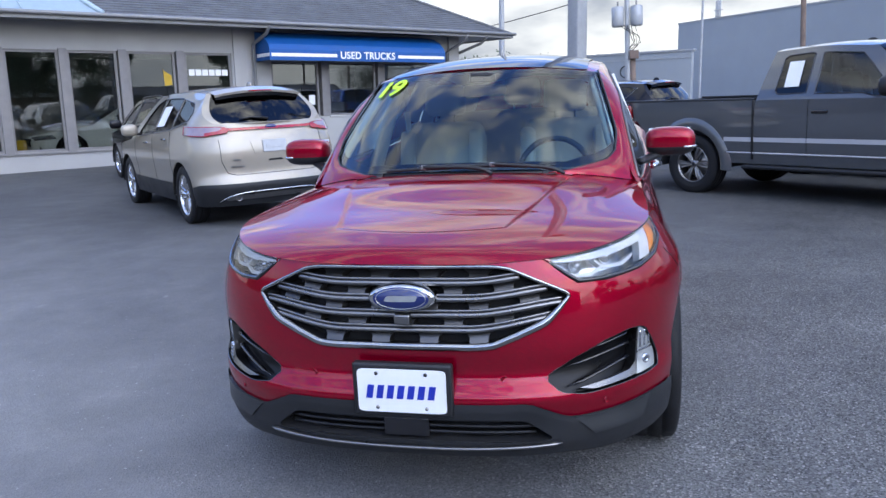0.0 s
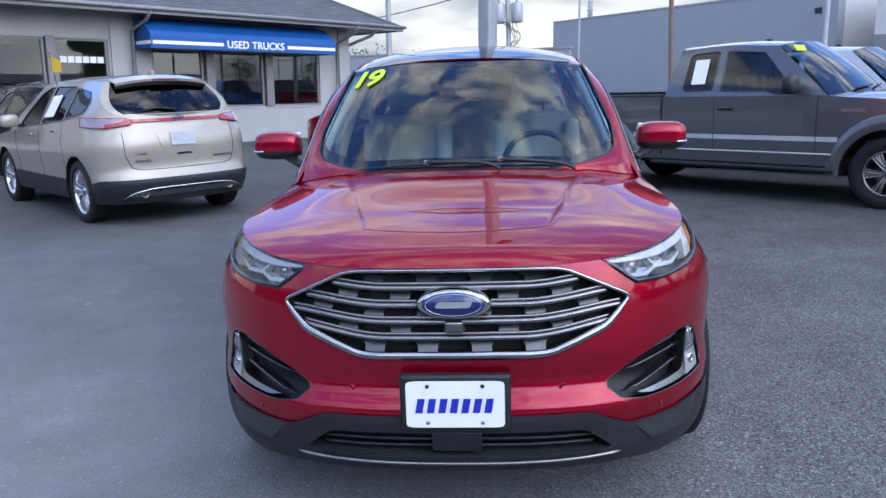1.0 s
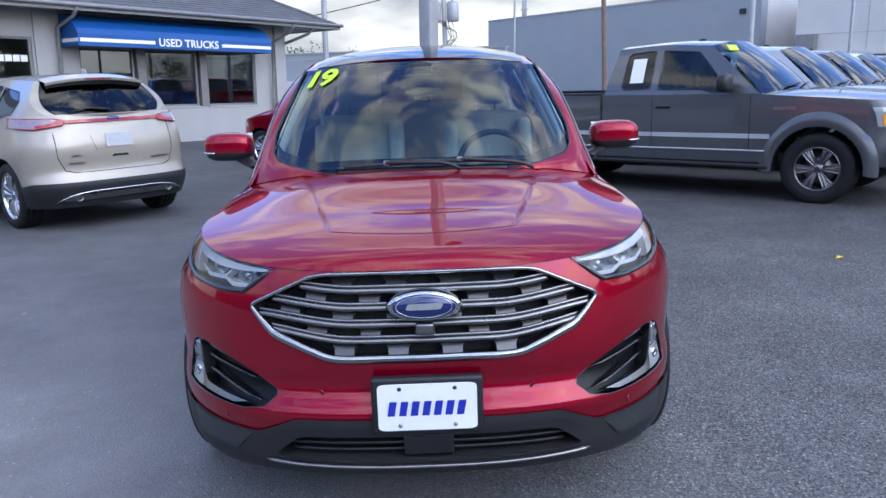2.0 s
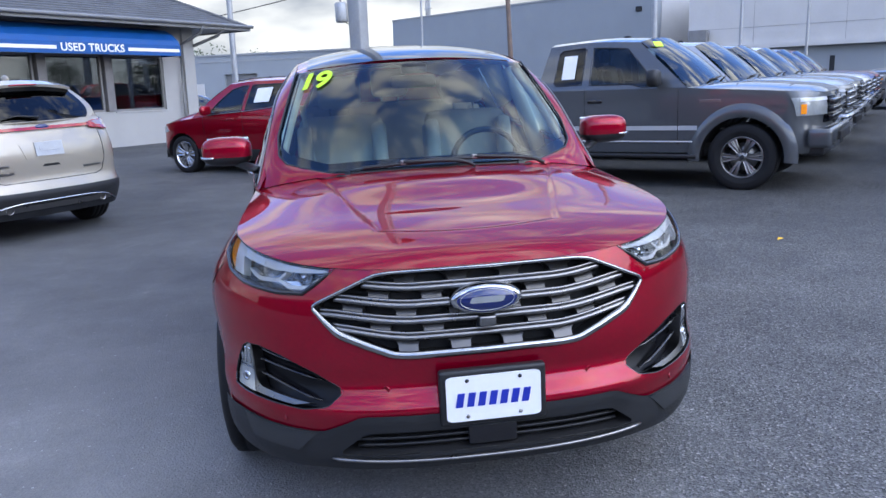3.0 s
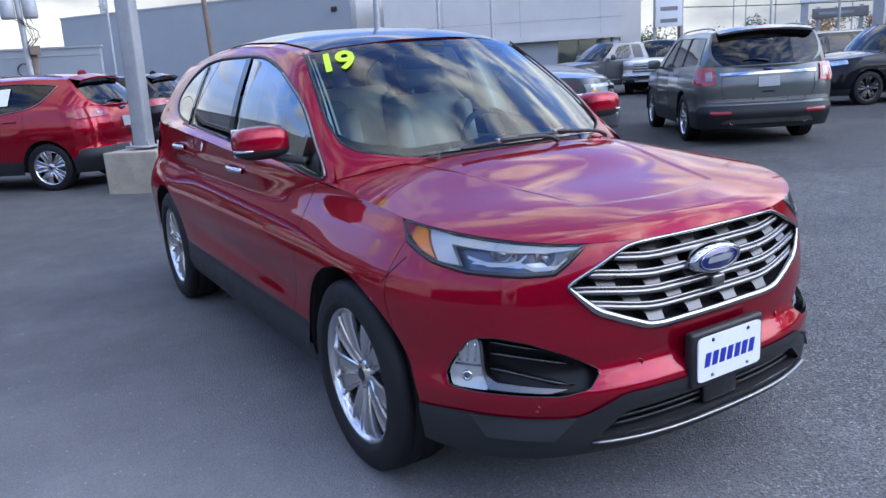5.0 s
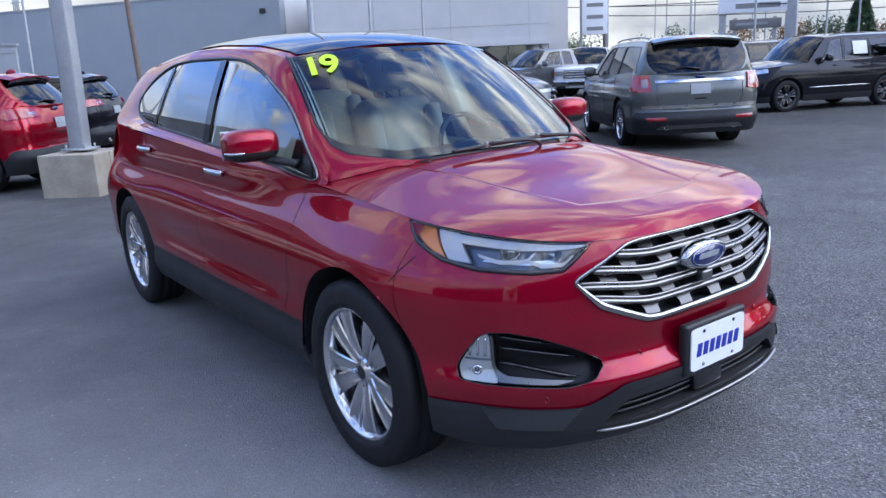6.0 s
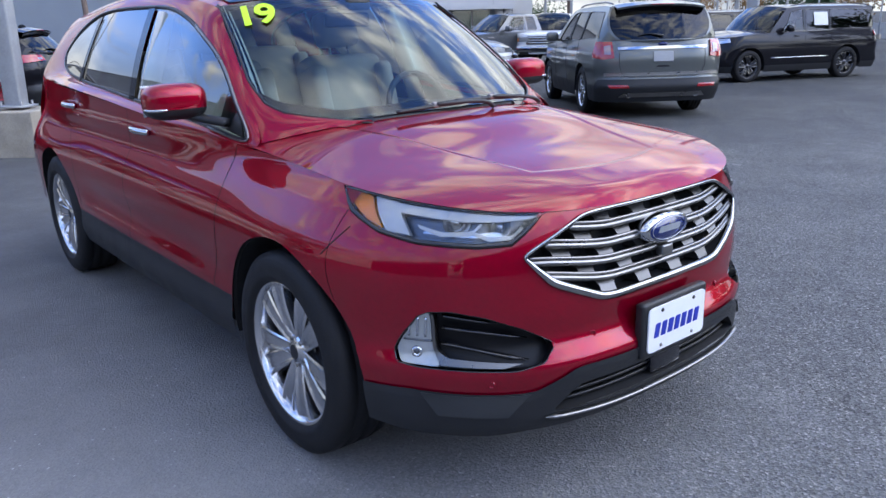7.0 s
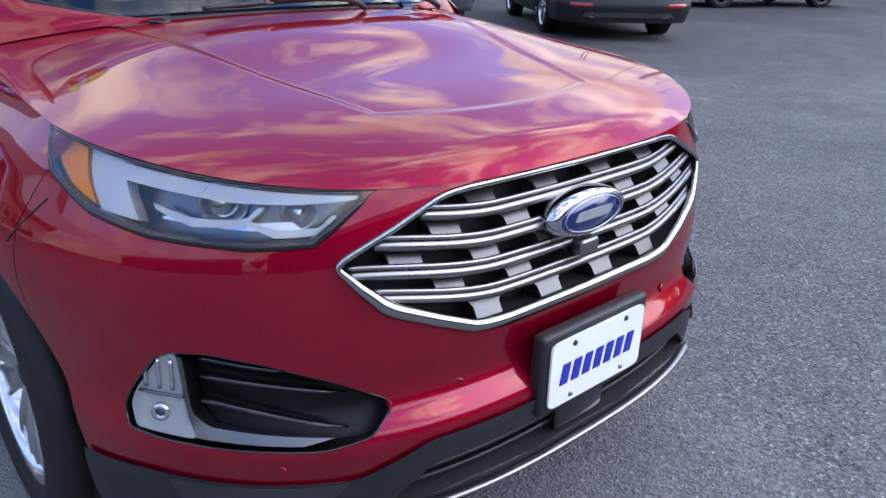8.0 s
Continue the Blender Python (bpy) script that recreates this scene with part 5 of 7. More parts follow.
for i in range(44):
    a, b = i * 0.15, (i + 1) * 0.15 + 0.015
    z0, z1 = EV + 0.03 + PITCH * a, EV + PITCH * b
    verts = [(RX0, -0.95 + a, z0), (RX1 - a, -0.95 + a, z0), (RX1 - b, -0.95 + b, z1), (RX0, -0.95 + b, z1), (RX0, -0.95 + a, z0 - 0.025), (RX1 - a, -0.95 + a, z0 - 0.025)]
    verts += [(RX1 - a, 12 - a, z0), (RX1 - b, 12 - b, z1), (RX1 - a, 12 - a, z0 - 0.025)]
    part("shingle_course", (verts, [(0, 1, 2, 3), (4, 5, 1, 0), (1, 6, 7, 2), (5, 8, 6, 1)]), SHINGLE, shop, "", False)
part("hip_cap", tube([(RX1 - a, -0.95 + a, EV + PITCH * a + 0.03) for a in span(0, 6.4, 12)], 0.06, 6), SHINGLE, shop)
metal = part("metal_roof", ([(RX0 - 4, -1.0, EV + 0.06), (-11.2, -1.0, EV + 0.06), (-12.6, 2.6, EV + 0.06 + PITCH * 3.55), (RX0 - 4, 2.6, EV + 0.06 + PITCH * 3.55)], [(0, 1, 2, 3)]), ROOFM, shop, "blue-grey ribbed metal roof", False)
for x in span(-21.5, -12.9, 21):
    part("roof_rib", tube([(x, -1.0, EV + 0.075), (x, 2.6, EV + 0.075 + PITCH * 3.55)], 0.022, 4), ROOFM, metal)
part("valley_edge", tube([(-11.2, -1.0, EV + 0.08), (-12.6, 2.6, EV + 0.08 + PITCH * 3.55)], 0.07, 6), ROOFM, shop)
# downspouts
for pts in ([(-6.95, -1.03, 3.50), (-6.95, -0.80, 3.30), (-7.05, -0.12, 3.05), (-7.05, -0.10, 0.0)], [(-0.05, -1.03, 3.50), (-0.05, -0.85, 3.28), (-0.28, -0.16, 2.95), (-0.28, -0.16, 0.0)], [(0.85, -1.0, 3.50), (0.80, -0.7, 3.25), (0.30, -0.12, 2.95)]):
    part("downspout", tube([p for q in zip(pts[:-1], pts[1:]) for p in (q[0], tuple(0.5 * (a + b) for a, b in zip(*q)))] + [pts[-1]], 0.05, 8), GUTTER, shop)
# awning
AW0, AW1 = -6.95, -0.90
prof = [(0.0, 3.40), (-0.32, 3.34), (-0.62, 3.20), (-0.84, 3.02), (-0.92, 2.88), (-0.92, 2.58)]
aw = part("awning", join(grid(lambda x, k: (x, *prof[k]), span(AW0, AW1, 18), range(6)), *[([(x, *p) for p in prof] + [(x, 0.0, 2.58)], [tuple(range(7))]) for x in (AW0, AW1)]), BLUECLOTH, shop, "royal blue cloth awning with white stripes", False)
for a, b in ((AW0 + 0.05, -4.85), (-2.72, AW1 - 0.05)):
    part("stripe", slab(a, b, -0.932, -0.924, 2.685, 2.775), PAPER, aw, "", False)
part("side_stripe", slab(AW0 - 0.006, AW0 - 0.002, -0.92, -0.10, 2.685, 2.775), PAPER, aw, "", False)
part("lettering", moved(lettering("USED TRUCKS", 0.285, 0.004, 0, 1.05, 0.006), Matrix.Translation((-3.79, -0.930, 2.735))), PAPER, aw, "white words", False)

# grey block building with the receding side
grey = thing("warehouse", "tall plain blue-grey painted block warehouse", "building", m=level_at(5.3, 66.0, -0.9, -55.2))
WH, WT = 25.6, 7.05
for g in (slab(0, WH, 0, 0.3, -1, WT), slab(WH - 0.3, WH, 0.3, 20, -1, WT), slab(0, 0.3, 0.3, 20, -1, WT), slab(0.3, WH - 0.3, 19.7, 20, -1, WT)):
    part("wall", g, BLOCKWALL, grey, "", False)
part("coping", join(slab(-0.05, WH + 0.05, -0.05, 0.35, WT, WT + 0.1), slab(WH - 0.35, WH + 0.05, 0.35, 20, WT, WT + 0.1)), ZINC, grey, "", False)
part("roof", slab(0.3, WH - 0.3, 0.3, 19.7, WT - 0.4, WT - 0.3), ZINC, grey, "", False)
# light falling on the side wall is put into this paler slab
part("wall_panel", slab(WH, WH + 0.04, 0.6, 19.0, -1, WT - 0.3), PANELW, grey, "panelled side wall, coloured paler for the light on it", False)
part("roof_mast", join(*[tube([(3.0 + 0.16 * k, 1.2, WT - 0.3), (3.0 + 0.16 * k, 1.2, WT + 1.5 + 0.25 * (k % 2))], 0.05, 6) for k in range(4)], tube([(2.8, 1.2, WT + 0.8), (3.7, 1.2, WT + 0.8)], 0.04, 6)), ZINC, grey, "antenna mast on the roof")
part("wall_lamp", slab(WH - 1.4, WH - 1.0, -0.12, 0.0, 5.7, 6.0, 0.02), DASH, grey, "", False)
low = thing("low_warehouse", "long low pale blue-grey warehouse wall", "building", m=level_at(3.3, 44.3, -0.9, 152.5))
for g in (slab(-1.4, 9.2, -0.3, 0, -1, 4.1), slab(9.2, 11.6, -0.3, 0, 2.95, 4.1), slab(11.6, 40, -0.3, 0, -1, 4.1), slab(8, 40, -12, -11.8, -1, 4.1)):
    part("wall", g, BLOCKWALL, low, "", False)
part("coping", slab(-1.5, 40, -0.34, 0.06, 4.1, 4.2), ZINC, low, "", False)
part("loading_door", slab(9.2, 11.6, -0.28, -0.2, -1, 2.95), GUTTER, low, "grey loading door", False)
part("wall_band", slab(-1.4, 40, 0.0, 0.03, 3.72, 3.78), ZINC, low, "", False)
part("white_door", slab(13.2, 14.6, 0.0, 0.04, -1, 2.4), PANELW, low, "", False)
part("cable_coil", moved(tube([(0.32 * math.cos(a), 0, 0.32 * math.sin(a)) for a in span(0, 2 * math.pi, 24)[:-1]], 0.03, 6, True), Matrix.Translation((2.6, 0.05, 3.1))), PLASTIC, low, "black cable coil")

BLIND = surface("pale_blind", (0.55, 0.66, 0.58), 0.7, 0, 0.1, 0.8, 12)
# showroom with overhanging upper storey
show = thing("showroom", "pale panelled car showroom with overhanging upper band", "building", m=level_at(18.5, 43.5, -0.75, math.degrees(math.atan2(-11.0, 12.0))))
part("upper_wall", slab(2.8, 16.8, -0.25, 12, 3.05, 6.9), PANELW, show, "", False)
for k in range(2):
    part("panel_joint", slab(2.8, 16.81, -0.262, -0.25, 4.0 + 2.0 * k, 4.015 + 2.0 * k), GUTTER, show, "", False)
for k in range(3):
    part("upright_joint", slab(6.4 + 4.6 * k, 6.415 + 4.6 * k, -0.262, -0.25, 3.07, 6.9), GUTTER, show, "", False)
part("ledge", slab(2.8, 16.9, -0.45, -0.25, 2.85, 3.10), PANELW, show, "", False)
part("parapet", slab(2.8, 16.9, -0.40, 12, 6.9, 7.05), ZINC, show, "", False)
for g in (slab(2.8, 13.1, 0.0, 0.3, -1, 2.85), slab(13.1, 15.4, 0.0, 0.3, -1, 0.75), slab(15.4, 15.7, 0.3, 12, -1, 2.85)):
    part("lower_wall", g, BLOCKWALL, show, "", False)
part("blind", slab(13.1, 15.4, 0.5, 0.55, 0.8, 2.85), BLIND, show, "pale green blinds behind the glass", False)
for a, b in ((13.15, 14.3), (14.36, 15.38)):
    w = part("window", slab(a, b, 0.1, 0.12, 1.10, 2.83), GLASS_B, show, "tall shop window", False)
    part("window_frame", join(slab(a - 0.03, a + 0.03, 0.05, 0.2, 0.75, 2.85), slab(a, b, 0.05, 0.2, 0.75, 1.10)), FRAMEM, w, "", False)
part("wall_slit", slab(10.3, 10.55, -0.02, 0.0, 1.4, 2.3), DASH, show, "", False)
for x, y in ((16.0, 0.2), (16.5, 0.2), (16.5, 2.4)):
    part("column", slab(x - 0.17, x + 0.17, y - 0.17, y + 0.17, -1, 3.05, 0.02), PANELW, show, "pale square column", False)
part("rooftop_unit", slab(3.0, 4.0, -0.9, -0.3, 3.15, 4.0, 0.03), GUTTER, show, "grey wall-mounted unit", False)
tower = thing("entrance_tower", "white slab tower beside the showroom", "building", m=level_at(33.2, 33.6, -0.8, -42))
part("slab", join(slab(-0.7, 0.5, 0, 0.8, -1, 9), slab(-1.9, -1.4, 0, 0.5, -1, 8)), PANELW, tower, "", False)
part("dark_reveal", slab(-1.4, -0.7, 0.3, 0.5, -1, 8), GUTTER, tower, "", False)


# ---------------------------------------------------------------- other vehicles
class Shell:
    """A lower body as rings of rounded plan: u from 0 to 1 round the +x half of the nose, 1 to 2 down that flank, 2 to 4 round the tail, 4 to 5 up the -x flank, 5 to 6 to the nose."""

    def __init__(self, length, half_width, wide_z, wide_k, nose_z, nose_y, tail_z, tail_y, cf=0.75, cr=0.55):
        self.length, self.w = length, half_width
        self.k, self.n, self.t = spline(wide_z, wide_k), spline(nose_z, nose_y), spline(tail_z, tail_y)
        self.cf, self.cr = cf, cr

    def raw(self, u, z):
        w, f, e = self.w * self.k(z), self.n(z), self.length - self.t(z)
        if u > 5:
            u -= 6
        if u <= 1:
            q = abs(u)
            x = 2 * q - q * q
            return Vector((math.copysign(w * x, u), f + self.cf * (1 - math.sqrt(max(0, 1 - x ** 3))), z))
        if u <= 2 or u >= 4:
            t = u - 1 if u <= 2 else 5 - u
            w *= 1 - 0.010 * (2 * t - 1) ** 2 + 0.010
            return Vector((w if u <= 2 else -w, f + self.cf + (e - self.cr - f - self.cf) * t, z))
        q = abs(3 - u)
        x = 2 * q - q * q
        return Vector((math.copysign(w * x, 3 - u), e - self.cr * (1 - math.sqrt(max(0, 1 - x ** 3.4))), z))

    def at(self, u, z, off=0.0):
        a = self.raw(u, z)
        if off:
            e = 0.004
            d = self.raw(u + e, z) - self.raw(u - e, z)
            n = d.cross(self.raw(u, z + e) - self.raw(u, z - e))
            n.normalize()
            a = a + n * off
        return a

    def u_of(self, y, z, s=1):
        f, e = self.n(z) + self.cf, self.length - self.t(z) - self.cr
        if y < f:
            k = min(1.0, max(0.0, 1 - (y - self.n(z)) / self.cf))
            u = 1 - math.sqrt(max(0.0, 1 - (1 - k * k) ** (1 / 3)))
        elif y > e:
            k = min(1.0, max(0.0, 1 - (self.length - self.t(z) - y) / self.cr))
            u = 3 - (1 - math.sqrt(max(0.0, 1 - (1 - k * k) ** (1 / 3.4))))
        else:
            u = 1 + (y - f) / (e - f)
        return u if s > 0 else 6 - u

    def rear_u(self, x, z):
        w = self.w * self.k(z)
        q = 1 - math.sqrt(max(0, 1 - min(1, abs(x) / w)))
        return 3 - math.copysign(q, x)

    def front_u(self, x, z):
        w = self.w * self.k(z)
        return math.copysign(1 - math.sqrt(max(0, 1 - min(1, abs(x) / w))), x)

    def patch(self, poly, off0, off1, n=16, m=8):
        us, vs = [a for a, _ in poly], [b for _, b in poly]
        top = sheet(lambda u, v: self.at(u, v, off1), span(min(us) - 1e-4, max(us) + 1e-4, n), span(min(vs) - 1e-4, max(vs) + 1e-4, m), keep=poly)
        k = len(poly)
        ring = [self.at(u, v, off0) for u, v in poly] + [self.at(u, v, off1) for u, v in poly]
        return join(top, (ring, [(i, (i + 1) % k, (i + 1) % k + k, i + k) for i in range(k)]))


US = span(0, 1, 20)[:-1] + span(1, 2, 60)[:-1] + span(2, 4, 36)[:-1] + span(4, 5, 60)[:-1] + span(5, 6, 20)


def vehicle(name, label, m, paint, sh, belt, z0, axle, r, arch_r, group="", clad=None, clad_top_z=0.0, clad_rear=0.0, wheel_kw=None, track=None, tyre_w=0.245):
    """Body, arches, wheels and underside of a vehicle."""
    e = thing(name, label, "pickup truck" if "pickup" in name else "car", group, m)
    holes = []
    for yc in axle:
        for s in (1, -1):
            ring = [(yc + arch_r * math.cos(a), r * 0.97 + arch_r * math.sin(a)) for a in span(0, math.pi, 24)] + [(yc - arch_r, z0 - 0.1), (yc + arch_r, z0 - 0.1)]
            holes.append([(sh.u_of(y, z, s), z) for y, z in ring])
    rows = lambda u: span(z0, belt(sh.raw(u, 0.9).y), 30)
    part("body", sheet(sh.at, US, rows, holes), paint, e)
    if clad:
        part("lower_cladding", sheet(lambda u, z: sh.at(u, z, 0.008), US, lambda u: span(z0 - 0.07, clad_top_z + max(0.0, clad_rear - clad_top_z) * ease(u, 2.0, 2.25) * ease(u, 4.0, 3.75), 10), holes), clad, e, "dark lower cladding")
    top_ring = lambda u: sh.at(u, belt(sh.raw(u, 0.9).y))
    part("shoulder", grid(lambda u, k: (top_ring(u).x * (1 - 0.14 * k), top_ring(u).y + (sh.length / 2 - top_ring(u).y) * 0.09 * k, top_ring(u).z + 0.006 * k), [u for u in US if 1.25 <= u <= 4.75], span(0, 1, 3)), paint, e)
    part("underbody", box((sh.w * 1.55, sh.length * 0.90, 0.16), (0, sh.length / 2, z0 + 0.02)), DARK, e, "dark underbody")
    for yc in axle:
        for s in (1, -1):
            part("wheel_well", grid(lambda t, x: (s * x, yc + (arch_r + 0.004) * math.cos(t), r * 0.97 + (arch_r + 0.004) * math.sin(t)), span(-0.05, math.pi + 0.05, 18), span(sh.w * 0.45, sh.w * 0.99, 2)), DARK, e, "dark wheel well")
    wheels(e, track or sh.w * 0.985, axle[0], axle[1], r, tyre_w, **(wheel_kw or {}))
    return e


def hood_panel(e, sh, belt, cowl_y, cowl_z, rise, paint):
    """Bonnet between the nose ring and the cowl."""
    n0 = sh.n(belt(0.3))
    def g(a, t):
        y = n0 + (cowl_y - n0) * t ** 1.6
        z = belt(y)
        k = max(0.0, 1 - (y - sh.n(z)) / sh.cf)
        x = sh.w * sh.k(z) * (1 - k * k) ** (1 / 3) if y < sh.n(z) + sh.cf else sh.w * sh.k(z)
        zc = z + rise * ease(t, 0.0, 0.35) + (cowl_z - z - rise) * ease(t, 0.2, 1.0)
        return (a * x, y - 0.18 * ease(t, 0.6, 1) * (1 - a * a), z + (zc - z) * (1 - abs(a) ** 3))
    return part("hood", grid(g, span(-1, 1, 24), span(0.002, 1, 24)), paint, e)


def cabin(e, paint, sh, belt, spec, side_glass, rear_glass=GLASS_D, front_glass=GLASS_M, rear_half=0.86):
    """Greenhouse: spec = cowl y, z, screen top y, roof z, rear top y, rear bottom y, top half width; side_glass: lists of (y, t) outlines."""
    cy, cz, ty, rz, ry, by, tw = spec
    bw = lambda y: min(sh.w * sh.k(belt(y)), abs(sh.raw(sh.u_of(y, belt(y)), belt(y)).x)) * 0.985
    crown = lambda y: rz - 0.035 * ease(y, ty + 0.6, ty - 0.1) - 0.03 * ease(y, ry - 0.6, ry + 0.1)
    def fore(t):
        return cy + (ty - cy) * t
    def aft(t):
        return by + (ry - by) * t
    def side(y, t, s=1, off=0.0):
        zb, zt = belt(y), crown(y) - 0.06
        z = zb + (zt - zb) * t
        x = bw(y) + (tw - bw(y)) * (t ** 1.15) + off
        return Vector((s * x, y, z))
    def wrap(s):
        def f(k, t):
            return side(fore(t) + (aft(t) - fore(t)) * k, t, s)
        return f
    for s in (1, -1):
        hs = [[((y - fore(t)) / (aft(t) - fore(t)), t) for y, t in q] for q, _ in side_glass]
        part("cabin_side", sheet(lambda k, t: wrap(s)(k, t), span(0, 1, 60), span(0, 1, 26), hs, flip=s < 0), paint, e)
        for q, gm in side_glass:
            ys, ts = [a for a, _ in q], [b for _, b in q]
            g = sheet(lambda y, t: side(y, t, s, -0.004), span(min(ys) - 1e-4, max(ys) + 1e-4, 12), span(min(ts) - 1e-4, max(ts) + 1e-4, 8), keep=q)
            w = part("side_window", g, gm, e)
            w.visible_shadow = False
            part("window_seal", tube([side(y, t, s, 0.002) for y, t in dense(q, 3)], 0.008, 5, True), GLOSSB, w)
    top = lambda a, k: Vector((a * tw, ty + (ry - ty) * k - 0.10 * (1 - a * a) * (1 - 2 * k) * 0.7, crown(ty + (ry - ty) * k) - 0.06 * abs(a) ** 2.2))
    part("roof", grid(top, span(-1, 1, 16), span(0, 1, 16)), paint, e)
    def screen(a, t):
        b = Vector((a * bw(cy) * 0.97, cy - 0.18 * (1 - a * a), cz - (cz - belt(cy)) * abs(a) ** 3))
        return b.lerp(top(a, 0), t) + Vector((0, -0.02, 0.03)) * math.sin(math.pi * t)
    w = part("windscreen", grid(screen, span(-1, 1, 14), span(0, 1, 10)), front_glass, e)
    w.visible_shadow = False
    def back(a, t):
        b = side(aft(t), t)
        return Vector((a * b.x, b.y + (0.12 - 0.05 * t) * (1 - a * a) + 0.02 * math.sin(math.pi * t) * (1 - a * a), b.z + 0.06 * t * (1 - abs(a) ** 2.2)))
    hole = [(-rear_half, 0.025), (rear_half, 0.025), (rear_half + 0.01, 0.95), (-rear_half - 0.01, 0.95)]
    part("tailgate_frame", sheet(back, span(-1, 1, 20), span(0, 1, 14), [dense(hole, 4)], flip=True), paint, e)
    w = part("rear_window", sheet(lambda a, t: back(a, t) + Vector((0, 0.004, 0)), span(-0.98, 0.98, 14), span(0.01, 0.97, 8), keep=dense(hole, 4)), rear_glass, e)
    w.visible_shadow = False
    part("cabin_lining", box((tw * 1.5, (by - cy) * 0.85, 0.05), (0, (cy + by) / 2 + 0.1, belt(cy) - 0.25)), DASH, e)
    seat_y = ty + 0.55
    for x in (-0.38, 0.38):
        seat(e, x, seat_y, belt(seat_y) - 0.36, DASH)
    return side, top, back, screen


def blob_mirrors(e, x, y, z, mat, size=(0.115, 0.06, 0.085)):
    for s in (1, -1):
        h = part("wing_mirror", round_block((s * x, y, z), size, 0.6, -math.pi / 2, math.pi / 2, 20, 10), mat, e)
        part("mirror_arm", tube([(s * (x - 0.05), y, z - 0.05), (s * (x - size[0] - 0.09), y - 0.02, z - 0.07)], 0.022, 6), PLASTIC, h)


def plain_plate(e, at, tilt=0, w=0.305, turn=180):
    p = part("plate", moved(box((w, 0.008, 0.15), (0, 0, 0), 0.003), Matrix.Translation(at) @ pose(0, 0, 0, tilt)), ZINC, e, "pale dealer plate", False)
    part("plate_bar", moved(box((w * 0.7, 0.004, 0.045), (0, 0.006 if turn else -0.006, 0)), Matrix.Translation(at) @ pose(0, 0, 0, tilt)), ZINC, p, "", False)


def exhaust(e, x, y, z):
    part("exhaust_tip", join(moved(lathe([(0.0, 0.038), (0.05, 0.040), (0.05, 0.035), (-0.02, 0.032)], 18, "y"), Matrix.Translation((x, y, z))), moved(lathe([(0.02, 0.0), (0.02, 0.034)], 14, "y"), Matrix.Translation((x, y, z)))), STEEL, e)


def wagon(kind, m, paint, label, group=""):
    """The passenger vehicles of the lot, by body kind."""
    d = dict(
        crossover=dict(l=4.70, w=0.95, axle=(0.97, 3.80), r=0.37, ar=0.43, belt=line([0, 1.0, 1.6, 3.0, 3.9, 4.7], [0.86, 0.98, 1.05, 1.14, 1.20, 1.26]), cowl=(1.30, 1.12, 2.05, 1.70, 4.05, 4.42, 0.60), hood=0.02, clad=0.50),
        compact=dict(l=4.52, w=0.92, axle=(0.93, 3.62), r=0.355, ar=0.41, belt=line([0, 0.95, 1.5, 3.0, 4.5], [0.84, 0.98, 1.04, 1.13, 1.20]), cowl=(1.22, 1.12, 1.98, 1.68, 3.92, 4.30, 0.58), hood=0.02, clad=0.46),
        large=dict(l=5.03, w=1.00, axle=(0.93, 3.79), r=0.385, ar=0.45, belt=line([0, 1.0, 1.6, 3.0, 5.0], [0.90, 1.08, 1.12, 1.15, 1.17]), cowl=(1.40, 1.18, 2.15, 1.76, 4.55, 4.82, 0.73), hood=0.02, clad=0.50),
        full=dict(l=5.33, w=1.01, axle=(0.95, 4.06), r=0.41, ar=0.48, belt=line([0, 0.3, 1.0, 1.6, 3.0, 5.3], [1.06, 1.13, 1.20, 1.22, 1.23, 1.24]), cowl=(1.55, 1.30, 2.15, 1.92, 4.95, 5.20, 0.78), hood=0.03, clad=0.42),
        sedan=dict(l=4.75, w=0.91, axle=(0.95, 3.75), r=0.33, ar=0.385, belt=line([0, 1.0, 1.6, 3.4, 4.75], [0.66, 0.84, 0.92, 0.96, 0.98]), cowl=(1.50, 0.98, 2.25, 1.42, 3.35, 4.10, 0.56), hood=0.02, clad=0.0),
    )[kind]
    L, W = d["l"], d["w"]
    sh = Shell(L, W, [0.2, 0.4, 0.6, 0.75, 0.9, 1.05, 1.25], [0.93, 0.975, 0.988, 1.0, 0.998, 0.978, 0.935], [0.2, 0.4, 0.5, 0.7, 0.9, 1.2], [0.10, 0.04, 0.02, 0.05, 0.09, 0.16], [0.2, 0.42, 0.50, 0.58, 0.80, 1.0, 1.15, 1.3], [0.12, 0.03, 0.015, 0.05, 0.07, 0.09, 0.15, 0.23], 0.62 if kind == "full" else 0.75, dict(large=0.36, full=0.30, crossover=0.44).get(kind, 0.5))
    belt, cl = d["belt"], d["cowl"]
    kw = dict(spokes=10, pair=0.13) if kind != "full" else dict(spokes=10, pair=0.10, face=GLOSSB)
    e = vehicle("suv" if kind != "sedan" else "sedan", label, m, paint, sh, belt, 0.33, d["axle"], d["r"], d["ar"], group, CLAD if d["clad"] else None, d["clad"], (0.53 if kind == "crossover" else 0.60) if kind != "full" else 0.0, kw, W * 0.985)
    hood_panel(e, sh, belt, cl[0], cl[1], d["hood"], paint)
    a, b = cl[2], cl[4]
    q1 = [(cl[0] + 0.42, 0.05), (cl[0] + 0.62, 0.45), (a + 0.10, 0.80), (a + 0.35, 0.88), (a + 0.50, 0.88), (a + 0.48, 0.05)]
    q2 = [(a + 0.56, 0.05), (a + 0.58, 0.88), (a + 1.25, 0.86), (a + 1.30, 0.80), (a + 1.32, 0.05)]
    q3 = [(a + 1.38, 0.08), (a + 1.36, 0.82), (b - 0.18, 0.72), (b - 0.02, 0.45), (b - 0.06, 0.20)]
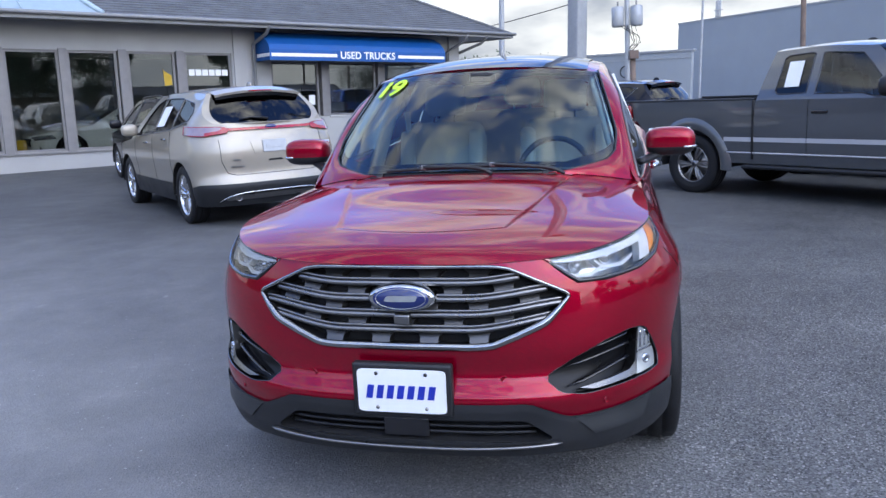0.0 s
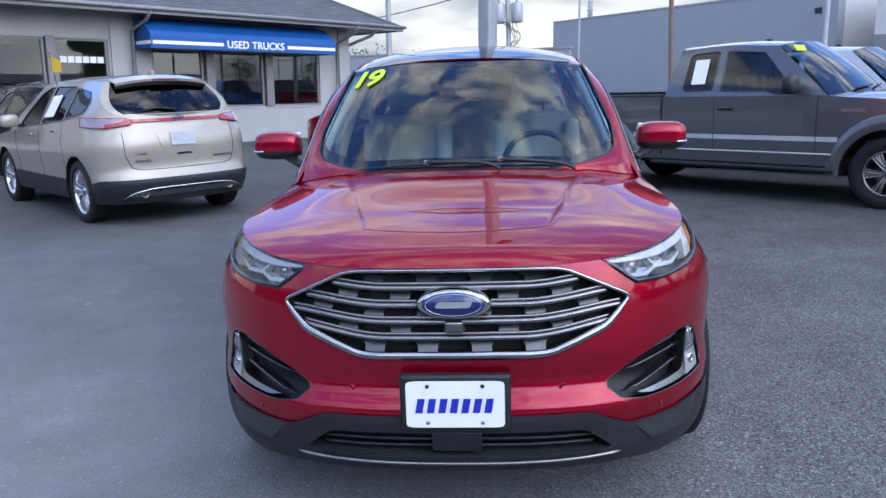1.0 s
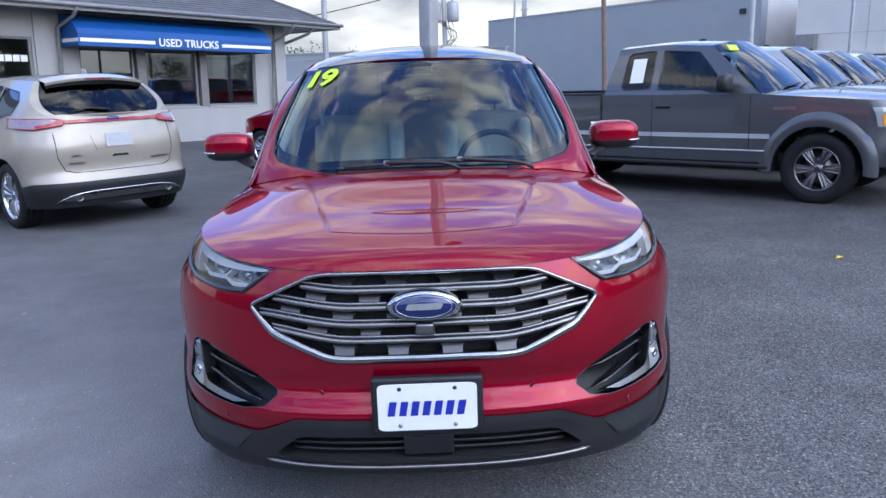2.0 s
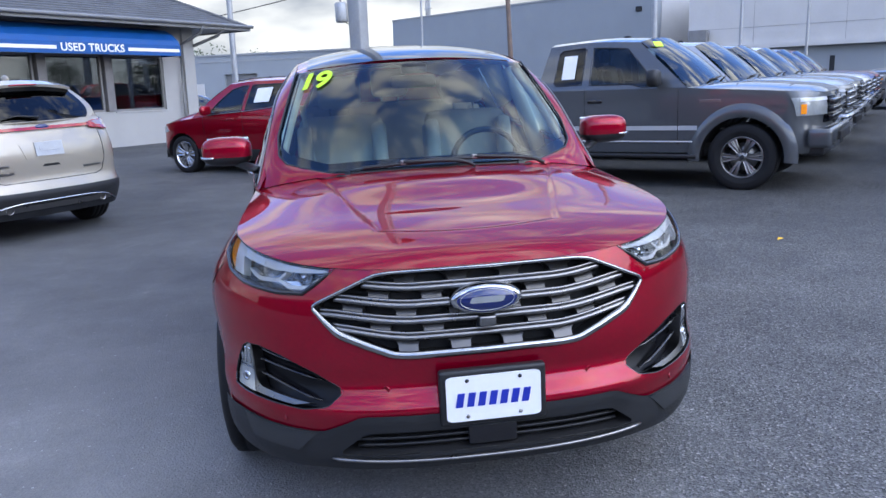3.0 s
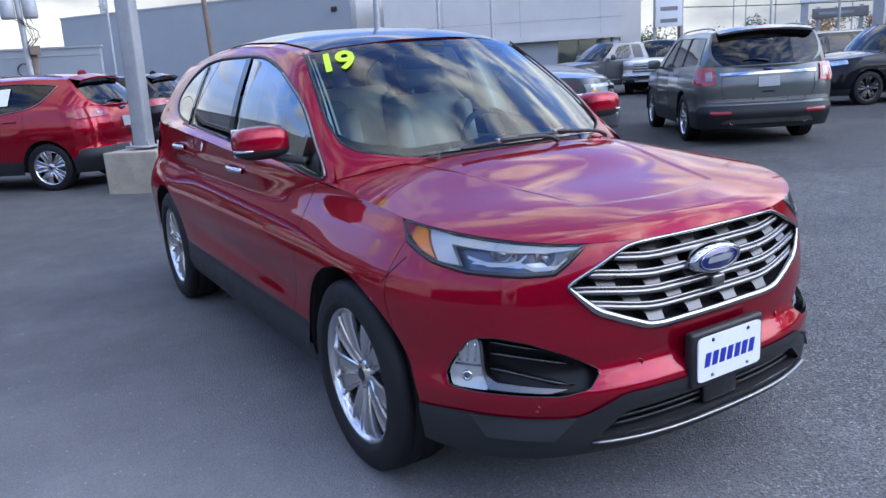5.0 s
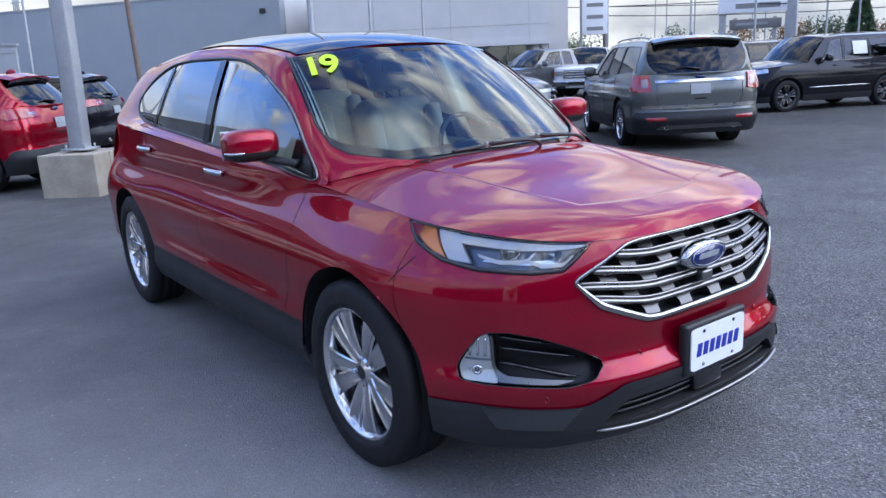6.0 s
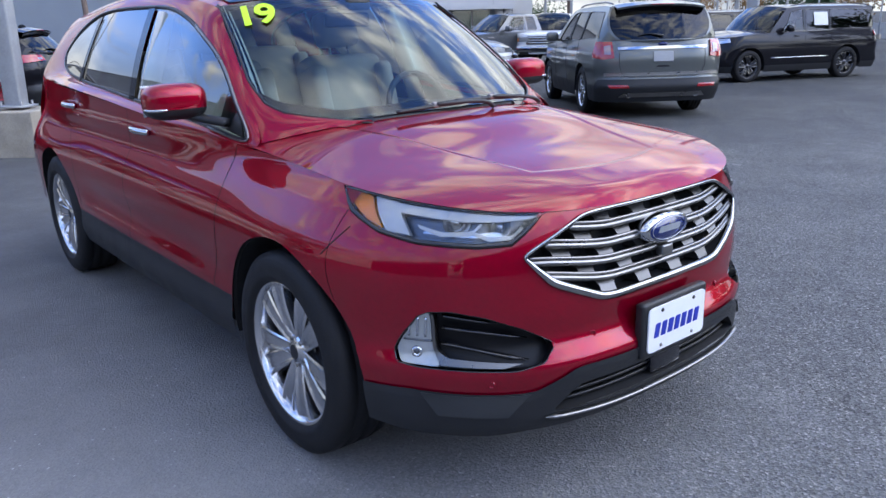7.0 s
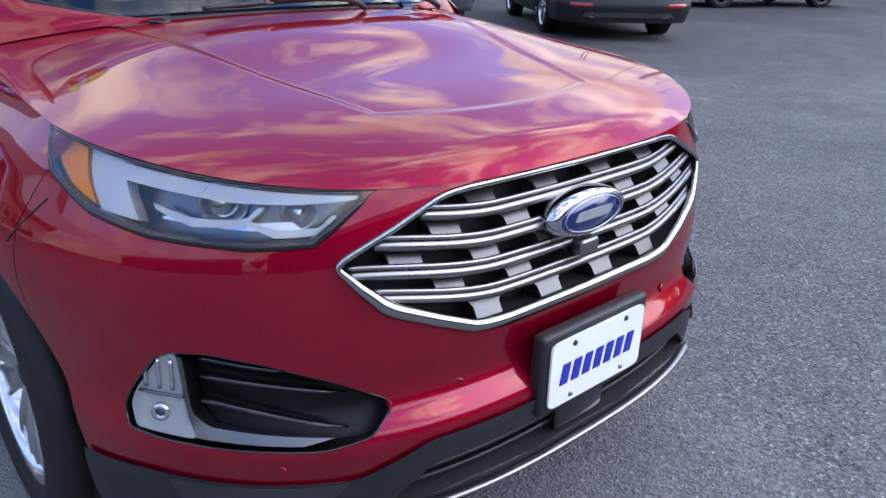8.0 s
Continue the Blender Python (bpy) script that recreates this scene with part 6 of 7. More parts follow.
    if kind == "compact":
        q2 = [(a + 0.56, 0.05), (a + 0.58, 0.88), (a + 1.20, 0.88), (b - 0.14, 0.80), (b - 0.36, 0.30), (a + 1.30, 0.12)]
    if kind in ("large", "full"):
        q3 = [(a + 1.38, 0.06), (a + 1.36, 0.86), (b - 0.12, 0.84), (b - 0.02, 0.50), (b + 0.06, 0.10)]
    glasses = [(q1, GLASS_M), (q2, GLASS_D)] + ([(q3, GLASS_D)] if kind not in ("sedan", "compact") else [])
    side, top, back, screen = cabin(e, paint, sh, belt, cl, glasses, rear_half=0.95 if kind == "large" else 0.88)
    if kind in ("compact", "crossover", "full"):
        for s in (1, -1):
            low_edge = [(q1[0][0] - 0.02, 0.025), (q1[-1][0], 0.025), (q2[0][0], 0.025)] + ([(a + 1.30, 0.095), (b - 0.34, 0.27), (b - 0.11, 0.79)] if kind == "compact" else [(q2[-1][0], 0.025), (q3[0][0], 0.055), (q3[-1][0], q3[-1][1] - 0.04)])
            part("window_trim", tube(catmull([side(y, t, s, 0.006) for y, t in low_edge], 5, False), 0.009, 6), SATIN, e, "bright strip under the windows")
    if kind == "full":
        for s in (1, -1):
            part("door_moulding", tube([sh.at(sh.u_of(y, 0.60, s), 0.60, 0.010) for y in span(1.60, 3.45, 10)], 0.016, 6, False, 0.8), CHROME, e, "chrome strip along the doors")
    blob_mirrors(e, W + 0.10, cl[0] + 0.50, belt(cl[0] + 0.5) + 0.10, paint if kind != "full" else GLOSSB)
    for s in (1, -1):
        for y in (a + 0.25, a + 1.15):
            z = belt(y) - 0.10
            part("handle", tube([sh.at(sh.u_of(y + k, z, s), z, 0.02) for k in span(-0.09, 0.09, 4)], 0.013, 6), paint if kind != "crossover" else CHROME, e)
        for y in (cl[0] + 0.30, a + 0.52, a + 1.36):
            z1 = belt(y) - 0.005
            part("shut_line", tube([sh.at(sh.u_of(y + 0.05 * ease(z, 1.0, 0.5), z, s), z, 0.0) for z in span(0.50, z1, 8)], 0.004, 4), DARK, e)
    # tail
    zb = belt(cl[5])
    seam = [(-0.66, zb - 0.13), (-0.66, 0.80), (-0.60, 0.66), (-0.50, 0.63), (0.50, 0.63), (0.60, 0.66), (0.66, 0.80), (0.66, zb - 0.13)]
    if kind != "sedan":
        part("tailgate_seam", tube([sh.at(sh.rear_u(x, z), z, 0.0005) for x, z in [(a[0] + (b[0] - a[0]) * k / 6, a[1] + (b[1] - a[1]) * k / 6) for a, b in zip(seam[:-1], seam[1:]) for k in range(6)]], 0.0045, 4), DARK, e)
        part("tailgate_grip", sh.patch(dense([(sh.rear_u(x, z), z) for x, z in ((-0.10, 0.775), (0.10, 0.775), (0.08, 0.80), (-0.08, 0.80))], 3), 0.0, 0.004, 6, 3), DARK, e)
    if kind == "crossover":
        for s in (1, -1):
            q = [(0.93, zb - 0.115), (0.93, zb - 0.02), (0.60, zb - 0.04), (0.52, zb - 0.06), (0.55, zb - 0.105), (0.80, zb - 0.14)]
            q = [(sh.rear_u(s * min(x, W * sh.k(z)), z) if x < 0.9 else sh.u_of(4.05, z, s), z) for x, z in q]
            tl = part("tail_lamp", sh.patch(dense(q, 3), 0.0, 0.022, 24, 8), LAMPR, e, "clear and red tail lamp")
            part("lamp_edge", tube([sh.at(u, z, 0.020) for u, z in dense(q, 4)], 0.008, 5, True), TAIL, tl, "dark red lamp edge")
            qq = [(0.78, zb - 0.135), (0.78, zb - 0.105), (0.64, zb - 0.085), (0.58, zb - 0.050), (0.53, zb - 0.055), (0.55, zb - 0.105)]
            part("red_lens", sh.patch(dense([(sh.rear_u(s * x, z), z) for x, z in qq], 3), 0.0, 0.028, 16, 8), TAIL, tl)
        part("light_strip", sh.patch(dense([(sh.rear_u(x, z), z) for x, z in ((-0.60, zb - 0.085), (0.60, zb - 0.085), (0.60, zb - 0.055), (-0.60, zb - 0.055))], 6), 0.0, 0.020, 24, 4), TAIL, e, "dark red strip across the tailgate")
        for x0, x1, z in ((0.40, 0.56, 0.72), (0.44, 0.53, 0.80), (-0.58, -0.36, 0.72)):
            part("badge_bar", sh.patch(dense([(sh.rear_u(x, zz), zz) for x, zz in ((x0, z), (x1, z), (x1, z + 0.022), (x0, z + 0.022))], 2), 0.0, 0.005, 6, 2), SATIN, e, "small grey badge")
        part("bumper_arc", tube([sh.at(sh.rear_u(x, 0.40), 0.43 - 0.10 * abs(x / 0.72) ** 5, 0.022) for x in span(-0.72, 0.72, 24)], 0.011, 6), CHROME, e, "bright strip arching over the exhausts")
        plain_plate(e, sh.at(3.0, 0.985, 0.02) - Vector((0, 0.0, 0.03)), 12)
        part("plate_recess", sh.patch(dense([(sh.rear_u(x, z), z) for x, z in ((-0.26, 0.87), (0.26, 0.87), (0.30, 1.02), (-0.30, 1.02))], 4), 0, 0.006, 12, 6), paint, e)
    else:
        hgt = 0.14 if kind == "compact" else 0.20
        for s in (1, -1):
            x0 = 0.50 if kind == "compact" else 0.70
            q = [(0.95, zb - 0.20 + 0.07), (0.95, zb - 0.02), (x0, zb - 0.04), (x0 - 0.03, zb - hgt), (0.84, zb - hgt - 0.03)]
            if kind == "large":
                q = [(0.95, zb - 0.24), (0.95, zb - 0.01), (0.75, zb - 0.02), (0.73, zb - 0.25), (0.86, zb - 0.27)]
            q = [(sh.rear_u(s * x, z) if x < 0.9 else sh.u_of(L - (0.50 if kind == "compact" else 0.42), z, s), z) for x, z in q]
            tl = part("tail_lamp", sh.patch(dense(q, 3), 0.0, 0.025, 24, 8), TAIL, e, "red tail lamp")
            part("reverse_lens", sh.patch(dense([(sh.rear_u(s * x, z), z) for x, z in (((0.775, zb - 0.20), (0.86, zb - 0.20), (0.86, zb - 0.08), (0.775, zb - 0.07)) if kind == "large" else ((x0 + 0.03, zb - 0.12), (x0 + 0.12, zb - 0.12), (x0 + 0.12, zb - 0.085), (x0 + 0.03, zb - 0.08)))], 3), 0.0, 0.030, 8, 4), LAMPR, tl)
        plain_plate(e, sh.at(3.0, 0.93, 0.012), 8)
        if kind == "large":
            part("chrome_strip", sh.patch(dense([(sh.rear_u(x, z), z) for x, z in ((-0.68, 1.035), (0.68, 1.035), (0.68, 1.075), (-0.68, 1.075))], 6), 0.0, 0.018, 24, 4), CHROME, e, "chrome strip across the tailgate")
            # body-coloured ledge; its sky reflection is put in as satin silver
            part("bumper_strip", sh.patch(dense([(sh.rear_u(x, z), z) for x, z in ((-0.86, 0.650), (0.86, 0.650), (0.86, 0.695), (-0.86, 0.695))], 6), 0.0, 0.045, 24, 4), SATIN, e, "bumper ledge coloured silver for the sky reflected on it")
            for s in (1, -1):
                part("reflector", sh.patch(dense([(sh.rear_u(s * x, z), z) for x, z in ((0.52, 0.475), (0.80, 0.475), (0.82, 0.52), (0.54, 0.515))], 3), 0.0, 0.022, 8, 4), TAIL, e, "red bumper reflector")
    if kind != "sedan":
        sp = lambda a, t: top(a * 0.99, 1.0) + Vector((0, 0.20 * t - 0.02, -0.045 * t + 0.012))
        spoil = part("spoiler", join(grid(sp, span(-0.94, 0.94, 14), span(0, 1, 4)), grid(lambda a, t: sp(a, 1) + Vector((0, -0.008 * t, -0.028 * t)), span(-0.94, 0.94, 14), span(0, 1, 2), True)), paint, e, "roof spoiler")
        part("spoiler_underside", grid(lambda a, t: sp(a, 1) + Vector((0, -0.012 - 0.12 * t, -0.029 - 0.09 * t)), span(-0.92, 0.92, 14), span(0, 1, 3), True), GLOSSB, spoil, "black spoiler underside")
        part("brake_light", tube([sp(a, 1) + Vector((0, 0.004, -0.008)) for a in span(-0.25, 0.25, 6)], 0.009, 6), TAIL, spoil)
        part("rear_wiper", tube([back(0.02, 0.12) + Vector((0, 0.03, 0)), back(0.30, 0.18) + Vector((0, 0.03, 0.0)), back(0.52, 0.14) + Vector((0, 0.03, 0))], [0.03, 0.016, 0.008], 6, False, 0.6), PLASTIC, e)
        fin = top(0.0, 0.92) + Vector((0, 0, 0.0))
        part("antenna_fin", round_block((0, fin.y, fin.z + 0.015), (0.02, 0.08, 0.05), 1.0, -0.3, math.pi / 2, 10, 6), paint, e)
        for x in (-0.52, 0.52):
            exhaust(e, x, L - 0.10, 0.36)
        part("rear_bumper_trim", sh.patch(dense([(sh.rear_u(x, z), z) for x, z in ((-0.66, 0.34), (0.66, 0.34), (0.60, 0.40), (-0.60, 0.40))], 4), 0.0, 0.022, 20, 4), SATIN if kind != "compact" else CLAD, e, "silver skid strip")
        if kind in ("large", "compact", "full"):
            for s in (1, -1):
                part("roof_rail", tube([top(s * 0.90, k) + Vector((0, 0, 0.045 * math.sin(math.pi * k) ** 0.3)) for k in span(0.08, 0.95, 14)], 0.014, 6), SATIN if kind != "full" else GLOSSB, e)
    part("badge", moved(lathe([(0.012, 0.0), (0.010, 0.9), (0.0, 1.0)], 24, "y"), Matrix.Translation(sh.at(3.0, zb - 0.06, 0.016)) @ Matrix.Diagonal((0.075, 1, 0.03, 1))), OVAL, e, "blue oval badge")
    # nose
    for s in (1, -1):
        z = belt(0.35) - 0.05
        q = [(0.50, z - 0.01), (0.86, z + 0.03), (0.90, z - 0.07), (0.62, z - 0.11)]
        hl = part("headlamp", sh.patch(dense([(sh.front_u(s * min(x, W * 0.97), zz), zz) for x, zz in q], 3), 0.0, 0.012, 14, 8), LAMPB, e, "clear headlamp")
        part("lamp_guide", sh.patch(dense([(sh.front_u(s * x, zz), zz) for x, zz in ((0.55, z - 0.02), (0.82, z + 0.012), (0.82, z - 0.012), (0.58, z - 0.045))], 2), 0.0, 0.016, 8, 4), LAMPF, hl)
    gr = [(sh.front_u(x, z), z) for x, z in ((-0.46, belt(0.2) - 0.28), (0.46, belt(0.2) - 0.28), (0.52, belt(0.2) - 0.08), (-0.52, belt(0.2) - 0.08))]
    g = part("grille", sh.patch(dense(gr, 4), 0.0, 0.010, 16, 8), GLOSSB, e, "dark grille")
    for k in range(4):
        z = belt(0.2) - 0.25 + 0.05 * k
        part("grille_bar", tube([sh.at(sh.front_u(x, z), z, 0.018) for x in span(-0.46, 0.46, 12)], 0.010, 6), CHROME, g)
    return e, sh, side, top, back


def pickup(m, paint, label, group="", full=True, stripe=True):
    """Extended-cab pickup, nose at y = 0."""
    L, W = 5.95, 1.01
    r, axle = 0.415, (0.95, 4.65)
    belt = line([0, 0.25, 1.5, 1.7, 6], [1.13, 1.18, 1.255, 1.27, 1.27])
    sh = Shell(L, W, [0.3, 0.5, 0.72, 0.85, 1.0, 1.15, 1.3], [0.95, 0.980, 0.996, 1.0, 1.001, 1.0, 0.994], [0.3, 0.5, 0.62, 0.8, 1.0, 1.2, 1.3], [0.10, 0.02, 0.03, 0.07, 0.06, 0.10, 0.14], [0.3, 0.5, 0.62, 0.75, 1.3], [0.10, 0.02, 0.02, 0.10, 0.10], 0.42, 0.14)
    e = vehicle("pickup", label, m, paint, sh, belt, 0.46, axle, r, 0.50, group, None, 0, 0, dict(spokes=12, pair=0.075, face=SATIN if full else ALLOYD, rim_share=0.60), 0.985, 0.28)
    cowl = (1.62, 1.30, 2.30, 1.95, 3.56, 3.68, 0.75)
    hood_panel(e, sh, belt, cowl[0], cowl[1], 0.05, paint)
    q1 = [(1.98, 0.04), (2.10, 0.25), (2.30, 0.62), (2.45, 0.86), (2.92, 0.88), (2.92, 0.10), (2.35, 0.10), (2.20, -0.02)]
    q1 = [(y, max(t, 0.03)) for y, t in q1]
    q2 = [(3.03, 0.12), (3.02, 0.86), (3.06, 0.89), (3.36, 0.88), (3.41, 0.82), (3.44, 0.18), (3.40, 0.11)]
    side, top, back, screen = cabin(e, paint, sh, belt, cowl, [(q1, GLASS_M), (q2, GLASS_D)])
    # bed
    part("bed_liner", join(box((W * 1.80, 2.05, 0.02), (0, 4.80, 0.80)), box((W * 1.86, 0.05, 0.48), (0, 3.72, 1.02)), *[box((0.03, 2.1, 0.45), (s * W * 0.90, 4.8, 1.02)) for s in (-1, 1)]), PLASTIC, e, "black bed liner")
    for s in (1, -1):
        part("bed_rail", box((0.09, 2.12, 0.035), (s * W * 0.90, 4.80, 1.283), 0.012), PLASTIC, e, "black bed rail cap")
        part("cab_gap", tube([sh.at(sh.u_of(3.70, z, s), z, 0.002) for z in span(0.52, 1.27, 8)], 0.018, 6), DARK, e)
        for y in (1.72, 2.97):
            part("shut_line", tube([sh.at(sh.u_of(y, z, s), z, 0.0) for z in span(0.56, 1.26, 8)], 0.005, 4), DARK, e)
        part("handle", box((0.03, 0.20, 0.045), (s * (W + 0.012), 2.82, 1.12), 0.010), GLOSSB if stripe else paint, e)
        for yc in axle:
            part("arch_flare", grid(lambda a, k: (s * (W - 0.012 + 0.042 * math.sin(math.pi * min(1, 0.25 + 0.75 * k))), yc + (0.495 + 0.150 * k) * math.cos(a), r * 0.97 + (0.495 + 0.200 * k) * math.sin(a)), span(-0.08, math.pi + 0.08, 28), span(0, 1, 8), s < 0), paint, e)
        if stripe:
            for y0, y1 in ((1.48, 1.715), (1.725, 2.965), (2.975, 3.68), (3.72, 4.12)):
                part("side_stripe", sh.patch(dense([(sh.u_of(y, z, s), z) for y, z in ((y0, 0.745), (y1, 0.745), (y1, 0.80), (y0, 0.80))], 4), 0.0, 0.004, 10, 2), STRIPE, e, "pale grey side stripe")
        part("lower_moulding", tube([sh.at(sh.u_of(y, 0.60, s), 0.60, 0.004) for y in span(1.50, 4.10, 12)], 0.012, 6), STRIPE, e)
        part("running_board", box((0.14, 2.35, 0.05), (s * (W - 0.02), 2.65, 0.42), 0.015), PLASTIC, e, "black running board")
        part("tail_lamp", box((0.07, 0.16, 0.30), (s * (W - 0.028), 5.80, 1.08), 0.015), TAIL, e, "red tail lamp")
        # headlamp and nose
        fu = lambda x, z: sh.front_u(s * x, z) + (6 if s < 0 else 0)
        q = [(0.55, 0.90), (0.97, 0.90), (0.99, 1.10), (0.60, 1.10)]
        hl = part("headlamp", sh.patch(dense([(fu(x, z), z) for x, z in q[:1]] + [(sh.u_of(0.36, 0.90, s), 0.90), (sh.u_of(0.42, 1.11, s), 1.11)] + [(fu(x, z), z) for x, z in q[3:]], 4), 0.0, 0.014, 14, 10), LAMPF, e, "clear headlamp with amber corner")
        part("light_bar", sh.patch(dense([(fu(0.58, 1.06), 1.06), (sh.u_of(0.33, 1.06, s), 1.06), (sh.u_of(0.33, 1.10, s), 1.10), (fu(0.60, 1.10), 1.10)], 4), 0.0, 0.020, 14, 4), LAMPW, hl)
        part("amber_corner", sh.patch(dense([(sh.u_of(0.27, 0.92, s), 0.92), (sh.u_of(0.32, 0.92, s), 0.92), (sh.u_of(0.32, 1.03, s), 1.03), (sh.u_of(0.27, 1.03, s), 1.03)], 3), 0.0, 0.022, 6, 6), AMBER, hl)
        part("fender_badge", box((0.008, 0.26, 0.035), (s * (W + 0.004), 1.33, 1.10), 0.003), SATIN, e, "silver fender badge", False)
        part("tow_hook", box((0.05, 0.06, 0.09), (s * 0.45, 0.05, 0.55), 0.015), GLOSSB, e)
    blob_mirrors(e, W + 0.16, 1.98, 1.40, paint if not stripe else PLASTIC, (0.13, 0.075, 0.11))
    g = part("grille", sh.patch(dense([(sh.front_u(x, z), z) for x, z in ((-0.62, 0.80), (0.62, 0.80), (0.60, 1.10), (-0.60, 1.10))], 5), 0.0, 0.012, 20, 10), GLOSSB, e, "black grille")
    for z in (0.86, 0.95, 1.04):
        part("grille_bar", box((1.15, 0.06, 0.055), (0, 0.045, z), 0.015), GLOSSB if stripe else CHROME, g)
    part("front_bumper", moved(box((1.96, 0.26, 0.22), (0, 0.10, 0.64), 0.05, 3), Matrix()), paint if stripe else CHROME, e)
    part("bumper_intake", box((0.85, 0.05, 0.10), (0, -0.035, 0.63), 0.01), DARK, e)
    part("lower_valance", box((1.75, 0.25, 0.12), (0, 0.18, 0.49), 0.03), PLASTIC, e)
    part("rear_bumper", box((1.90, 0.20, 0.20), (0, 5.95, 0.62), 0.04), CHROME, e)
    part("roof_antenna", round_block((0, 2.75, cowl[3] - 0.02), (0.02, 0.07, 0.045), 1.0, -0.3, math.pi / 2, 10, 6), DASH, e)
    for x in (-0.25, 0.30):
        part("wiper", tube([screen(x - 0.25, 0.03) + Vector((0, -0.02, 0.02)), screen(x + 0.25, 0.07) + Vector((0, -0.02, 0.02))], 0.012, 5), PLASTIC, e)
    return e, sh, side, top, back, screen


def heading(dx, dy):
    """Turn in degrees so that a vehicle built with its nose towards -y faces (dx, dy)."""
    return math.degrees(math.atan2(dx, -dy))


def parked(point, local, dx, dy):
    """Pose that puts the local ground point of a vehicle at a place of the lot."""
    t = heading(dx, dy)
    c, s = math.cos(radians(t)), math.sin(radians(t))
    x = point[0] - (c * local[0] - s * local[1])
    y = point[1] - (s * local[0] + c * local[1])
    # the root stands under the nose; it follows the slope of the lot
    pts = [(x, y), (x - s * 4, y + c * 4)]
    z0, z1 = (ground_z(*q) for q in pts)
    return Matrix.Translation((x, y, z0)) @ pose(0, 0, 0, 0, 0, t) @ pose(0, 0, 0, math.degrees(math.atan2(z1 - z0, 4.0)), 0, 0)


tan_suv, t_sh, t_side, t_top, t_back = wagon("crossover", parked((-4.05, 7.10), (0, 3.80), -0.735, 0.678), TAN, "champagne metallic SUV seen from behind, yellow flag on its window")
grey_pickup, f_sh, f_side, f_top, f_back, f_screen = pickup(parked((4.45, 6.50), (-0.985, 0.95), 0.745, -0.667), GREY, "dark grey pickup truck with pale side stripe", "row of parked pickups")
red_suv2, e_sh, e_side, e_top, e_back = wagon("compact", parked((-1.10, 11.05), (0.91, 3.62), -0.78, 0.627), RED2, "small bright red SUV with price sheet in its window")
explorer, x_sh, x_side, x_top, x_back = wagon("large", parked((8.80, 6.72), (0, 3.79), 0.59, 0.807), GREY2, "dark green-grey SUV with chrome strip across its tailgate")
big_suv, b_sh, b_side, b_top, b_back = wagon("full", parked((15.5, 8.45), (0.99, 0.95), -0.93, 0.36), BLACK, "large glossy black SUV with black wheels")
big_suv.scale = (0.93, 0.93, 0.93)


# ---------------------------------------------------------------- poles, signs, trees
def square_pole(name, x, y, z, h, w, label, mat=None, turn=45):
    e = thing(name, label, "lamp post", m=level_at(x, y, z, turn))
    part("shaft", join(box((w, w, h), (0, 0, h / 2), w * 0.12), box((w * 1.7, w * 1.7, 0.03), (0, 0, 0.015))), mat or ZINC, e)
    return e


lamp_post = square_pole("lamp_post", 0.05, 9.85, 0.545, 8.0, 0.215, "grey square steel lamp post on a concrete block", None, 50)
for x, y in ((0.13, 0.13), (-0.13, 0.13), (0.13, -0.13), (-0.13, -0.13)):
    part("anchor_bolt", lathe([(0.0, 0.016), (0.06, 0.016), (0.06, 0.0)], 8, "z"), STEEL, lamp_post).matrix_basis = Matrix.Translation((x, y, 0.02))
part("lamp_head", box((0.5, 0.35, 0.14), (0.4, 0, 7.95), 0.03), GUTTER, lamp_post)
block = part("concrete_block", join(box((0.385, 0.80, 0.60), (-0.20, 0, 0.27), 0.02), box((0.385, 0.80, 0.60), (0.20, 0, 0.27), 0.02), box((0.08, 0.7, 0.5), (0, 0, 0.25))), CONCRETE, None, "", False)
block.matrix_basis = stands(0.05, 9.85, 47)
tagged(block, "weathered two-part concrete base block under the lamp post", "concrete block")

for x, y, h, r in ((-4.2, 30.8, 11, 0.13), (4.8, 41.2, 9, 0.07), (9.65, 21.3, 10, 0.11), (18.0, 31.2, 10, 0.08), (22.6, 33.3, 10, 0.075), (33.0, 20.3, 12, 0.06), (40.0, 29.0, 10, 0.07), (46, 33, 11, 0.06), (50, 30, 9, 0.06), (44, 22.5, 12, 0.07), (52, 40, 8, 0.06), (58, 36, 8, 0.05), (48, 38, 9, 0.05), (38.5, 18.0, 12, 0.05), (56, 22, 10, 0.06)):
    g = ground_z(x, y) - 0.1
    e = thing("lamp_post", "slim grey lamp post far across the lot", "lamp post", "far lamp posts", level_at(x, y, g))
    part("shaft", tube([(0, 0, k * h / 6) for k in range(7)], [r * (1 - 0.05 * k) for k in range(7)], 8), ZINC, e)
    part("base", box((r * 4, r * 4, 0.5), (0, 0, 0.2), 0.03), CONCRETE, e)
    if x > 30:
        part("lamp_head", box((0.7, 0.25, 0.12), (0.25, 0, h), 0.03), GUTTER, e)
wood = thing("utility_pole", "leaning brown wooden pole in front of the warehouse", "utility pole", m=level_at(10.0, 41.6, -0.9) @ pose(0, 0, 0, 0, -2.5, 0))
part("shaft", tube([(0, 0, k * 1.6) for k in range(7)], [0.15 - 0.006 * k for k in range(7)], 10), WOODP, wood)
xf = thing("transformer_pole", "wooden utility pole with two grey transformers and tangled wires", "utility pole", m=level_at(1.2, 43.0, -0.9) @ pose(0, 0, 0, 0, -2.0, 0))
part("shaft", tube([(0, 0, k * 1.8) for k in range(7)], [0.17 - 0.008 * k for k in range(7)], 10), ZINC, xf)
part("lower_shaft", tube([(0.28, 0, 0), (0.28, 0, 3.9)], 0.16, 10), WOODP, xf)
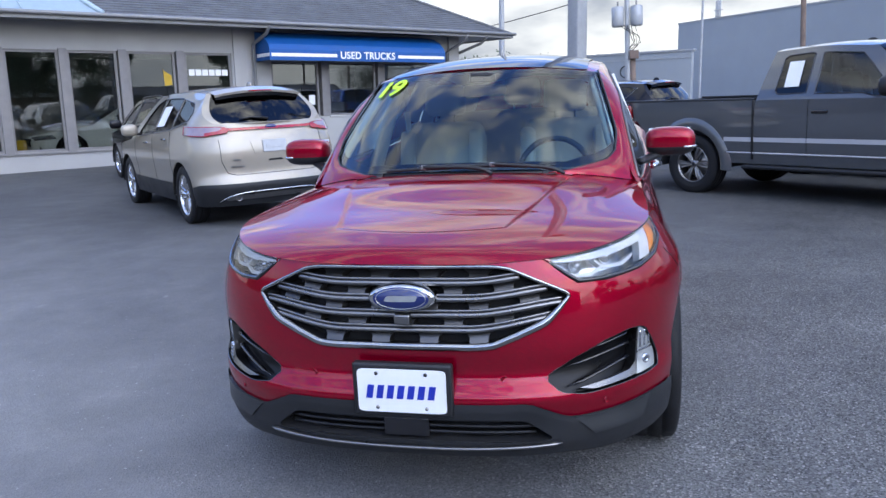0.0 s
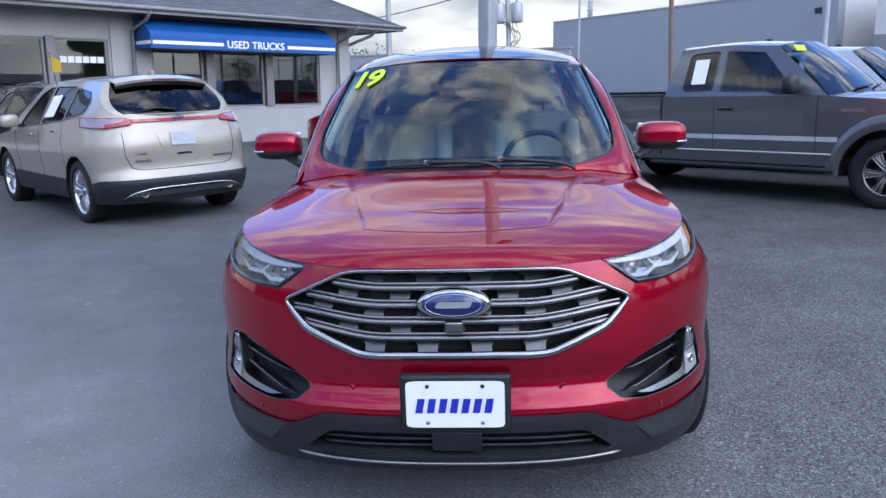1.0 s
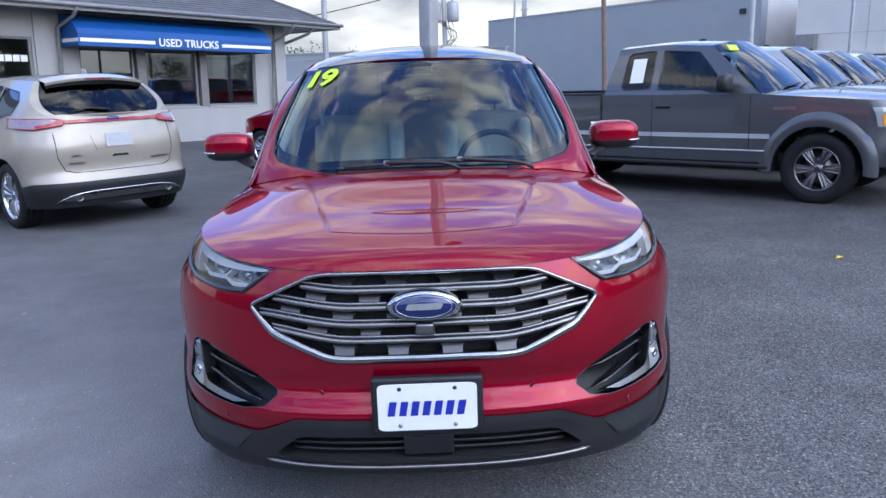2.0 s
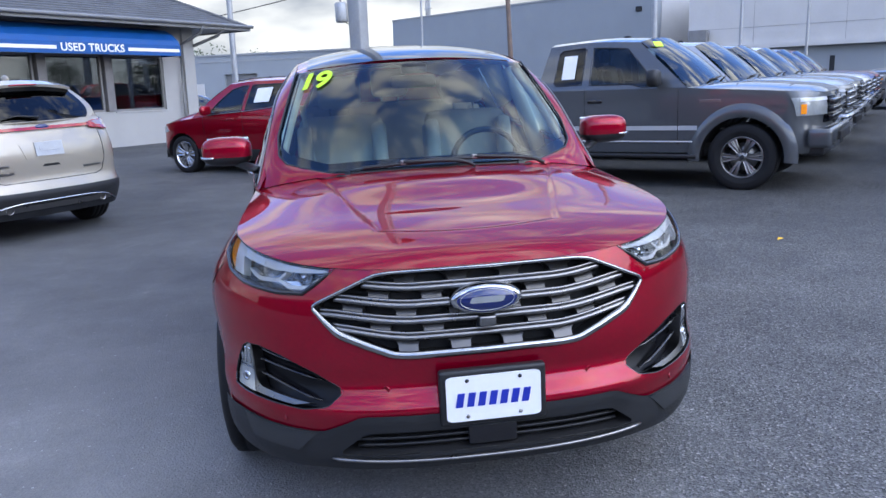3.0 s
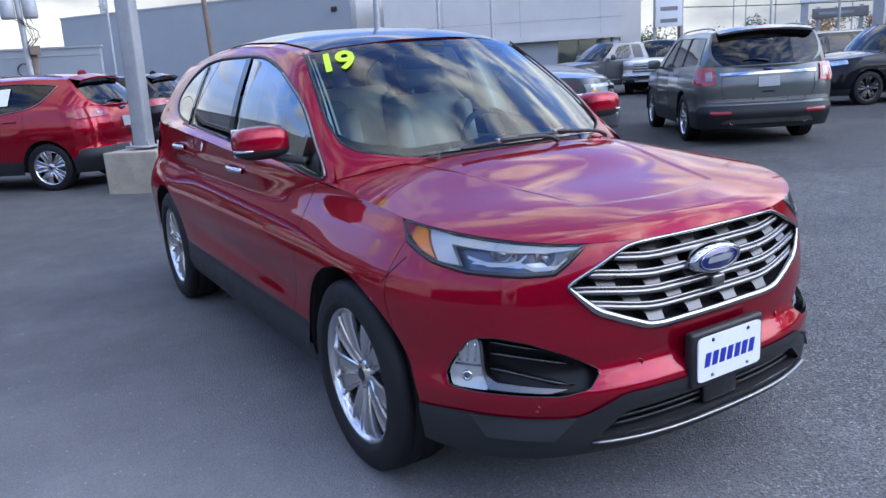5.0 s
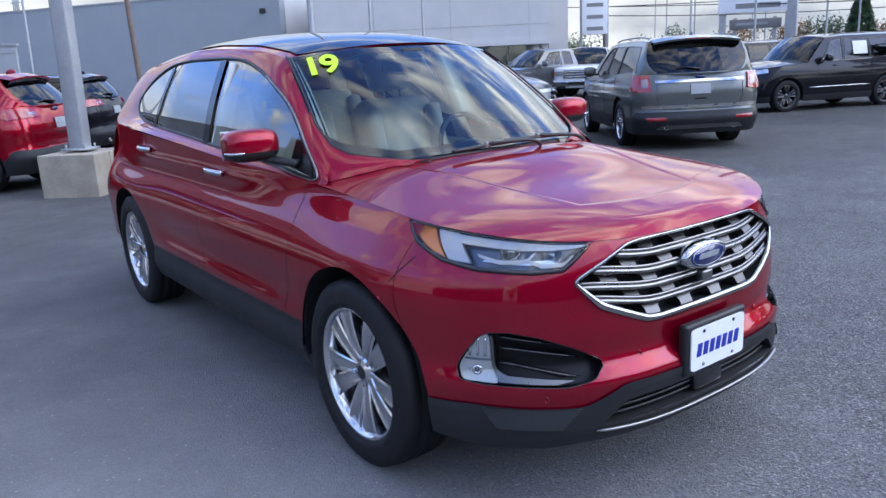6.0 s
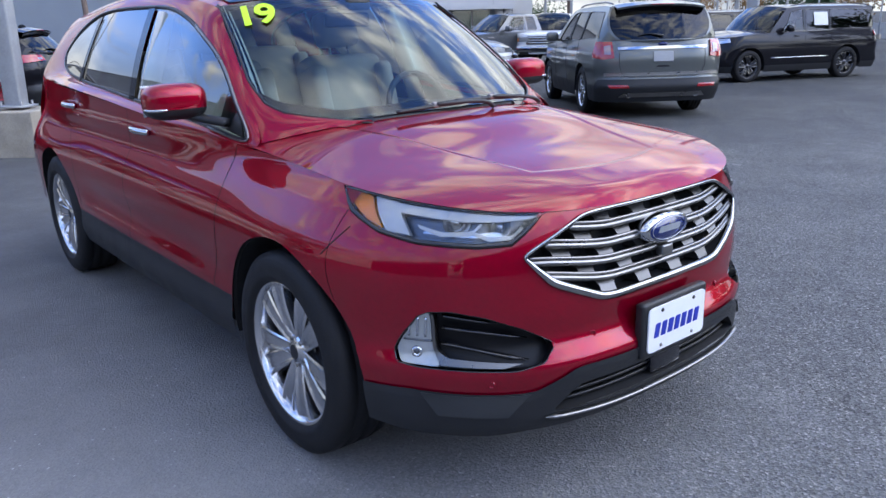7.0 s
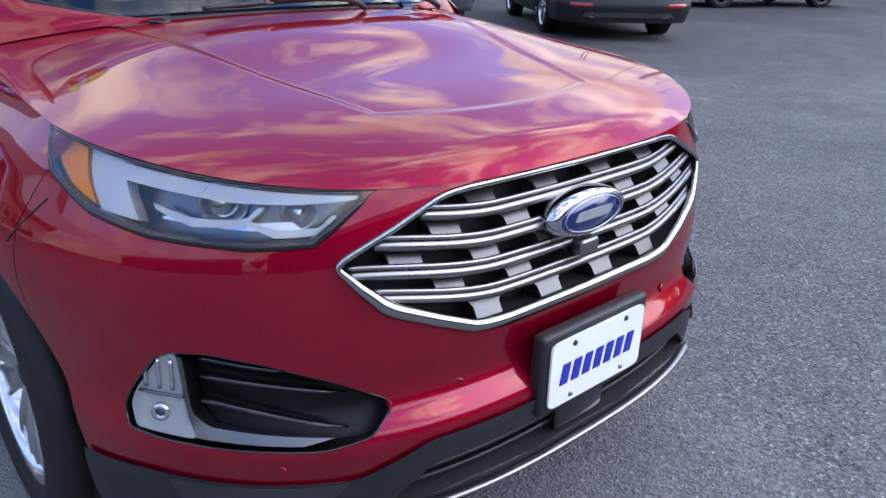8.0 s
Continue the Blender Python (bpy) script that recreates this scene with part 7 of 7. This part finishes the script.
for s in (1, -1):
    part("transformer", moved(lathe([(0.0, 0.0), (0.0, 0.30), (0.08, 0.34), (1.0, 0.34), (1.08, 0.28), (1.12, 0.0)], 20, "z"), Matrix.Translation((s * 0.50, 0, 5.55))), ZINC, xf, "grey transformer can")
    part("bushing", tube([(s * 0.50, 0, 6.6), (s * 0.50, 0, 6.9)], 0.05, 8), GUTTER, xf)
part("cross_arm", box((1.7, 0.12, 0.12), (0, 0, 7.4), 0.02), WOODP, xf)
for k in range(5):
    part("wire", tube([(0.2 * k - 0.4, -0.2, 5.6), (0.45 + 0.25 * math.sin(k * 2.0), -0.25, 5.0 - 0.1 * k), (0.50 + 0.1 * k * math.cos(k), -0.2, 4.5), (0.1, -0.18, 4.0 + 0.1 * k)], 0.022, 5), PLASTIC, xf)
part("meter_box", box((0.5, 0.35, 0.45), (0.35, -0.2, 4.0), 0.03), WOODP, xf)
# sagging lines far off
lines = thing("overhead_wires", "thin dark overhead lines far beyond the lot", "wire")
for k, (p, q, sag) in enumerate((((38, 34, 4.2), (70, 8, 5.6), 0.8), ((38, 35, 3.7), (72, 10, 4.6), 0.8), ((40, 40, 4.6), (75, 14, 6.8), 0.9), ((36, 22, 3.4), (62, 4, 5.0), 0.6), ((-30, 66, 6.0), (2, 43, 7.0), 1.2))):
    part("wire", tube([Vector(p).lerp(Vector(q), t) - Vector((0, 0, 4 * sag * t * (1 - t))) for t in span(0, 1, 12)], 0.03, 5), PLASTIC, lines)
for x, y in ((70, 8.3), (38.2, 34.4), (62, 4.2)):
    pl = thing("utility_pole", "distant wooden utility pole carrying wires", "utility pole", "far utility poles", level_at(x, y, -1.0))
    part("shaft", tube([(0, 0, 0), (0, 0, 8)], 0.13, 8), WOODP, pl)
    part("cross_arm", box((2.2, 0.12, 0.12), (0, 0, 6.6), 0.02), WOODP, pl)


def big_sign(x, y, turn, w, z0, z1, posts, mats, label, bars):
    e = thing("pylon_sign", label, "sign", m=level_at(x, y, ground_z(x, y) - 0.1, turn))
    for k, (px, pr) in enumerate(posts):
        part("post", box((pr, pr, z1 + 0.2), (px, 0.2, z1 / 2), 0.03), ZINC, e)
    board = part("board", box((w, 0.25, z1 - z0), (0, 0, (z0 + z1) / 2), 0.03), mats[0], e)
    for bx, bz, bw, bh in bars:
        part("writing_bar", box((bw, 0.02, bh), (bx, -0.135, bz), 0.004), mats[1], board, "", False)
    return e


big_sign(36.4, 22.3, -52, 3.9, 3.55, 4.9, ((-1.7, 0.35), (1.6, 0.35)), (PLATE_W, GUTTER), "white pylon sign with grey bars on steel posts", ((0, 4.45, 3.0, 0.4), (0, 3.9, 2.2, 0.25)))
big_sign(36.9, 22.7, -52, 2.6, 2.75, 3.25, ((-1.0, 0.2), (1.0, 0.2)), (GUTTER, ZINC), "grey sign board low between steel posts", ((-0.2, 3.0, 1.6, 0.14),))
square_pole("lamp_post", 31.2, 17.4, -0.6, 9, 0.42, "thick grey steel post of a sign", None, 20)
big_sign(34.9, 32.3, -40, 1.55, 3.05, 6.6, ((-0.8, 0.16), (0.8, 0.16)), (PLATE_W, GUTTER), "white and red stacked brand sign on posts", ((0, 3.4, 1.0, 0.22), (0, 4.1, 1.0, 0.22), (0, 4.8, 1.0, 0.22)))


LEAF = surface("leaf_green", (0.045, 0.075, 0.03), 0.7, 0, 0.5, 1.5, 20)
LEAF_D = surface("cedar_green", (0.03, 0.065, 0.024), 0.75, 0, 0.5, 2.0, 20)
LEAF_O = surface("autumn_leaf", (0.20, 0.11, 0.035), 0.7, 0, 0.5, 1.2, 20)
BARK = surface("bark", (0.10, 0.075, 0.055), 0.9, 0, 0.3)
rng = random.Random(7)


def tree(x, y, h, w, mat, label, cone=False, n=900, name="tree", size=0.22):
    e = thing(name, label, "tree", "", level_at(x, y, ground_z(x, y) - 0.3))
    limbs = [tube([(0, 0, 0), (0.05, 0, h * 0.3), (0, 0.05, h * 0.75)], [0.045 * h * 0.5, 0.03 * h * 0.5, 0.05], 8)]
    for k in range(7):
        a = k * 2.4
        z = h * (0.25 + 0.07 * k)
        limbs.append(tube([(0, 0, z), (0.25 * w * math.cos(a), 0.25 * w * math.sin(a), z + h * 0.14)], [0.05, 0.02], 6))
    part("trunk", join(*limbs), BARK, e)
    v, f = [], []
    clumps = [(rng.uniform(-0.35, 0.35) * w, rng.uniform(-0.35, 0.35) * w, h * rng.uniform(0.35, 0.9), w * rng.uniform(0.16, 0.3)) for _ in range(14)]
    for _ in range(n):
        if cone:
            t = rng.random() ** 0.8
            r = 0.5 * w * (1 - t) ** 0.55 * min(1, 0.5 + t * 4) * math.sqrt(rng.uniform(0.35, 1.0)) * rng.uniform(0.85, 1.12)
            a = rng.uniform(0, 6.283)
            c = Vector((r * math.cos(a), r * math.sin(a), h * (0.05 + 0.95 * t)))
        else:
            q = clumps[rng.randrange(14)]
            d = Vector((rng.gauss(0, 1), rng.gauss(0, 1), rng.gauss(0, 0.8)))
            c = Vector(q[:3]) + d.normalized() * q[3] * rng.uniform(0.4, 1.0)
        s = size * rng.uniform(0.5, 1.2)
        u = Vector((rng.gauss(0, 1), rng.gauss(0, 1), rng.gauss(0, 1))).normalized()
        p = u.orthogonal().normalized()
        b = len(v)
        v += [c - u * s, c + p * s * 0.5, c + u * s, c - p * s * 0.5 + u.cross(p) * s * 0.3]
        f.append((b, b + 1, b + 2, b + 3))
    part("crown", (v, f), mat, e, "", False)
    return e


tree(51.9, 24.3, 5.3, 2.6, LEAF_D, "tall dark green columnar cedar beyond the lot", True, 6000, size=0.15)
for k, (x, y, h, w, m) in enumerate(((62.5, 36.0, 3.9, 5.0, LEAF_O), (60.8, 39.5, 3.7, 5.0, LEAF_O), (64, 32.5, 3.8, 5.5, LEAF), (66, 28.5, 3.6, 5.0, LEAF_O), (58, 45, 3.6, 5, LEAF), (54, 52, 3.8, 6, LEAF), (-13, 74, 4.7, 7, LEAF), (-5, 76, 4.5, 6, LEAF), (-21, 72, 5.0, 7, LEAF_O), (70, 20, 4.5, 6, LEAF), (74, 10, 5, 7, LEAF))):
    tree(x, y, h + 0.6, w, m, "distant tree with autumn leaves behind the lot" if m is LEAF_O else "distant green tree behind the lot", False, 2200, size=0.15)
# row of trees behind the viewer, seen in paint and glass
for k in range(12):
    tree(-34 + 6.1 * k + rng.uniform(-1, 1), -34 + rng.uniform(-3, 3), 7 + rng.uniform(-1.5, 1.5), 6.5, LEAF, "green tree along the road behind the lot", False, 5000, size=0.15)
# trees and low buildings beside and behind the viewer, seen only in glass and paint
for x, y, h in ((27, -9, 8.5), (31, -5, 7.5), (38, 4, 8), (33, -14, 7)):
    tree(x, y, h, 5.5, LEAF_D, "dark green tree across the road", False, 5000, size=0.15)
BRICKD = surface("dark_brick", (0.10, 0.07, 0.055), 0.85, 0, 0.25, 1.5, 40, 0.4)
for x, y, w, h, turn in ((36, -1, 26, 2.9, 72), (2, -19, 34, 5.0, 4), (-30, -9, 22, 4.8, -60)):
    b = thing("brick_building", "low dark brick building across the road with a grey roof", "building", m=level_at(x, y, ground_z(x, y) - 0.2, turn))
    part("wall", slab(-w / 2, w / 2, -4, 4, 0, h * 0.72), BRICKD, b, "", False)
    part("roof", prism([(-4.6, h * 0.72), (4.6, h * 0.72), (0, h)], w + 0.8, pose(0, 0, 0, 0, 0, 90), 1), SHINGLE, b, "grey pitched roof", False)
hedge = thing("far_fence", "long low grey fence at the edge of the lot", "fence")
for k in range(10):
    p = Vector((46 + 2.2 * k, 44 - 4.2 * k, -1.2))
    part("fence_panel", moved(box((4.7, 0.08, 1.7), (0, 0, 0.85)), Matrix.Translation(p) @ LEVEL @ pose(0, 0, 0, 0, 0, -62)), ZINC, hedge, "", False)

# ---------------------------------------------------------------- the other parked vehicles
ROW = Vector((0.63, 0.777, 0))
for k, (pm, lb) in enumerate(((SILVER, "silver pickup truck parked in the row"), (GREY, "dark pickup truck parked in the row"), (WHITE, "white pickup truck parked in the row"), (BLUE, "bright blue pickup truck parked in the row"), (RED2, "red pickup truck parked in the row"))):
    q = Vector((4.45, 6.50, 0)) + ROW * 2.95 * (k + 1)
    pickup(parked((q.x, q.y), (-0.985, 0.95), 0.745, -0.667), pm, lb, "row of parked pickups", False, k == 1)
pickup(parked((18.6, 20.9), (0, 2.0), -0.95, 0.15), GREY, "older dark grey pickup truck across the lot", "", False, False)
pickup(parked((19.4, 18.9), (0, 0.3), -0.80, -0.60), WHITE, "white pickup truck facing the lot", "", False, False)
wagon("compact", parked((1.35, 15.95), (0, 3.62), -0.78, 0.627), BLACK, "small black SUV parked beside the red one")
wagon("sedan", parked((-5.6, 28.6), (0, 2.2), 0.55, -0.83), SILVER, "pale silver sedan beside the shop")
wagon("compact", parked((-7.60, 11.46), (0, 3.0), -0.735, 0.678), BLACK, "dark blue-black SUV near the shop windows")
wagon("large", parked((17.1, 12.2), (0.99, 0.95), -0.93, 0.36), BLACK, "black SUV in the far row")
wagon("large", parked((18.6, 16.0), (0.99, 0.95), -0.93, 0.36), BLACK, "black SUV in the far row")
ind = wagon("sedan", shop.matrix_basis @ pose(-12.85, 1.30, 0.052, 0, 0, -88), WHITE, "white sports coupe inside the shop window")
sg = thing("floor_sign", "yellow plastic floor sign inside the shop", "sign", m=shop.matrix_basis @ pose(-13.0, 0.75, 0.05))
part("board", join(moved(box((0.28, 0.02, 0.6), (0, 0, 0.3), 0.008), pose(0, -0.1, 0, -10)), moved(box((0.28, 0.02, 0.6), (0, 0, 0.3), 0.008), pose(0, 0.1, 0, 10))), YELLOW, sg, "", False)

# flag, price sheets, roof box light
def on_side(e, fn, y, t, s, w, h, name, mat, label):
    c = fn(y, t, s, 0.012)
    up = (fn(y, t + 0.05, s, 0.012) - fn(y, t - 0.05, s, 0.012)).normalized()
    fw = (fn(y + 0.05, t, s, 0.012) - fn(y - 0.05, t, s, 0.012)).normalized()
    v = [c - fw * w / 2 - up * h / 2, c + fw * w / 2 - up * h / 2, c + fw * w / 2 + up * h / 2, c - fw * w / 2 + up * h / 2]
    n = fw.cross(up).normalized() * 0.002
    part(name, (v + [p + n for p in v], [(0, 1, 2, 3), (7, 6, 5, 4)]), mat, e, label, False)


on_side(tan_suv, t_side, 2.85, 0.42, 1, 0.34, 0.30, "price_sheet", PAPER, "white price sheet in the window")
on_side(red_suv2, e_side, 2.90, 0.52, 1, 0.36, 0.28, "price_sheet", PAPER, "white price sheet in the window")
on_side(grey_pickup, f_side, 3.23, 0.50, -1, 0.19, 0.33, "price_sheet", PAPER, "white price sheet in the rear window")
on_side(big_suv, b_side, 3.2, 0.5, 1, 0.45, 0.34, "price_sheet", PAPER, "white price sheet in the window")
fl = t_side(2.62, 0.90, 1, 0.02)
stick = part("flag_stick", tube([fl, fl + Vector((0.05, 0.0, 0.42))], 0.006, 5), PLASTIC, tan_suv, "window flag stick")
part("flag", grid(lambda a, b: fl + Vector((0.045 + 0.02 * math.sin(a * 5), 0.02 + 0.30 * a, 0.41 - 0.24 * b - 0.12 * a * (1 - b))), span(0, 1, 10), span(0, 1, 5)), YELLOW, stick, "yellow cloth flag")
c = f_screen(-0.72, 0.85) + Vector((0, -0.02, 0.012))
part("year_mark", moved(box((0.20, 0.004, 0.08)), Matrix.Translation(c) @ pose(0, 0, 0, -35, 0, -12)), NEON, grey_pickup, "neon marks on the windscreen", False)
# fallen leaf
lf = part("fallen_leaf", ([(0, 0, 0.004), (0.05, 0.02, 0.018), (0.10, 0, 0.006), (0.05, -0.03, 0.012)], [(0, 1, 2, 3)]), YELLOW, None, "", False)
lf.matrix_basis = stands(3.27, 3.75, 30)
tagged(lf, "small dry orange leaf lying on the asphalt", "leaf")
